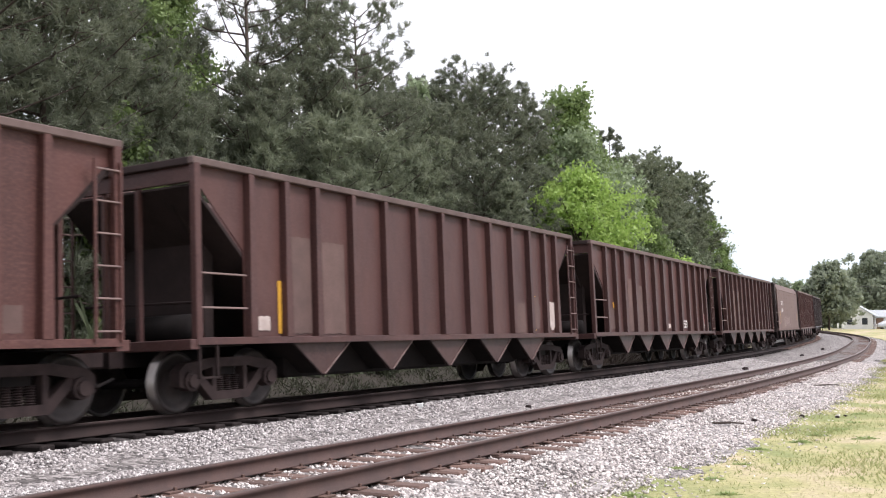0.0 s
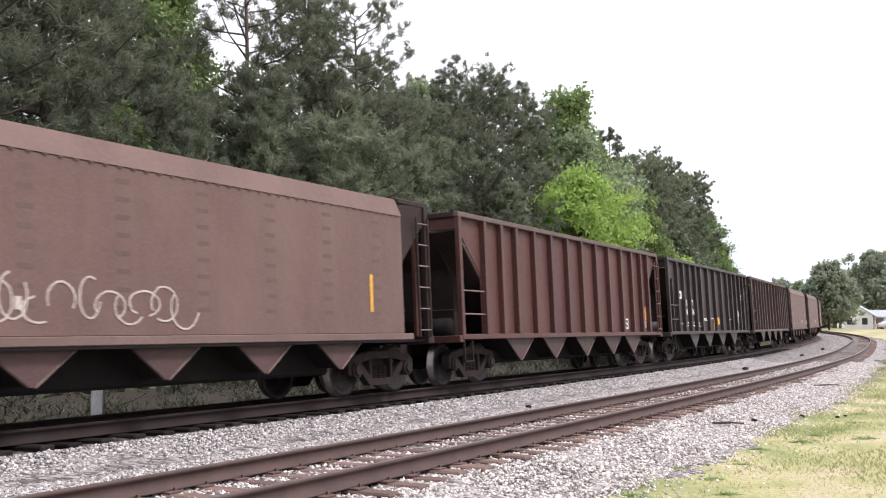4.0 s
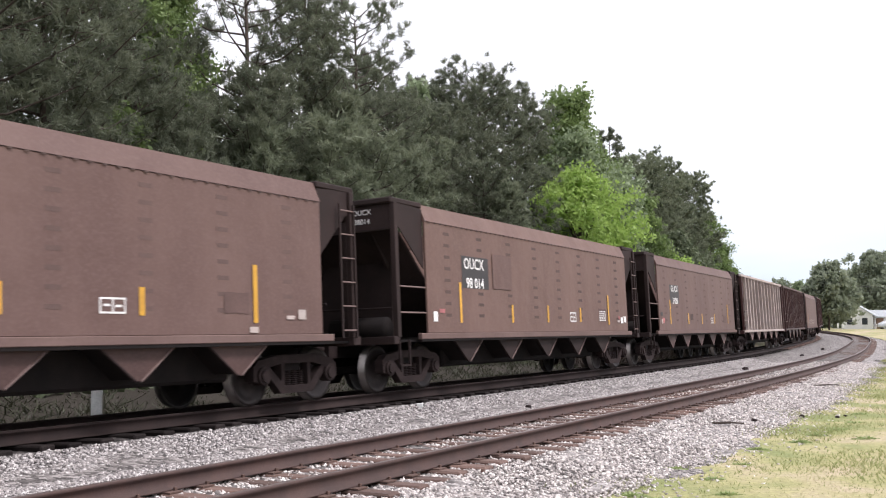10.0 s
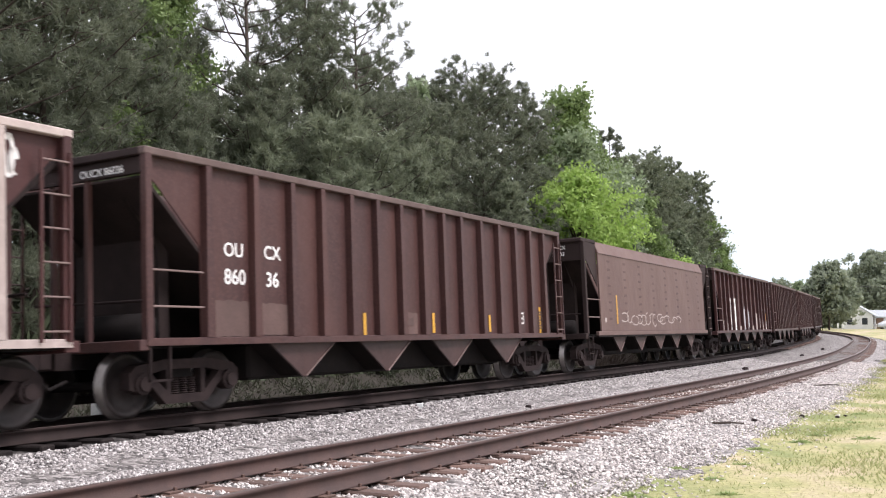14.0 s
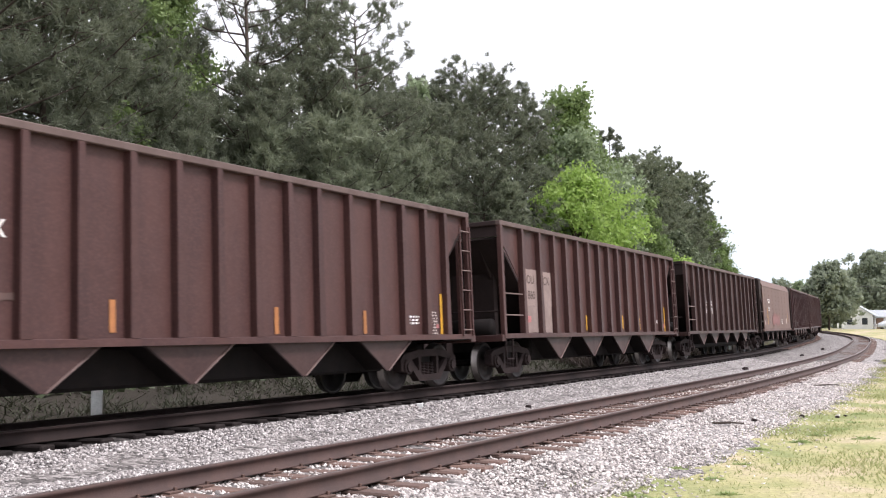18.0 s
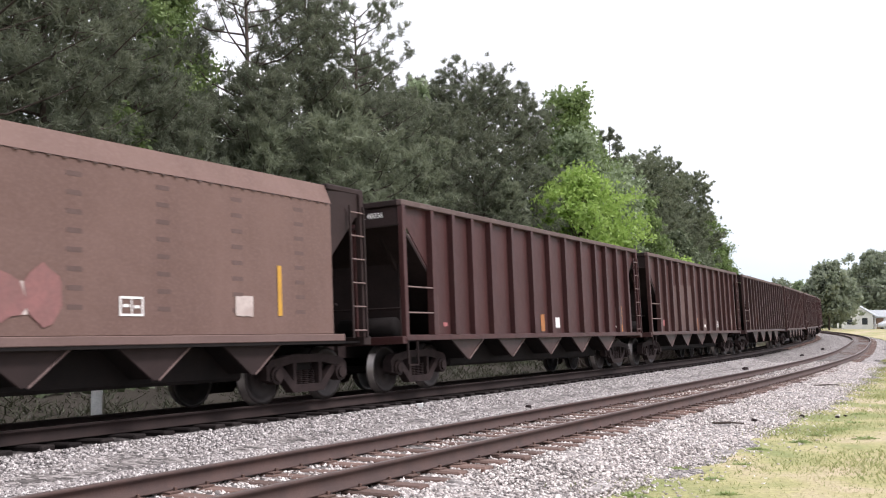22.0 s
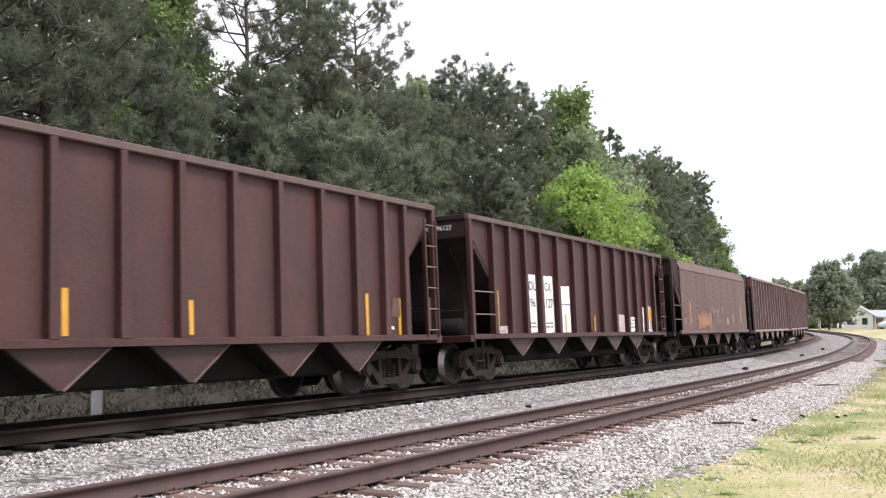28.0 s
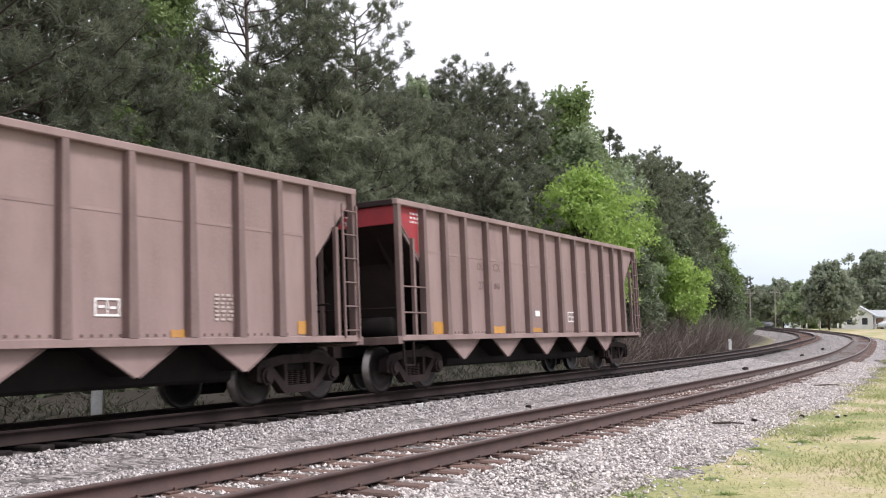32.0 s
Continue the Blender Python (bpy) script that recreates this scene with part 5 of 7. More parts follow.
    dress(6, 15, [
        ("F", 10.28, 1.52, 0.54, 5, "patch_grey", 0.058), ("F", 9.23, 1.45, 0.31, 1, "white_mark", 0.12),
        ("P", 1.69, 1.15, 0.23, 0.13, "patch_black", 0), ("P", 2.18, 1.41, 0.1, 0.18, "patch_black", 1), ("P", 13.14, 2.18, 0.63, 0.5, "blue", 1),
        ("P", 13.15, 1.14, 0.57, 0.79, "orange", 1), ("S", 13.71, 1.1, 0.82, "yellow"), ("D", 11.09, 1.2, 0.45, 0.33), ("D", 12.03, 1.21, 0.46, 0.33),
        ("S", 11.61, 1.25, 0.43, "yellow"),])
    dress(7, 0, [
        ("S", 2.62, 1.34, 0.85, "yellow"), ("S", 5.17, 1.35, 0.43, "yellow"), ("S", 7.41, 1.37, 0.41, "yellow"), ("S", 9.64, 1.38, 0.4, "yellow"),
        ("D", 8.91, 1.39, 0.46, 0.24), ("P", 5.65, 1.44, 0.45, 0.24, "smudge", 0), ("P", 11.39, 1.4, 0.46, 0.35, "patch_grey", 1),
        ("P", 1.5, 1.62, 0.23, 0.14, "patch_black", 1), ("P", 1.6, 1.39, 0.35, 0.18, "pink", 1), ("P", 13.44, 1.38, 0.26, 0.19, "white_mark", 0),
        ("S", 11.97, 1.31, 0.85, "yellow"), ("P", 11.32, 1.33, 0.46, 0.36, "patch_grey", 0), ("F", 11.16, 1.66, 0.36, 6, "patch_white", 0.052),
        ("P", 12.3, 1.33, 0.14, 0.11, "pink", 1),])
    dress(7, 15, [
        ("P", 12.84, 1.37, 0.18, 0.06, "patch_white", 0), ("P", 13.14, 1.36, 0.23, 0.17, "patch_white", 0),])
    dress(8, 0, [
        ("S", 2.62, 1.37, 0.83, "yellow"), ("S", 5.2, 1.36, 0.43, "yellow"), ("S", 7.4, 1.38, 0.39, "yellow"), ("S", 9.62, 1.39, 0.38, "yellow"),
        ("D", 8.89, 1.41, 0.44, 0.21), ("P", 11.52, 1.44, 0.56, 0.32, "patch_grey", 1),
        ("P", 1.45, 1.61, 0.28, 0.14, "patch_black", 1), ("P", 1.49, 1.4, 0.18, 0.16, "patch_white", 1), ("P", 6.67, 1.37, 0.26, 0.1, "patch_white", 1),
        ("S", 11.95, 1.3, 0.89, "yellow"), ("P", 13.11, 1.36, 0.2, 0.16, "patch_white", 0), ("P", 12.81, 1.36, 0.2, 0.06, "patch_white", 0),
        ("P", 11.9, 1.15, 0.2, 0.09, "patch_white", 1),])
    dress(9, 0, [
        ("P", 3.35, 2.07, 1.29, 0.69, "patch_black", 0), ("T", "OUCX", 3.29, 2.49, 0.33, "white_mark"), ("T", "98 014", 3.32, 2.08, 0.31, "white_mark"),
        ("S", 2.6, 1.33, 0.85, "yellow"), ("S", 5.22, 1.34, 0.41, "yellow"), ("S", 7.37, 1.36, 0.42, "yellow"), ("S", 9.65, 1.37, 0.39, "yellow"),
        ("D", 8.87, 1.38, 0.43, 0.25), ("P", 11.43, 1.4, 0.58, 0.35, "patch_grey", 1),
        ("F", 11.14, 1.72, 0.51, 5, "white_mark", 0.06), ("P", 1.46, 1.35, 0.17, 0.2, "white_mark", 0), ("P", 1.75, 1.53, 0.23, 0.08, "pink", 1),
        ("P", 4.72, 2.1, 1.03, 0.78, "dust", 0), ("P", 13.38, 1.38, 0.21, 0.18, "white_mark", 0),])
    dress(9, 15, [
        ("S", 11.92, 1.31, 0.85, "yellow"), ("P", 13.09, 1.35, 0.2, 0.18, "white_mark", 0), ("P", 12.79, 1.38, 0.21, 0.06, "patch_white", 0),
        ("P", 12.84, 1.47, 0.13, 0.09, "pink", 1),])
    dress(10, 0, [
        ("P", 3.32, 2.08, 1.26, 0.65, "patch_black", 0), ("T", "OUCX", 3.36, 2.49, 0.31, "white_mark"), ("T", "21036", 3.41, 2.07, 0.3, "white_mark"),
        ("S", 2.63, 1.34, 0.84, "yellow"), ("S", 5.2, 1.35, 0.4, "yellow"), ("S", 7.41, 1.36, 0.39, "yellow"), ("S", 9.62, 1.37, 0.38, "yellow"),
        ("S", 12.23, 1.38, 0.82, "yellow"), ("D", 8.9, 1.39, 0.42, 0.22), ("P", 5.73, 1.51, 0.36, 0.22, "smudge", 0), ("P", 11.55, 1.41, 0.61, 0.31, "patch_grey", 1),
        ("P", 1.45, 1.62, 0.26, 0.12, "patch_black", 1), ("P", 1.64, 1.38, 0.28, 0.17, "pink", 1), ("P", 1.46, 1.36, 0.15, 0.16, "patch_white", 1),])
    dress(11, 0, [
        ("P", 6.87, 2.82, 0.5, 0.35, "white_mark", 1), ("P", 2.62, 1.4, 0.49, 0.25, "white_mark", 1), ("P", 2.74, 1.76, 0.12, 0.1, "white_mark", 1),
        ("P", 1.57, 1.76, 0.11, 0.09, "white_mark", 1), ("P", 1.59, 1.58, 0.09, 0.11, "white_mark", 1), ("P", 10.32, 2.49, 0.19, 0.11, "white_mark", 1),
        ("P", 10.09, 1.76, 0.09, 0.08, "white_mark", 1), ("P", 12.23, 3.12, 0.19, 0.07, "white_mark", 1), ("P", 9.44, 3.26, 0.12, 0.12, "white_mark", 1),
        ("P", 6.59, 1.12, 0.09, 0.34, "orange", 0), ("P", 12.98, 1.1, 0.31, 0.45, "pink", 1), ("G", 13.49, 3.0, 0.45, 0.54, "white_mark", 6, 0.05),
        ("S", 13.11, 1.1, 0.77, "orange"), ("P", 12.75, 1.9, 0.12, 0.06, "white_mark", 1), ("P", 12.85, 1.3, 0.12, 0.12, "pink", 1),])
    dress(11, 15, [
        ("P", 12.69, 1.23, 0.24, 0.06, "patch_white", 0), ("P", 12.87, 1.1, 0.24, 0.06, "patch_white", 0),])
    dress(12, 0, [
        ("T", "OU", 1.86, 2.31, 0.3, "white_mark"), ("T", "CX", 2.79, 2.32, 0.3, "white_mark"), ("T", "860", 1.88, 1.89, 0.33, "white_mark"),
        ("T", "36", 2.78, 1.88, 0.33, "white_mark"), ("P", 1.62, 1.17, 0.22, 0.15, "patch_black", 0), ("P", 1.8, 1.1, 0.76, 0.54, "patch_grey", 1),
        ("P", 2.79, 1.12, 0.74, 0.49, "patch_grey", 1), 
        ("S", 13.39, 1.1, 0.64, "yellow"), ("P", 7.14, 1.1, 0.37, 0.42, "patch_grey", 1), ("S", 5.42, 1.1, 0.4, "yellow"),
        ("S", 7.97, 1.13, 0.4, "yellow"),])
    dress(12, 15, [
        ("S", 10.54, 1.14, 0.37, "yellow"), ("D", 12.01, 1.32, 0.39, 0.27), ("F", 12.91, 1.66, 0.76, 7, "patch_grey", 0.066),
        ("P", 6.99, 1.27, 0.33, 0.15, "patch_grey", 1),])
    dress(13, 0, [
        ("S", 2.65, 1.34, 0.84, "yellow"), ("G", 3.23, 1.3, 6.54, 0.42, "patch_white", 14, 0.035), ("P", 1.56, 1.38, 0.16, 0.13, "patch_white", 0),])
    dress(14, 0, [
        ("S", 1.37, 1.16, 0.86, "yellow"), ("P", 1.61, 1.1, 0.75, 0.43, "patch_white", 1), ("F", 1.5, 1.2, 0.44, 2, "smudge", 0.045),
        ("P", 1.48, 1.17, 0.1, 0.12, "pink", 0), ("P", 2.6, 1.1, 0.69, 0.31, "patch_white", 1), ("P", 3.46, 1.1, 0.65, 1.43, "white_mark", 1),
        ("P", 4.5, 1.1, 0.89, 1.43, "white_mark", 1), ("T", "OU", 3.52, 2.15, 0.31, "patch_black"), ("T", "96", 3.5, 1.75, 0.3, "patch_black"),
        ("T", "CX", 4.54, 2.15, 0.33, "patch_black"), ("T", "153", 4.5, 1.75, 0.29, "patch_black"), ("F", 3.31, 1.38, 0.38, 2, "smudge", 0.085),
        ("F", 4.28, 1.39, 0.5, 2, "smudge", 0.095), ("S", 4.21, 1.41, 0.26, "yellow"), ("P", 5.7, 1.1, 0.89, 0.18, "patch_white", 1),])
    dress(14, 15, [
        ("B", 6.46, 1.1, 2.27, 1.07, "spray", 5), ("G", 6.46, 1.1, 2.27, 1.07, "patch_black", 6, 0.02), ("P", 6.7, 1.1, 0.47, 0.23, "patch_white", 1),
        ("P", 9.16, 1.1, 1.16, 0.19, "patch_white", 1), ("P", 10.27, 1.1, 0.81, 0.81, "patch_white", 1), ("F", 9.98, 1.65, 0.31, 1, "yellow", 0.09),
        ("P", 11.41, 1.21, 0.55, 0.43, "white_mark", 0), ("D", 11.15, 1.26, 0.5, 0.32, "patch_black"), ("P", 12.29, 1.1, 0.66, 0.45, "patch_white", 1),
        ("P", 13.11, 1.1, 0.67, 1.07, "patch_white", 1), ("P", 13.2, 1.5, 0.51, 0.48, "yellow", 0), ("P", 12.95, 1.1, 0.73, 1.06, "white_mark", 1),
        ("P", 12.98, 1.45, 0.45, 0.4, "yellow", 0), ("F", 12.8, 1.81, 0.36, 7, "smudge", 0.043), ("P", 12.76, 1.27, 0.14, 0.1, "pink", 0),])
    dress(14, 30, [
        ("F", 13.02, 1.4, 0.17, 5, "pink", 0.034), ("F", 12.72, 1.19, 0.36, 2, "smudge", 0.065), ("P", 13.45, 1.1, 0.12, 0.45, "white_mark", 1),
        ("S", 12.64, 1.3, 0.53, "yellow"),])
    dress(15, 0, [
        ("T", "OU", 1.86, 2.31, 0.27, "white_mark"), ("T", "CX", 2.83, 2.3, 0.3, "white_mark"), ("T", "860", 1.87, 1.88, 0.31, "white_mark"),
        ("T", "89", 2.74, 1.89, 0.3, "white_mark"), ("P", 1.71, 1.1, 0.34, 0.22, "patch_grey", 1), ("P", 2.19, 1.14, 0.16, 0.09, "orange", 0),
        ("P", 1.9, 1.53, 0.73, 0.12, "patch_grey", 1), ("P", 2.87, 1.55, 0.67, 0.1, "patch_grey", 1), ("S", 4.67, 1.17, 0.43, "orange"),
        ("S", 8.08, 1.13, 0.43, "orange"), ("S", 10.63, 1.12, 0.42, "orange"), ("F", 12.19, 1.49, 0.37, 3, "white_mark", 0.063), 
        ("S", 13.47, 1.1, 0.82, "yellow"), ("F", 12.8, 1.58, 0.5, 8, "patch_white", 0.06),])
    dress(15, 15, [
        ("P", 13.29, 1.22, 0.11, 0.08, "pink", 1),])
    dress(16, 0, [
        ("P", 1.83, 1.76, 0.78, 0.9, "patch_pale", 1), ("P", 2.79, 1.76, 0.76, 0.88, "patch_pale", 1), ("P", 1.81, 1.11, 0.77, 0.65, "patch_pale", 1),
        ("P", 2.75, 1.11, 0.74, 0.64, "patch_pale", 1), ("T", "OU", 1.82, 2.31, 0.3, "smudge"), ("T", "860", 1.84, 1.93, 0.3, "smudge"),
        ("T", "CX", 2.82, 2.31, 0.29, "smudge"), ("P", 1.65, 1.36, 0.2, 0.15, "pink", 1), ("S", 5.66, 1.16, 0.41, "yellow"), ("S", 8.86, 1.19, 0.4, "yellow"),
        ("S", 10.56, 1.16, 0.44, "yellow"), ("F", 12.15, 1.49, 0.45, 2, "white_mark", 0.06), ("S", 13.45, 1.1, 0.82, "yellow"),
        ("F", 12.82, 1.59, 0.42, 8, "patch_white", 0.058),])
    dress(16, 15, [
        ("P", 13.32, 1.23, 0.16, 0.13, "pink", 1), ("P", 12.1, 1.31, 0.42, 0.22, "patch_white", 1),])
    dress(17, 0, [
        ("T", "OU", 3.52, 2.12, 0.3, "white_mark"), ("T", "CX", 4.5, 2.1, 0.31, "white_mark"), ("T", "96", 3.52, 1.8, 0.33, "white_mark"),
        ("T", "173", 4.52, 1.81, 0.31, "white_mark"), ("S", 1.41, 1.1, 0.84, "yellow"), ("P", 1.66, 1.23, 0.2, 0.1, "pink", 1), ("S", 4.28, 1.12, 0.46, "yellow"),
        ("S", 6.81, 1.13, 0.46, "yellow"), ("S", 9.04, 1.13, 0.43, "yellow"), ("S", 11.98, 1.19, 0.87, "yellow"), ("F", 11.03, 1.37, 0.47, 3, "patch_white", 0.057),])
    dress(18, 0, [
        ("T", "OUCX", 3.41, 2.5, 0.31, "white_mark"), ("T", "21007", 3.41, 2.09, 0.31, "white_mark"), ("S", 2.66, 1.35, 0.87, "yellow"),
        ("S", 5.2, 1.37, 0.39, "pink"), ("S", 7.43, 1.38, 0.4, "patch_white"), ("S", 12.23, 1.41, 0.8, "yellow"), ("D", 8.9, 1.38, 0.42, 0.26),
        ("P", 11.37, 1.4, 0.4, 0.3, "patch_white", 1), ("P", 1.5, 1.35, 0.22, 0.19, "patch_white", 0), ("P", 1.86, 1.39, 0.15, 0.11, "pink", 1),
        ("P", 1.47, 1.63, 0.26, 0.13, "patch_black", 1), ("B", 4.6, 1.25, 3.4, 0.75, "faded_pink", 6),])
    dress(19, 0, [
        ("P", 1.39, 1.1, 0.15, 0.8, "patch_grey", 0), ("S", 3.17, 1.11, 0.31, "orange"), ("P", 1.74, 1.26, 0.18, 0.08, "pink", 1),
        ("P", 7.92, 1.23, 0.28, 0.26, "white_mark", 1), ("P", 6.93, 1.14, 0.24, 0.42, "orange", 1), ("S", 13.13, 1.1, 0.77, "orange"),
        ("P", 12.84, 1.34, 0.63, 0.52, "patch_grey", 1), ("P", 12.77, 1.32, 0.17, 0.08, "pink", 1), ("P", 12.68, 1.22, 0.29, 0.07, "white_mark", 1),])
    dress(20, 0, [
        ("S", 1.7, 1.23, 0.76, "patch_grey"), ("P", 1.91, 1.29, 0.3, 0.2, "pink", 1), ("P", 1.59, 1.21, 0.17, 0.13, "patch_white", 0),
        ("P", 3.49, 1.13, 0.88, 1.63, "patch_grey", 1), ("P", 4.6, 1.13, 0.87, 1.66, "patch_grey", 1), ("P", 5.72, 1.14, 0.83, 1.67, "patch_grey", 1),
        ("P", 8.08, 1.23, 0.22, 0.1, "white_mark", 0), ("D", 10.01, 1.23, 0.55, 0.24), ("S", 6.85, 1.13, 0.46, "orange"), ("P", 8.0, 1.12, 0.95, 0.45, "patch_grey", 1), ("P", 8.08, 1.23, 0.24, 0.11, "white_mark", 0), ("P", 13.23, 1.2, 0.37, 0.64, "patch_grey", 1),
        ("F", 13.06, 1.8, 0.32, 9, "patch_white", 0.058), ("P", 13.2, 1.21, 0.3, 0.12, "pink", 1),])
    dress(21, 0, [
        ("S", 5.94, 1.29, 0.43, "yellow"), ("S", 8.37, 1.3, 0.42, "yellow"), ("S", 11.09, 1.33, 0.4, "yellow"), ("S", 13.42, 1.23, 0.94, "yellow"),
        ("P", 11.43, 1.1, 0.1, 2.47, "tan_rib", 0), ("P", 11.64, 1.1, 0.17, 2.58, "tan_rib", 0), ("P", 13.41, 1.1, 0.13, 2.48, "tan_rib", 0),
        ("P", 13.64, 1.1, 0.23, 2.59, "tan_rib", 0), ("P", 6.8, 1.16, 0.43, 0.3, "patch_grey", 1), ("F", 6.68, 1.41, 0.28, 4, "patch_white", 0.045),
        ("P", 10.3, 1.14, 0.53, 0.42, "patch_grey", 1), ("P", 12.03, 1.18, 0.41, 0.4, "patch_grey", 1), ("D", 11.83, 1.33, 0.41, 0.22),
        ("F", 12.76, 1.6, 0.51, 6, "pink", 0.07), ("T", "OU", 1.80, 2.31, 0.33, "white_mark"),])
    dress(21, 15, [
        ("T", "CX", 2.79, 2.32, 0.33, "white_mark"), ("T", "860", 1.82, 1.93, 0.3, "white_mark"), ("T", "46", 2.79, 1.92, 0.31, "white_mark"), ("S", 3.95, 1.32, 0.88, "yellow"),
        ("P", 1.80, 1.1, 0.7, 0.76, "patch_grey", 1), ("P", 2.82, 1.1, 0.78, 0.74, "patch_grey", 1), ("P", 1.75, 1.15, 0.25, 0.12, "pink", 1),])
    dress(22, 0, [
        ("T", "OU", 3.61, 2.17, 0.3, "white_mark"), ("T", "CX", 4.63, 2.18, 0.31, "white_mark"), ("T", "86", 3.59, 1.77, 0.31, "white_mark"),
        ("T", "049", 4.69, 1.76, 0.36, "white_mark"),])
    dress(23, 0, [
        ("T", "OU", 2.65, 2.02, 0.31, "white_mark"), ("T", "CX", 3.51, 2.01, 0.33, "white_mark"), ("T", "91", 2.63, 1.62, 0.29, "white_mark"),
        ("T", "019", 3.49, 1.6, 0.29, "white_mark"), ("S", 2.06, 1.1, 0.68, "yellow"), ("S", 5.36, 1.13, 0.6, "yellow"), ("S", 7.61, 1.13, 0.5, "yellow"), ("S", 12.21, 1.1, 0.75, "yellow"),
        ("S", 13.33, 1.1, 0.69, "yellow"), ("S", 14.49, 1.16, 0.68, "patch_grey"), ("P", 13.19, 1.44, 0.3, 0.21, "patch_grey", 1),
        ("P", 12.88, 1.3, 0.1, 0.1, "pink", 1), ("P", 13.0, 1.2, 0.19, 0.06, "white_mark", 0), ("P", 13.2, 1.55, 0.25, 0.24, "patch_grey", 1),])
    dress(24, 0, [
        ("S", 1.47, 1.25, 0.83, "yellow"), ("P", 1.61, 1.1, 0.68, 0.16, "patch_white", 1), ("F", 1.45, 1.18, 0.38, 1, "smudge", 0.04),
        ("P", 3.44, 1.11, 0.57, 1.43, "white_mark", 1), ("P", 4.46, 1.1, 0.79, 1.45, "white_mark", 1), ("P", 5.62, 1.1, 0.8, 1.22, "white_mark", 1),
        ("T", "OU", 3.53, 2.15, 0.33, "patch_black"), ("T", "96", 3.5, 1.74, 0.31, "patch_black"), ("T", "CX", 4.5, 2.16, 0.31, "patch_black"),
        ("T", "127", 4.55, 1.73, 0.34, "patch_black"), ("F", 3.27, 1.41, 0.37, 2, "smudge", 0.09), ("F", 4.31, 1.42, 0.47, 2, "smudge", 0.095),
        ("F", 5.45, 1.9, 0.52, 1, "smudge", 0.08), ("S", 5.66, 1.12, 0.47, "yellow"), ("S", 7.91, 1.13, 0.44, "yellow"),])
    dress(24, 15, [
        ("P", 10.25, 1.1, 0.67, 0.53, "patch_white", 1), ("P", 11.33, 1.1, 0.6, 0.45, "white_mark", 1), ("D", 11.09, 1.23, 0.52, 0.25, "patch_black"),
        ("P", 13.12, 1.1, 0.55, 0.83, "patch_white", 1), ("P", 13.21, 1.45, 0.47, 0.4, "yellow", 0), 
        ("S", 11.83, 1.28, 0.85, "yellow"), ("P", 12.82, 1.1, 0.7, 0.78, "white_mark", 1), ("P", 12.89, 1.44, 0.53, 0.42, "yellow", 0),
        ("F", 12.67, 1.84, 0.43, 9, "smudge", 0.039), ("P", 12.66, 1.3, 0.16, 0.1, "pink", 0), ("F", 12.94, 1.42, 0.17, 5, "smudge", 0.044),
        ("F", 12.54, 1.23, 0.4, 3, "smudge", 0.06), ("P", 13.36, 1.1, 0.09, 0.06, "white_mark", 0),])
    dress(25, 0, [
        ("S", 2.46, 1.35, 0.84, "yellow"), ("S", 10.55, 1.39, 0.42, "yellow"), ("S", 12.25, 1.4, 0.79, "yellow"), ("S", 7.57, 1.4, 0.32, "yellow"),
        ("P", 1.57, 1.36, 0.22, 0.2, "pink", 1), ("P", 1.5, 1.61, 0.19, 0.14, "patch_black", 1), ("B", 3.77, 1.17, 2.17, 0.67, "orange", 5),
        ("G", 3.77, 1.14, 2.54, 0.76, "patch_pale", 11, 0.05), ("B", 6.2, 1.4, 2.3, 0.55, "patch_grey", 5), ("G", 6.08, 1.37, 2.5, 0.66, "patch_pale", 9, 0.06), ("D", 9.04, 1.38, 0.31, 0.22),])
    dress(26, 0, [
        ("T", "OU", 3.49, 2.45, 0.27, "smudge"), ("T", "CX", 4.26, 2.47, 0.3, "smudge"), ("T", "27", 3.52, 2.04, 0.26, "smudge"),
        ("T", "001", 4.34, 2.05, 0.3, "smudge"), ("P", 1.54, 1.1, 0.48, 0.22, "amber", 1), ("P", 4.53, 1.11, 0.45, 0.12, "amber", 1),
        ("P", 6.97, 1.1, 0.5, 0.13, "amber", 1), ("P", 10.3, 1.1, 0.35, 0.1, "amber", 1), ("P", 13.19, 1.13, 0.36, 0.21, "amber", 1),
        ("P", 6.75, 1.5, 0.26, 0.1, "white_mark", 0), ("D", 8.77, 1.38, 0.43, 0.24), ("F", 11.03, 1.76, 0.41, 7, "patch_white", 0.06),
        ("F", 2.1, 1.73, 0.51, 3, "tan_rib", 0.06), ("F", 3.34, 1.6, 0.38, 1, "tan_rib", 0.06), ("F", 4.09, 1.61, 0.32, 2, "tan_rib", 0.08),])
    dress(26, 15, [
        ("P", 1.54, 1.34, 0.34, 0.12, "tan_rib", 0), ("F", 0.62, 3.5, 0.32, 3, "white_mark", 0.067),])
    dress(27, 0, [
        ("T", "OU", 3.66, 2.51, 0.23, "tan_rib"), ("T", "CX", 4.51, 2.52, 0.26, "tan_rib"), ("T", "27", 3.67, 2.08, 0.26, "tan_rib"),
        ("T", "010", 4.49, 2.11, 0.21, "tan_rib"), ("P", 1.61, 1.1, 0.48, 0.25, "amber", 1), ("P", 4.45, 1.1, 0.72, 0.16, "amber", 1),
        ("P", 6.7, 1.12, 0.61, 0.11, "amber", 1), ("P", 6.77, 1.51, 0.29, 0.14, "white_mark", 0), ("D", 8.81, 1.38, 0.5, 0.27),
        ("F", 0.58, 3.55, 0.32, 3, "white_mark", 0.083),])

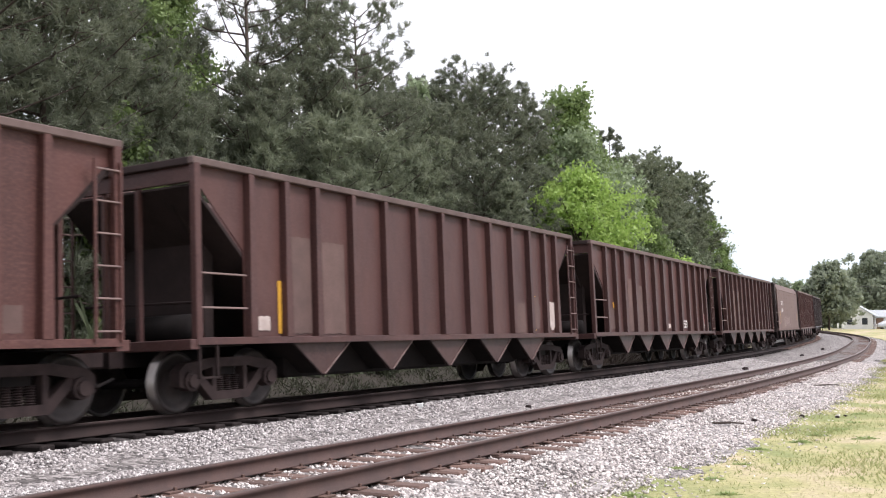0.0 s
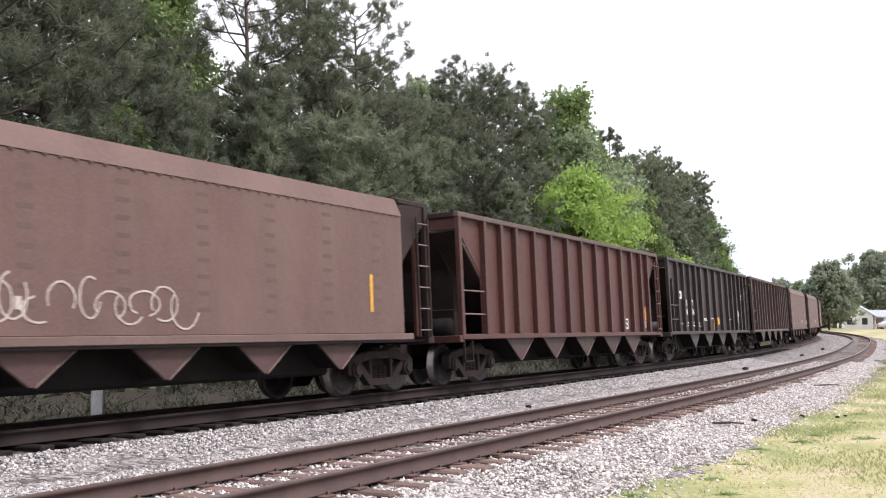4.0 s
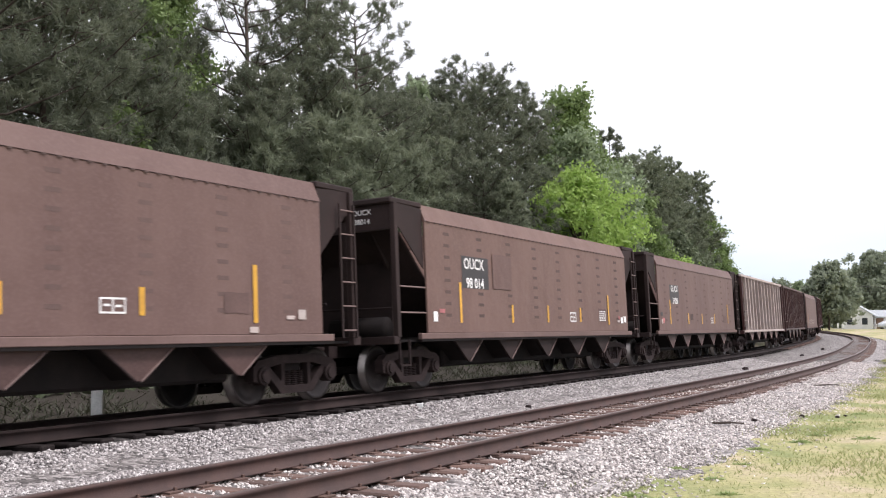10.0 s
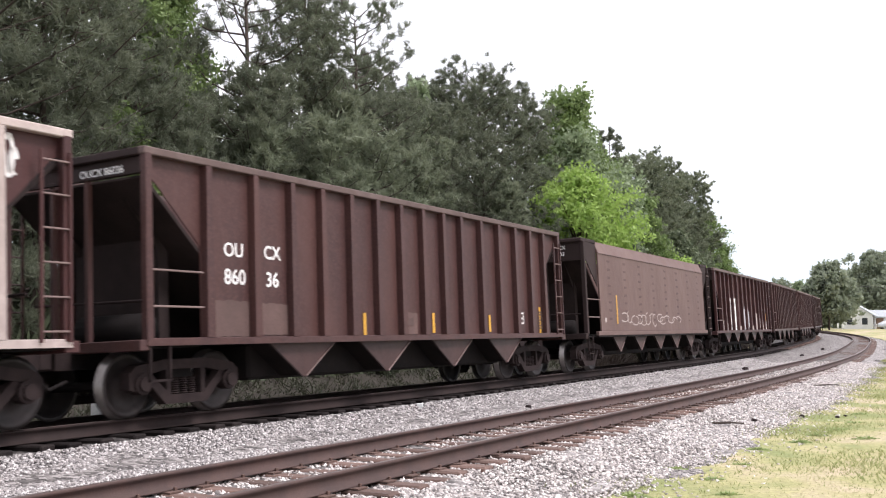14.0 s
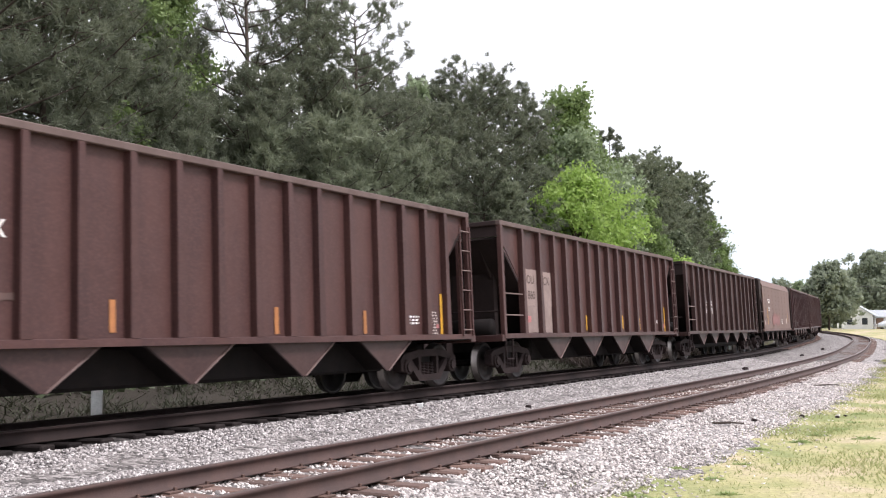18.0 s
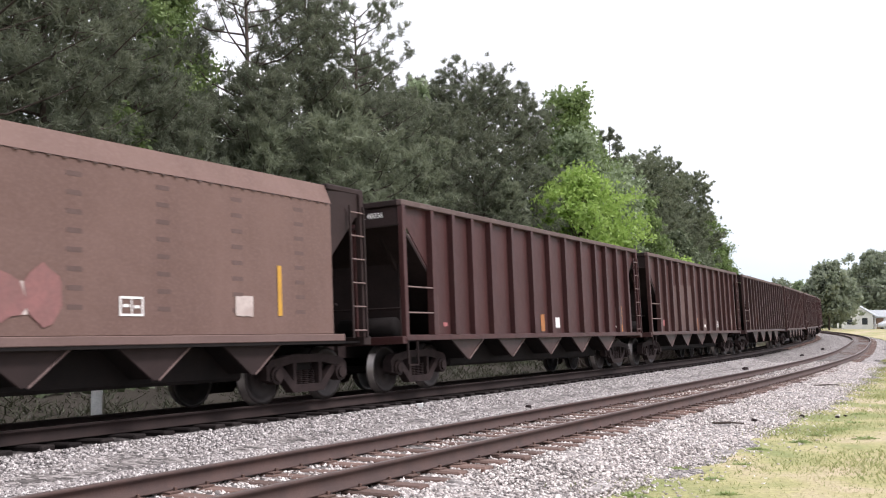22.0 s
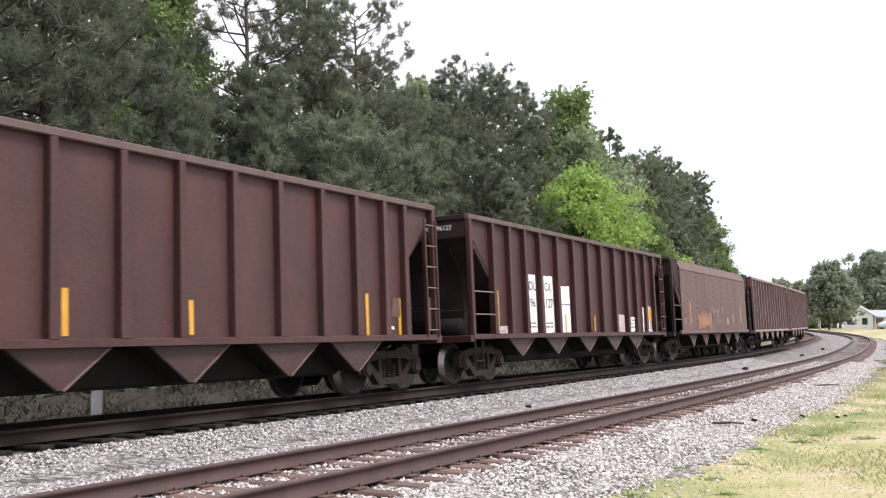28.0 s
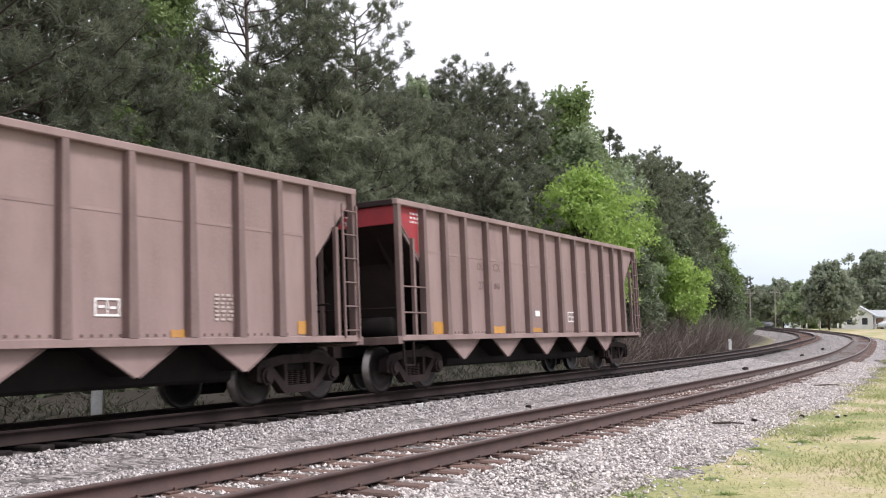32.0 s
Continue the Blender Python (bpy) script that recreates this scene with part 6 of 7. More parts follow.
# ---- trees and plants ----
def tube(points, radii, n=7):
    """A tapered round limb through points."""
    p, r = np.asarray(points, float), np.asarray(radii, float)
    t = np.gradient(p, axis=0)
    t /= np.linalg.norm(t, axis=1)[:, None] + 1e-9
    ref = np.where(np.abs(t[:, 2:3]) > 0.9, np.array([[1.0, 0, 0]]), np.array([[0, 0, 1.0]]))
    u = np.cross(t, ref)
    u /= np.linalg.norm(u, axis=1)[:, None] + 1e-9
    w = np.cross(t, u)
    a = np.arange(n) * 2 * np.pi / n
    v = p[:, None] + r[:, None, None] * (np.cos(a)[None, :, None] * u[:, None] + np.sin(a)[None, :, None] * w[:, None])
    i = np.arange(len(p) - 1)[:, None] * n + np.arange(n)
    j = np.arange(len(p) - 1)[:, None] * n + (np.arange(n) + 1) % n
    return v.reshape(-1, 3), np.stack([i, j, j + n, i + n], -1).reshape(-1, 4)


def merge(pieces):
    vs, fs, k = [], [], 0
    for v, f in pieces:
        vs.append(v), fs.append(f + k)
        k += len(v)
    return np.concatenate(vs), np.concatenate(fs)


def needles(starts, ways, reach, g, count, length, width):
    """Soft tufts: fine needles fanning out round the end of each twig."""
    n = len(starts)
    u = g.uniform(0.6, 1.08, (n, count, 1))
    c = starts[:, None] + ways[:, None] * reach[:, None, None] * u + g.normal(0, 0.25 * length, (n, count, 3))
    d = g.normal(size=(n, count, 3))
    d /= np.linalg.norm(d, axis=2)[:, :, None]
    d = d + ways[:, None] * 0.6 + np.array([0, 0, 0.25])
    d /= np.linalg.norm(d, axis=2)[:, :, None] + 1e-9
    side = np.cross(d, g.normal(size=(n, count, 3)))
    side /= np.linalg.norm(side, axis=2)[:, :, None] + 1e-9
    ln = length * g.uniform(0.5, 1.25, (n, count, 1))
    v = np.stack([c - side * width / 2, c + side * width / 2, c + d * ln], 2)
    return v.reshape(-1, 3), np.arange(n * count * 3).reshape(-1, 3)


def leaves(centres, g, count, spread, size):
    """Clumps of small pointed leaves."""
    n = len(centres)
    c = centres[:, None] + g.normal(size=(n, count, 3)) * spread
    a = g.normal(size=(n, count, 3)) + np.array([0, 0, 0.2])
    a /= np.linalg.norm(a, axis=2)[:, :, None]
    b = np.cross(a, g.normal(size=(n, count, 3)))
    b /= np.linalg.norm(b, axis=2)[:, :, None] + 1e-9
    s = size * g.uniform(0.6, 1.3, (n, count, 1))
    v = np.stack([c - a * s, c + b * s * 0.55, c + a * s, c - b * s * 0.55], 2)
    return v.reshape(-1, 3), np.arange(n * count * 4).reshape(-1, 4)


def land_height(x, y):
    s, o = track_coords([x], [y])
    return float(surface(s, o)[0] + rise(y)) if -50 < s[0] < 200 else float(rise(y)) - 0.35


def pine(name, x, y, height, radius, low, seed, material="pine", thin=False, label="", far=False):
    """A pine: a bent trunk, whorls of drooping boughs that turn up at their tips, and needle tufts packed along them."""
    g = np.random.default_rng(seed)
    z0, height = land_height(x, y) - 0.1, height * 0.97
    tree = tagged(new(name), label, "tree", group="trees beside the railway")
    tree.location = (x, y, z0)
    zz = np.linspace(0, height * 0.97, 9)
    bend = np.cumsum(g.normal(0, 0.06, (9, 2)), 0) * (0.4 + height / 20)
    bend[0] = 0
    spine = np.column_stack([bend, zz])
    v, f = tube(spine, np.linspace(0.014 * height, 0.025, 9), 8)
    child("trunk", fast_mesh("trunk", v, f, M["bark"]), tree)
    n = int(height * (4.8 if thin else 8.6)) if not far else int(height * 3.8)
    wood, tips, ways, reach, inner = [], [], [], [], []
    hs = low + (1 - low) * (np.arange(n) + g.uniform(0, 1, n)) / n
    lobe = g.uniform(0.75, 1.2, 24)
    for i, h in enumerate(hs):
        q = (h - low) / (1 - low)
        shape_r = 0.62 + 0.38 * math.sin(q * math.pi) if q < 0.5 else math.sqrt(max(0.0, 1 - ((q - 0.5) / 0.54) ** 2))
        a = i * 2.4 + g.uniform(-0.5, 0.5)
        ln = (1.1 if thin else 1.13) * radius * max(0.2, shape_r) * g.uniform(0.7, 1.12) * lobe[int((a % 6.283) / 6.283 * 6) + 6 * int(q * 3.99)]
        up = g.uniform(-0.2, 0.15) + 0.6 * q
        base = np.array([np.interp(h * height, zz, bend[:, 0]), np.interp(h * height, zz, bend[:, 1]), h * height])
        d = np.array([math.cos(a), math.sin(a), up])
        mid = base + d * ln * 0.5 + np.array([0, 0, -0.07 * ln])
        end = base + d * ln + np.array([0, 0, 0.10 * ln])
        wood.append(tube([base, mid, end], [0.009 * ln + 0.016, 0.006 * ln + 0.009, 0.006], 5))
        m = max(7, int(ln * (6.5 if thin else 4.0 if far else 10.0 if y < 33 else 8.4)))
        flat = d / np.linalg.norm(d)
        across = np.array([-flat[1], flat[0], 0.0])
        for k in range(m):
            u = g.uniform(0.35 if thin else 0.2, 1.0) ** 0.6
            p = base + (mid - base) * min(u * 2, 1) + (end - mid) * max(0, u * 2 - 1)
            p = p + across * g.normal(0, 0.17 * ln * u) + np.array([0, 0, abs(g.normal(0, 0.05 * ln))])
            e = flat * 0.5 + g.normal(0, 0.5, 3) * [1, 1, 0.5] + np.array([0, 0, 0.35])
            e /= np.linalg.norm(e)
            tl = g.uniform(0.12, 0.32) * (0.6 + 0.18 * radius)
            if not far and y < 45 and k % 2 == 0:
                wood.append(tube([p, p + e * tl], [0.012, 0.006], 3))
            tips.append(p), ways.append(e), reach.append(tl)
        if not thin:
            inner += [base + d * ln * w for w in g.uniform(0.1, 0.7, 5)]
    v, f = merge(wood)
    child("branchwork", fast_mesh("branchwork", v, f, M["bark"]), tree)
    dense = 38 if not far else 14
    v, f = needles(np.array(tips), np.array(ways), np.array(reach), g, dense, 0.20 if not far else 0.34, (0.010 if not far else 0.05) + 0.00055 * y)
    if inner:
        # old needles close to the trunk
        c = np.array(inner) + g.normal(0, 0.15, (len(inner), 3))
        w = g.normal(size=c.shape)
        w /= np.linalg.norm(w, axis=1)[:, None]
        v2, f2 = needles(c, w, np.full(len(c), 0.3), g, 9, 0.34, 0.075)
        v, f = np.concatenate([v, v2]), np.concatenate([f, f2 + len(v)])
    child("crown", fast_mesh("crown", v, f, M[material]), tree)
    return tree


def broadleaf(name, x, y, height, radius, low, seed, material="leaf", label="", clumps=1.0, leaf=0.13, category="tree", group="trees beside the railway"):
    g = np.random.default_rng(seed)
    z0 = land_height(x, y) - 0.1
    tree = tagged(new(name), label, category, group=group)
    tree.location = (x, y, z0)
    th = height * max(low + 0.35, 0.45)
    spine = np.array([[0, 0, 0], [0.1, 0.05, th * 0.4], [0.0, 0.15, th * 0.75], [0.15, 0.1, height * 0.85]])
    v, f = tube(spine, [0.014 * height + 0.03, 0.011 * height + 0.02, 0.008 * height + 0.015, 0.02], 8)
    child("trunk", fast_mesh("trunk", v, f, M["bark"]), tree)
    # lobes of the crown, each carried by a limb
    ch = height * (1 - low)
    lobes, wood = [], []
    nl = int(16 + 4.5 * radius * ch / 8)
    for i in range(nl):
        q = (i + g.uniform(0, 1)) / nl
        rr = radius * (0.35 + 0.65 * math.sin(math.pi * min(0.95, 0.18 + 0.78 * q))) * g.uniform(0.12, 0.92)
        if q > 0.85:
            rr *= 0.45
        a = i * 2.4 + g.uniform(-0.6, 0.6)
        c = np.array([math.cos(a) * rr, math.sin(a) * rr, height * low + ch * (0.06 + 0.86 * q)])
        lobes.append((c, radius * g.uniform(0.2, 0.4) * (0.75 if q > 0.85 else 1)))
        b = np.array([np.interp(c[2] * 0.72, spine[:, 2], spine[:, k]) for k in range(3)])
        wood.append(tube([b, (b + c) / 2 + [0, 0, 0.12], c], [0.05, 0.03, 0.012], 5))
        for _ in range(3):
            e = c + g.normal(0, 0.35 * lobes[-1][1] + 0.1, 3)
            wood.append(tube([c, e], [0.012, 0.005], 3))
    v, f = merge(wood)
    child("branchwork", fast_mesh("branchwork", v, f, M["bark"]), tree)
    pts = []
    for c, r in lobes:
        k = int((26 + 34 * r) * clumps * max(0.6, r))
        d = g.normal(size=(k, 3))
        d /= np.linalg.norm(d, axis=1)[:, None]
        pts.append(c + d * r * g.uniform(0.45, 1.2, (k, 1)) * np.array([1.1, 1.1, 0.75]))
    v, f = leaves(np.concatenate(pts), g, 17, 0.15 + 0.02 * radius, leaf)
    child("crown", fast_mesh("crown", v, f, M[material]), tree)
    return tree


WORDS = {
    "pine": "tall dark green pine with long needle tufts", "pine_thin": "tall sparse pine with sky showing through its limbs", "young": "lighter grey-green pine at the wood's edge",
    "leaf": "leafy green broadleaf tree among the pines", "leaf_grey": "grey-green broadleaf tree with pale leaf undersides", "bright": "rounded bright yellow-green spring tree",
    "leaf_dark": "broad dark green tree with a round crown", "bush": "bright green bush above the brown bank",
}
STAND = [
    ("pine", -9.2, 23.0, 11.6, 2.7, 0.1, 1), ("pine", -10.4, 20.0, 11.5, 2.6, 0.1, 2), ("leaf", -8.7, 31.5, 12.2, 1.9, 0.3, 3), ("pine_thin", -6.3, 33.0, 13.9, 2.3, 0.2, 4),
    ("pine", -4.9, 36.0, 13.4, 1.7, 0.12, 5), ("pine", -8.7, 38.0, 8.8, 1.9, 0.1, 6), ("pine_thin", -3.4, 40.0, 13.6, 2.5, 0.3, 7), ("leaf_grey", -1.2, 47.0, 12.5, 1.2, 0.3, 8),
    ("pine", -2.2, 43.0, 10.5, 2.3, 0.1, 9), ("pine", 2.0, 51.0, 13.3, 3.1, 0.1, 10), ("pine", -0.7, 52.0, 12.6, 2.3, 0.1, 11), ("young", -2.2, 33.0, 7.8, 1.5, 0.0, 12),
    ("young", -3.8, 31.0, 7.6, 1.3, 0.0, 13), ("pine", 1.6, 43.0, 8.0, 1.8, 0.0, 14), ("young", 2.8, 42.5, 7.5, 0.8, 0.0, 15), ("pine", 4.0, 56.0, 13.6, 2.3, 0.1, 16),
    ("leaf", 7.5, 60.0, 15.5, 3.3, 0.15, 74), ("leaf_grey", 7.6, 57.5, 12.6, 3.0, 0.2, 18), ("leaf_grey", 10.8, 63.0, 11.6, 2.4, 0.1, 70), ("bright", 7.1, 53.0, 9.8, 3.2, 0.3, 19), ("leaf", 8.2, 60.5, 13.4, 2.4, 0.15, 71), ("pine_thin", 11.6, 70.0, 14.3, 1.4, 0.4, 20),
    ("leaf_grey", 12.7, 72.0, 13.4, 1.8, 0.2, 21), ("young", 17.6, 84.0, 14.4, 2.7, 0.15, 22), ("leaf", 13.0, 66.0, 10.3, 1.8, 0.1, 23), ("young", 23.4, 98.0, 15.0, 2.5, 0.15, 24),
    ("leaf", 30.3, 116.0, 14.2, 2.4, 0.1, 25), ("leaf_dark", 18.4, 80.0, 8.9, 2.6, 0.0, 26), ("leaf", 33.2, 122.0, 11.1, 2.2, 0.0, 27), ("leaf", 36.1, 128.0, 8.2, 1.7, 0.0, 28),
    ("bush", 15.2, 66.0, 6.2, 2.2, 0.35, 29), ("leaf_dark", 26.8, 100.0, 6.3, 2.5, 0.0, 30), ("young", -5.4, 30.0, 7.1, 1.1, 0.0, 31), ("leaf", -7.3, 29.0, 7.3, 0.9, 0.0, 32),
    ("leaf", -7.9, 25.0, 7.2, 1.2, 0.0, 33), ("pine", -10.6, 36.0, 13.0, 2.1, 0.1, 34), ("pine", -3.7, 47.0, 12.4, 2.1, 0.1, 35), ("young", -0.9, 40.0, 8.4, 1.4, 0.0, 36),
    ("young", -3.5, 36.0, 9.4, 1.5, 0.05, 37), ("pine", -12.6, 27.0, 13.5, 2.8, 0.05, 41), ("pine", -11.0, 31.5, 13.5, 2.6, 0.05, 42), ("pine", -13.5, 23.0, 12.5, 2.8, 0.05, 43),
    ("pine", -7.6, 27.2, 6.9, 1.6, 0.03, 44), ("leaf", -9.2, 29.0, 8.0, 1.5, 0.08, 45), ("pine", -8.0, 26.6, 8.6, 1.7, 0.05, 72), ("pine", -5.6, 31.5, 9.0, 1.9, 0.1, 73), ("pine", -6.2, 40.0, 7.8, 2.0, 0.08, 46), ("pine", 0.4, 47.5, 11.0, 2.0, 0.08, 47), ("young", 14.8, 76.0, 13.4, 2.2, 0.1, 48),
    ("young", 20.3, 92.0, 13.5, 2.4, 0.1, 49), ("leaf", 27.0, 108.0, 13.2, 2.4, 0.1, 65), ("pine", -6.9, 26.5, 6.3, 1.4, 0.05, 38), ("leaf_dark", 3.5, 47.0, 6.0, 1.6, 0.0, 39), ("leaf_dark", 10.5, 58.0, 6.5, 1.8, 0.0, 40),
]
FAR_STAND = [
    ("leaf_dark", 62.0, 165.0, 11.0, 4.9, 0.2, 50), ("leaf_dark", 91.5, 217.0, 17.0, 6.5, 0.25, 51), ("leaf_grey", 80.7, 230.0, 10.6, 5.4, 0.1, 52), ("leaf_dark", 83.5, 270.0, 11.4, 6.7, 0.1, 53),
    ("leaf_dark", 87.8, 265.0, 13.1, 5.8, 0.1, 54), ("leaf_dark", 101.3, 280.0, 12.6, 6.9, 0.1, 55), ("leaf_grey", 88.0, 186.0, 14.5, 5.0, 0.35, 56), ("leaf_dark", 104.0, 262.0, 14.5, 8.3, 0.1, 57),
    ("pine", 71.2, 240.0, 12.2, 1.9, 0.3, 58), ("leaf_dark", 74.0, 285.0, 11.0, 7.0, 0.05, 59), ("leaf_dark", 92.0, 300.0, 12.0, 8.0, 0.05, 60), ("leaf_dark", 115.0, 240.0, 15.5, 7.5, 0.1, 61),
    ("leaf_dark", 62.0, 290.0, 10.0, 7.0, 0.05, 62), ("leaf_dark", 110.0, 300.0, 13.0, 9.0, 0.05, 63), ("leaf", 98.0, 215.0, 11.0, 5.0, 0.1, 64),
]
KINDS = {"leaf": "leaf", "leaf_grey": "leaf_grey", "bright": "leaf_bright", "leaf_dark": "leaf_dark", "bush": "leaf_bright"}


def plant(kind, x, y, height, radius, low, seed, far=False):
    if kind in ("pine", "pine_thin", "young"):
        return pine("pine_tree", x, y, height, radius, low, seed, "pine_young" if kind == "young" else "pine", kind == "pine_thin", WORDS[kind], far)
    name, cat = ("bush", "bush") if kind == "bush" else ("broadleaf_tree", "tree")
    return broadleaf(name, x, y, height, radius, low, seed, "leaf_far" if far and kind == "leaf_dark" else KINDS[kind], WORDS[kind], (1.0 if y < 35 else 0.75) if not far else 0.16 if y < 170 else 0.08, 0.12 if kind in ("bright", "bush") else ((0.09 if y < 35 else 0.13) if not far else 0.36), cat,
                     "trees beside the railway" if not far else "trees round the houses")


STANDING = [(row, plant(*row)) for row in STAND]
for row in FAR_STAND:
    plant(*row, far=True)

# the depth of the wood behind the first trees
_g = np.random.default_rng(77)
for i in range(46):
    s, o = float(-22 + 165 * (i + _g.uniform(0, 1)) / 46), float(-_g.uniform(13, 26))
    x, y, _ = beside(s, o)
    hgt = float(_g.uniform(6.5, 9.0))
    if _g.random() < 0.6:
        pine("pine_tree", float(x), float(y), hgt, float(_g.uniform(2.0, 2.8)), 0.05, 200 + i, "pine", False, "dark green pine deep in the wood", True)
    else:
        broadleaf("broadleaf_tree", float(x), float(y), hgt * 0.9, float(_g.uniform(2.0, 2.8)), 0.02, 200 + i, "leaf_dark" if _g.random() < 0.6 else "leaf", "leafy tree deep in the wood", 0.18, 0.3)


def low_growth(name, label, category, s0, s1, o0, o1, n, tall, material, seed, blade=0.03, lean=0.5):
    """Blades or twigs in one tangle."""
    g = np.random.default_rng(seed)
    s, o = g.uniform(s0, s1, n), g.uniform(o0, o1, n)
    x, y, z = beside(s, o, surface(s, o))
    c = np.stack([x, y, z - 0.03], 1)
    d = g.normal(size=(n, 3)) * lean
    d[:, 2] = g.uniform(0.5, 1.0, n)
    ln = (tall * g.uniform(0.3, 1.0, n) * (0.6 + 0.5 * np.sin(s * 1.7) * np.sin(o * 2.3 + s)))[:, None]
    side = g.normal(size=(n, 3)) * [1, 1, 0.1]
    side /= np.linalg.norm(side, axis=1)[:, None]
    m = c + d * ln * 0.55
    e = c + d * ln + g.normal(size=(n, 3)) * ln * 0.25
    v = np.stack([c - side * blade, c + side * blade, m + side * blade * 0.8, e, m - side * blade * 0.8], 1).reshape(-1, 3)
    k = 5 * np.arange(n)[:, None]
    f = np.concatenate([k + [0, 1, 2], k + [0, 2, 4], k + [4, 2, 3]], 0)
    tagged(new(name, fast_mesh(name, v, f, M[material])), label, category, kind="stuff")


low_growth("brush", "tangled brown twigs and dead brush on the bank", "brush", 30, 73, -9, -3.3, 30000, 3.1, "brush", 5, 0.022, 0.45)
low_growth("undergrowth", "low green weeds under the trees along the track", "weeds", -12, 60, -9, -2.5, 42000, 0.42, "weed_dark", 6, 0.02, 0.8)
low_growth("shrubs", "dark leafy shrubs at the foot of the wood", "shrubs", -12, 130, -14, -6, 30000, 3.0, "leaf_dark", 8, 0.09, 0.5)


def make_grass():
    g = np.random.default_rng(21)
    n = 130000
    s, o = -8 + 75 * g.random(n) ** 1.7, 7.0 + 9 * g.random(n) ** 1.2
    edge = 8.0 - np.clip((s - 12) / 30, 0, 1) * 0.9 + 0.35 * np.sin(s * 0.55) + 0.25 * np.sin(s * 1.7 + 1)
    patchy = np.sin(s * 1.3 + 2 * np.sin(o * 1.1)) + np.sin(o * 2.1 - s * 0.6)
    keep = (o > edge + g.normal(0, 0.25, n)) & (patchy + g.normal(0, 0.7, n) > -0.9)
    s, o, patchy = s[keep], o[keep], patchy[keep]
    n = len(s)
    x, y, z = beside(s, o, surface(s, o))
    c = np.stack([x, y, z - 0.01], 1)
    d = g.normal(size=(n, 3)) * 0.8
    d[:, 2] = 1
    ln = (g.uniform(0.02, 0.065, n) * (1 + 0.6 * (patchy > 1.0)))[:, None]
    side = g.normal(size=(n, 3)) * [1, 1, 0]
    side /= np.linalg.norm(side, axis=1)[:, None]
    wd = (0.004 + 0.0004 * np.hypot(x, y))[:, None]
    v = np.stack([c - side * wd, c + side * wd, c + d * ln], 1).reshape(-1, 3)
    f = np.arange(3 * n).reshape(-1, 3)
    tagged(new("grass", fast_mesh("grass", v, f, M["grass"])), "short dry yellow-green grass beside the ballast", "grass", kind="stuff")


make_grass()


def weed(x, y, size, seed, label):
    """A low clump of leafy weeds."""
    g = np.random.default_rng(seed)
    n = 200
    c = g.normal(0, 1, (n, 3)) * [size * 0.6, size * 0.45, 0]
    d = c / (size + 0.01) * 1.2 + g.normal(0, 0.3, (n, 3))
    d[:, 2] = g.uniform(0.4, 1, n)
    side = np.cross(d, g.normal(size=(n, 3)))
    side /= np.linalg.norm(side, axis=1)[:, None]
    ln = size * g.uniform(0.12, 0.5, (n, 1)) * np.exp(-(c[:, :1] ** 2 + c[:, 1:2] ** 2) / size ** 2)
    w = 0.008 + 0.014 * g.random((n, 1))
    v = np.stack([c * 0.6 + d * ln * 0.5 + side * w, c + d * ln, c * 0.6 + d * ln * 0.5 - side * w], 1).reshape(-1, 3)
    k = 1 + 3 * np.arange(n)[:, None]
    f = np.concatenate([np.zeros_like(k), k, k + 1, k + 2], 1)
    ob = new("weed_clump", fast_mesh("weed_clump", np.concatenate([[[0, 0, 0]], v]), f, M["weed"]))
    ob.location = (x, y, land_height(x, y) - 0.01)
    tagged(ob, label, "weed", group="weeds at the ballast's edge")


for i, (x, y, q) in enumerate(((2.35, 10.75, 0.2), (3.05, 11.1, 0.17), (2.0, 11.0, 0.16), (2.9, 13.0, 0.14), (3.2, 12.3, 0.15), (6.2, 17.2, 0.2), (6.9, 18.0, 0.22), (7.7, 19.3, 0.2),
                               (4.6, 15.2, 0.16), (5.6, 16.2, 0.18), (6.8, 16.6, 0.2), (3.9, 13.6, 0.14), (1.7, 10.6, 0.18), (8.6, 21.3, 0.2))):
    weed(x, y, q, 300 + i, "fresh green weed clump growing in the gravel")

# ---- markers, clutter and the far side of the bend ----
def marker_post(x, y, h, w, label):
    z = land_height(x, y)
    post = tagged(new("marker_post"), label, "marker post", group="white markers by the track")
    post.location = (x, y, z)
    child("post", bm_mesh("post", box(bmesh.new(), -0.04, 0.04, -0.04, 0.04, -0.1, h, 0.008), M["pole_wood"]), post)
    child("board", bm_mesh("board", box(bmesh.new(), -w / 2, w / 2, -0.065, -0.042, h * 0.25, h + 0.02, 0.006), M["marker"]), post)


_x, _y, _ = beside(0.4, -2.25)
marker_post(float(_x), float(_y), 0.62, 0.2, "short weathered white marker board beside the main track")
_x, _y, _ = beside(55.0, -2.3)
marker_post(float(_x), float(_y), 0.85, 0.2, "white marker post at the foot of the brown bank")
_x, _y, _ = beside(4.9, 1.55)
_m = tagged(new("rail_marker", bm_mesh("rail_marker", box(bmesh.new(), -0.06, 0.06, -0.05, 0.05, 0, 0.12, 0.01), M["marker"])), "small white block at the ends of the ties", "marker")
_m.location = (float(_x), float(_y), -0.24)


def stick(s, o, length, turn, label):
    x, y, z = beside(s, o, surface(s, o))
    bm = rod(bmesh.new(), (-length / 2, 0, 0.0), (length * 0.1, 0.02, 0.015), 0.022, 7)
    rod(bm, (length * 0.1, 0.02, 0.015), (length / 2, -0.01, 0.0), 0.016, 7)
    ob = tagged(new("stick", bm_mesh("stick", bm, M["bark"])), label, "stick", group="dead sticks on the gravel")
    ob.matrix_basis = pose(float(x), float(y), float(z) + 0.045, 0, 0, turn)


stick(6.0, 7.15, 0.55, -8, "dark dead stick lying on the ballast")
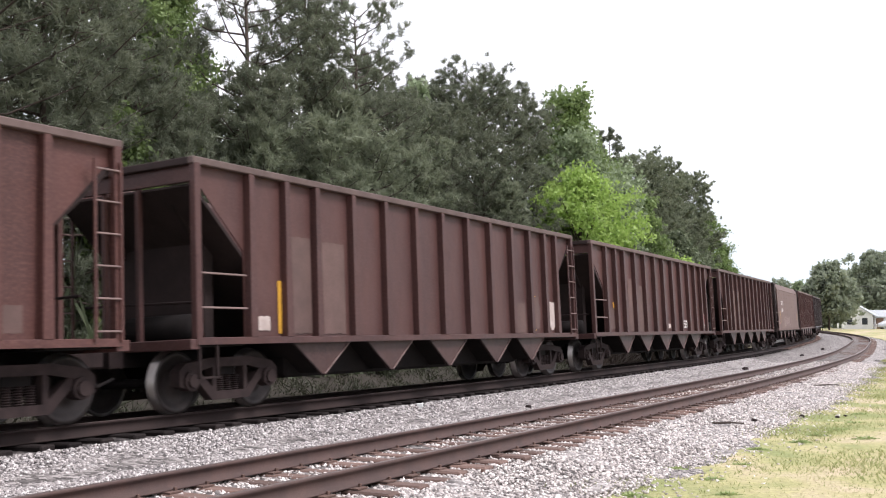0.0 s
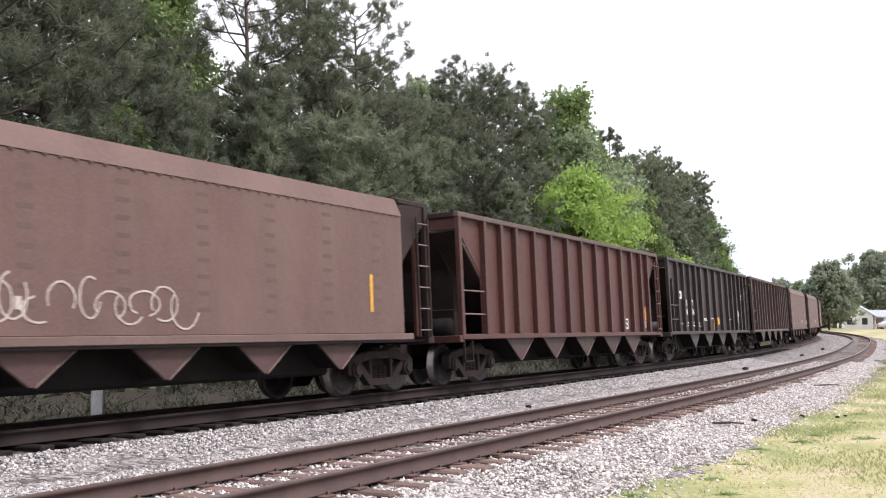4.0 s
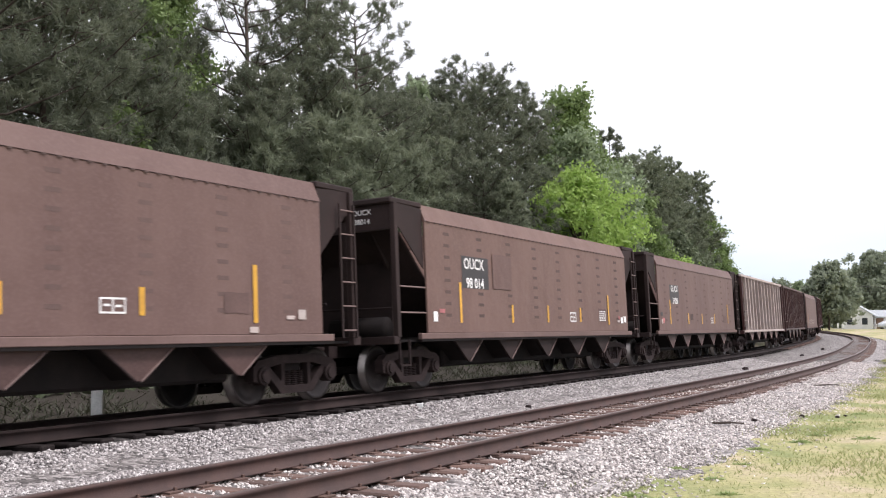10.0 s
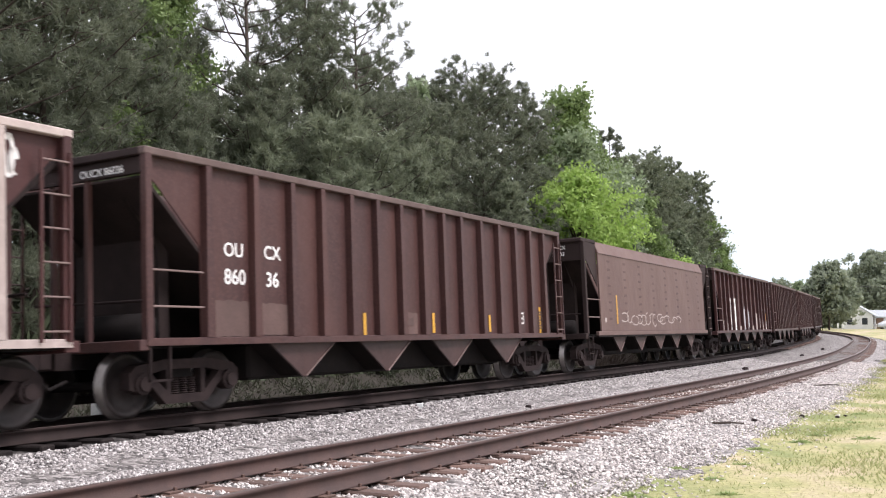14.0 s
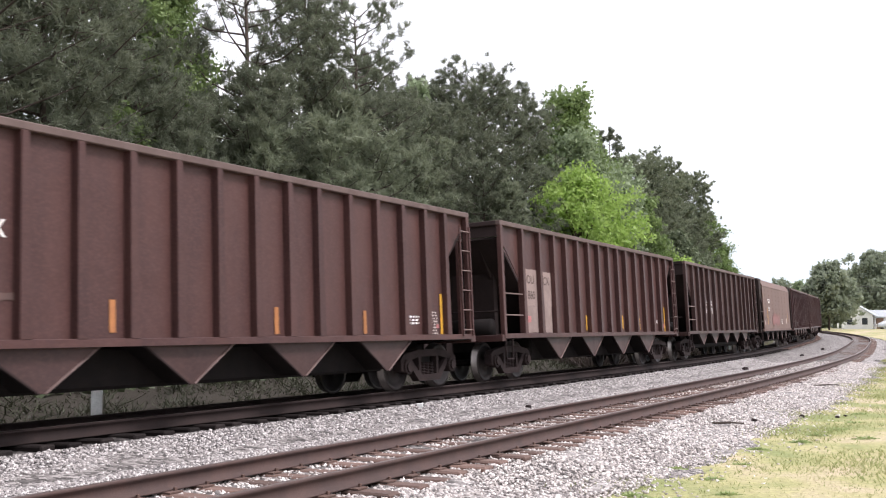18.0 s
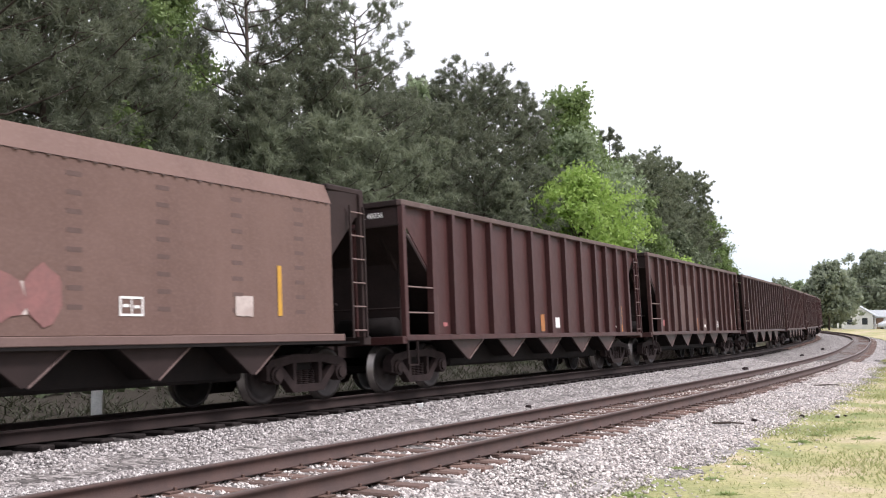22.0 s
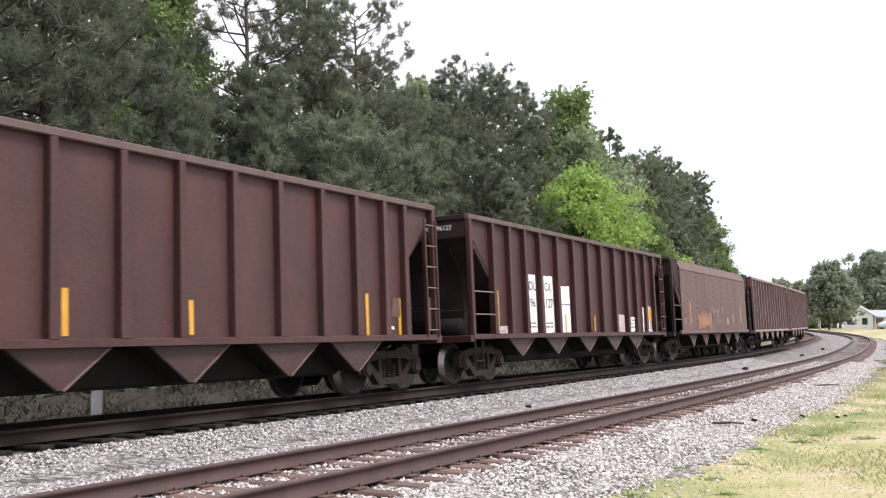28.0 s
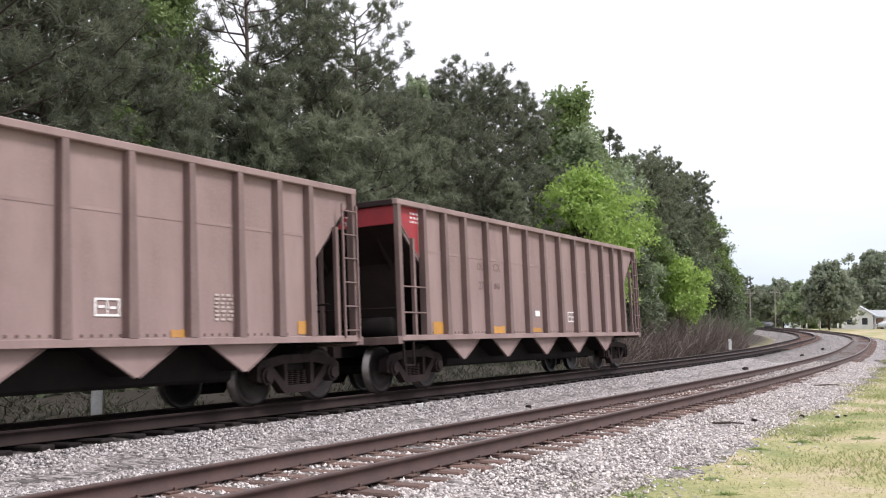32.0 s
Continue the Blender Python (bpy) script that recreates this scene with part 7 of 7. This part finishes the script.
stick(19.0, 7.0, 0.9, 20, "dark broken stick lying on the ballast")


def rock(s, o, r, seed, label="dark stone lying loose on the ballast"):
    x, y, z = beside(s, o, surface(s, o))
    g = random.Random(seed)
    bm = bmesh.new()
    bmesh.ops.create_icosphere(bm, subdivisions=2, radius=r)
    for v in bm.verts:
        v.co *= g.uniform(0.8, 1.15)
        v.co.z *= 0.7
    ob = tagged(new("rock", bm_mesh("rock", bm, M["truck"])), label, "rock", group="dark stones on the ballast")
    ob.location = (float(x), float(y), float(z) + r * 0.4)


for i, (s, o, r) in enumerate(((28.0, 2.95, 0.12), (27.6, 3.05, 0.09), (7.2, 2.8, 0.07), (7.2, 7.35, 0.06), (9.4, 8.5, 0.045), (9.8, 8.6, 0.04), (62.0, 2.9, 0.12), (48.0, 2.7, 0.11), (9.0, 7.9, 0.05))):
    rock(s, o, r, i)


def house(x, y, turn, w, d, h, rise_h, wall, words, windows, porch=False):
    z = land_height(x, y)
    home = tagged(new("house"), words, "house", group="houses beyond the bend")
    home.matrix_basis = pose(x, y, z - 0.05, 0, 0, turn)
    bm = bmesh.new()
    prism(bm, [(-d / 2, 0), (d / 2, 0), (d / 2, h), (0, h + rise_h), (-d / 2, h)], "x", -w / 2, w / 2)
    child("wall", bm_mesh("wall", bm, M[wall]), home)
    bm = bmesh.new()
    t, e = 0.18, 0.5
    k = rise_h / (d / 2)
    prism(bm, [(-d / 2 - e, h - e * k + 0.02), (0, h + rise_h + 0.02), (d / 2 + e, h - e * k + 0.02), (d / 2 + e, h - e * k + t), (0, h + rise_h + t + 0.04), (-d / 2 - e, h - e * k + t)], "x", -w / 2 - e, w / 2 + e)
    child("roof", bm_mesh("roof", bm, M["roof"]), home)
    for u, v, ww, hh in windows:
        win = child("window", bm_mesh("window", box(bmesh.new(), u - ww / 2 - 0.1, u + ww / 2 + 0.1, -d / 2 - 0.06, -d / 2 + 0.02, v - 0.1, v + hh + 0.1), M["white_wall"]), home)
        child("pane", bm_mesh("pane", box(bmesh.new(), u - ww / 2, u + ww / 2, -d / 2 - 0.08, -d / 2 - 0.061, v, v + hh), M["window"]), win)
    for u in (-1.4, 1.3):
        win = child("window", bm_mesh("window", box(bmesh.new(), -w / 2 - 0.06, -w / 2 + 0.02, u - 0.6, u + 0.6, 0.8, 2.3), M["white_wall"]), home)
        child("pane", bm_mesh("pane", box(bmesh.new(), -w / 2 - 0.08, -w / 2 - 0.061, u - 0.5, u + 0.5, 0.9, 2.2), M["window"]), win)
    if porch:
        child("porch_roof", bm_mesh("porch_roof", box(bmesh.new(), -w / 2, w * 0.1, -d / 2 - 2.2, -d / 2 - 0.01, h * 0.8, h * 0.87), M["roof"]), home)
        for u in (-w / 2 + 0.2, -w * 0.2, w * 0.08):
            child("porch_post", bm_mesh("porch_post", box(bmesh.new(), u - 0.1, u + 0.1, -d / 2 - 2.15, -d / 2 - 1.95, 0, h * 0.8), M["white_wall"]), home)
    return home


house(81.0, 200.0, 62, 7.0, 5.6, 2.8, 1.7, "white_wall", "white wooden house with a grey metal gable roof", [(-2.5, 1.0, 1.0, 1.4), (0.3, 0.3, 1.0, 2.1), (2.8, 1.0, 1.0, 1.4)], True)
house(86.5, 205.0, -10, 6.0, 5.5, 2.4, 1.2, "shed_wall", "low brown brick outbuilding beside the white house", [(-1.2, 0.9, 1.0, 1.0), (1.4, 0.2, 1.2, 2.0)])
house(85.2, 242.0, 15, 5.0, 5.0, 2.8, 1.3, "white_wall", "small white house half hidden by trees", [(-1.2, 1.0, 0.9, 1.2), (1.2, 1.0, 0.9, 1.2)])


def parked_car(x, y, turn, paint, words):
    z = land_height(x, y)
    car = tagged(new("parked_car"), words, "car", group="cars parked beyond the bend")
    car.matrix_basis = pose(x, y, z + 0.02, 0, 0, turn)
    bm = prism(bmesh.new(), [(-2.2, 0.3), (2.2, 0.3), (2.25, 0.75), (1.5, 0.95), (0.75, 1.45), (-1.1, 1.48), (-1.9, 1.0), (-2.25, 0.9)], "y", -0.85, 0.85)
    bmesh.ops.bevel(bm, geom=bm.edges[:], offset=0.08, segments=2, affect="EDGES")
    child("body", bm_mesh("body", bm, M[paint], True), car)
    for y2 in (-0.87, 0.87):
        child("side_window", bm_mesh("side_window", prism(bmesh.new(), [(-1.6, 1.0), (1.2, 1.0), (0.65, 1.38), (-1.05, 1.4)], "y", y2 - 0.012, y2 + 0.012), M["window"]), car)
        for x2 in (-1.35, 1.4):
            child("wheel", bm_mesh("wheel", rod(bmesh.new(), (x2, y2 - 0.1 * (y2 > 0), 0.3), (x2, y2 + 0.1 * (y2 < 0), 0.3), 0.31, 16), M["rubber"]), car)


parked_car(84.0, 193.0, 15, "car_white", "white car parked on the grass by the houses")
parked_car(67.0, 212.0, 80, "car_dark", "dark car waiting on the road beyond the bend")
parked_car(62.5, 214.0, 5, "car_white", "pale car on the road beyond the bend")


def strip(name, pts, width, lift, material, label, category):
    """A road laid a little over the land."""
    p = np.array(pts, float)
    t = np.linspace(0, len(p) - 1, 60)
    q = np.stack([np.interp(t, np.arange(len(p)), p[:, i]) for i in (0, 1)], 1)
    d = np.gradient(q, axis=0)
    d /= np.linalg.norm(d, axis=1)[:, None]
    n = np.stack([-d[:, 1], d[:, 0]], 1)
    rows = []
    for k in (-1, -0.5, 0, 0.5, 1):
        xy = q + n * k * width / 2
        z = np.array([land_height(*xy_i) for xy_i in xy]) + lift
        rows.append(np.column_stack([xy, z]))
    v = np.stack(rows, 1).reshape(-1, 3)
    i = np.arange(59)[:, None] * 5 + np.arange(4)
    f = np.stack([i, i + 1, i + 6, i + 5], -1).reshape(-1, 4)[:, ::-1]
    tagged(new(name, fast_mesh(name, v, f, M[material])), label, category, kind="structure")


strip("road", [(20, 222), (60, 214), (90, 208), (130, 196), (220, 170)], 7.0, 0.10, "asphalt", "pale worn asphalt road beyond the bend", "road")
strip("driveway", [(90, 207), (86, 196), (90, 186), (104, 178), (130, 172)], 4.0, 0.14, "asphalt", "pale gravel driveway by the houses", "driveway")


def utility_pole(x, y, h, words):
    z = land_height(x, y)
    pole = tagged(new("utility_pole"), words, "utility pole", group="poles along the road")
    pole.location = (x, y, z - 0.2)
    v, f = tube([(0, 0, 0), (0, 0, h * 0.5), (0.03, 0, h)], [0.11, 0.10, 0.08], 10)
    child("pole", fast_mesh("pole", v, f, M["pole_wood"]), pole)
    child("crossarm", bm_mesh("crossarm", box(bmesh.new(), -1.1, 1.1, -0.06, 0.06, h - 0.9, h - 0.78), M["pole_wood"]), pole)
    for u in (-1.0, -0.5, 0.5, 1.0):
        child("insulator", bm_mesh("insulator", rod(bmesh.new(), (u, 0, h - 0.78), (u, 0, h - 0.6), 0.05, 8), M["marker"]), pole)


utility_pole(64.5, 215.5, 8.5, "grey wooden utility pole beside the road")
utility_pole(72.5, 224.0, 9.0, "grey wooden utility pole before the trees")
utility_pole(63.0, 172.0, 8.0, "wooden utility pole beside the track bend")
utility_pole(118.0, 201.0, 9.0, "grey wooden utility pole near the houses")


def wire(a, b, sag, words):
    cu = bpy.data.curves.new("power_line", "CURVE")
    cu.dimensions, cu.bevel_depth, cu.bevel_resolution = "3D", 0.02, 1
    sp = cu.splines.new("POLY")
    sp.points.add(12)
    for i in range(13):
        t = i / 12
        p = Vector(a).lerp(Vector(b), t)
        sp.points[i].co = (p.x, p.y, p.z - sag * 4 * t * (1 - t), 1)
    cu.materials.append(M["rubber"])
    tagged(new("power_line", cu), words, "power line", group="power lines between the poles")


for dx in (-1.0, 1.0):
    wire((63.0 + dx, 172.0, 8.6), (118.0 + dx, 201.0, 9.6), 0.7, "thin dark power line sagging between poles")
    wire((64.5 + dx, 215.5, 9.0), (118.0 + dx, 201.0, 9.6), 0.6, "thin dark power line along the road")


def shrub(x, y, r, words, seed):
    broadleaf("shrub", x, y, r * 1.3, r, 0.0, seed, "leaf", words, 0.5, 0.16, "shrub", "shrubs by the road")


shrub(62.0, 205.0, 1.6, "rounded green shrub beside the road", 401)
shrub(83.0, 232.0, 2.0, "round dark green shrub by the small house", 402)
for i, (x, y) in enumerate(((73.0, 190.0), (76.5, 196.5), (60.5, 171.0))):
    marker_post(x, y, 1.1, 0.25, "short dark post standing in the far grass")


build_train()


# ---- what moves ----
def car_pose(k, t):
    """A car rests on its two trucks, leaning with the banked track."""
    s = k * CAR_PITCH - 1.175 + SHIFT[k] - gone(t)
    x0, y0, z0, _ = along(s + TRUCKS[0])
    x1, y1, z1, _ = along(s + TRUCKS[1])
    a, b = Vector((float(x0), float(y0), float(z0))), Vector((float(x1), float(y1), float(z1)))
    ux = (b - a).normalized()
    lean = Matrix.Rotation(-CANT[0], 3, ux)
    uy = lean @ Vector((-ux.y, ux.x, 0)).normalized()
    uz = ux.cross(uy)
    m = Matrix((ux, uy, uz)).transposed().to_4x4()
    mid = a - ux * TRUCKS[0]
    m.translation = mid + Vector((0, 0, GAUGE / 2 * math.sin(CANT[0])))
    return m


def motions():
    for row, tree in STANDING:
        if row[0] == "bright" or (row[0] == "leaf_grey" and 6 < row[1] < 9):
            m = tree.matrix_basis.copy()
            walk(tree, [(t, m @ pose(0, 0, 0, 0, a * (1.0 if row[0] == "bright" else 0.6), 0)) for t, a in ((0, 0), (6, 0.25), (10, -0.2), (14, -0.35), (19, 0), (23, 0.25), (25.5, 0.6), (28, 1.0), (30.5, 1.5), (32, 1.9))])
    times = [i * 0.5 for i in range(65)]
    for k, car in TRAIN.items():
        walk(car, [(t, car_pose(k, t)) for t in times])
    index = {car: k for k, car in TRAIN.items()}
    fine = np.linspace(0, 32, 3201)
    way = gone(fine)
    for car, ws, x in SPIN:
        s = index[car] * CAR_PITCH - 1.175 - way
        seen = fine[(s > -14) & (s < 40)]
        rows = [(0.0, pose(x, 0, 0.457))]
        if len(seen):
            lo = seen[0]
            for f in range(int(lo * FPS) + 1, int(seen[-1] * FPS)):
                rows.append((f / FPS, pose(x, 0, 0.457, 0, -math.degrees((gone(f / FPS) - gone(lo)) / 0.457), 0)))
        if frame(rows[-1][0]) < frame(32.0):
            rows.append((32.0, rows[-1][1].copy()))
        walk(ws, rows)


motions()
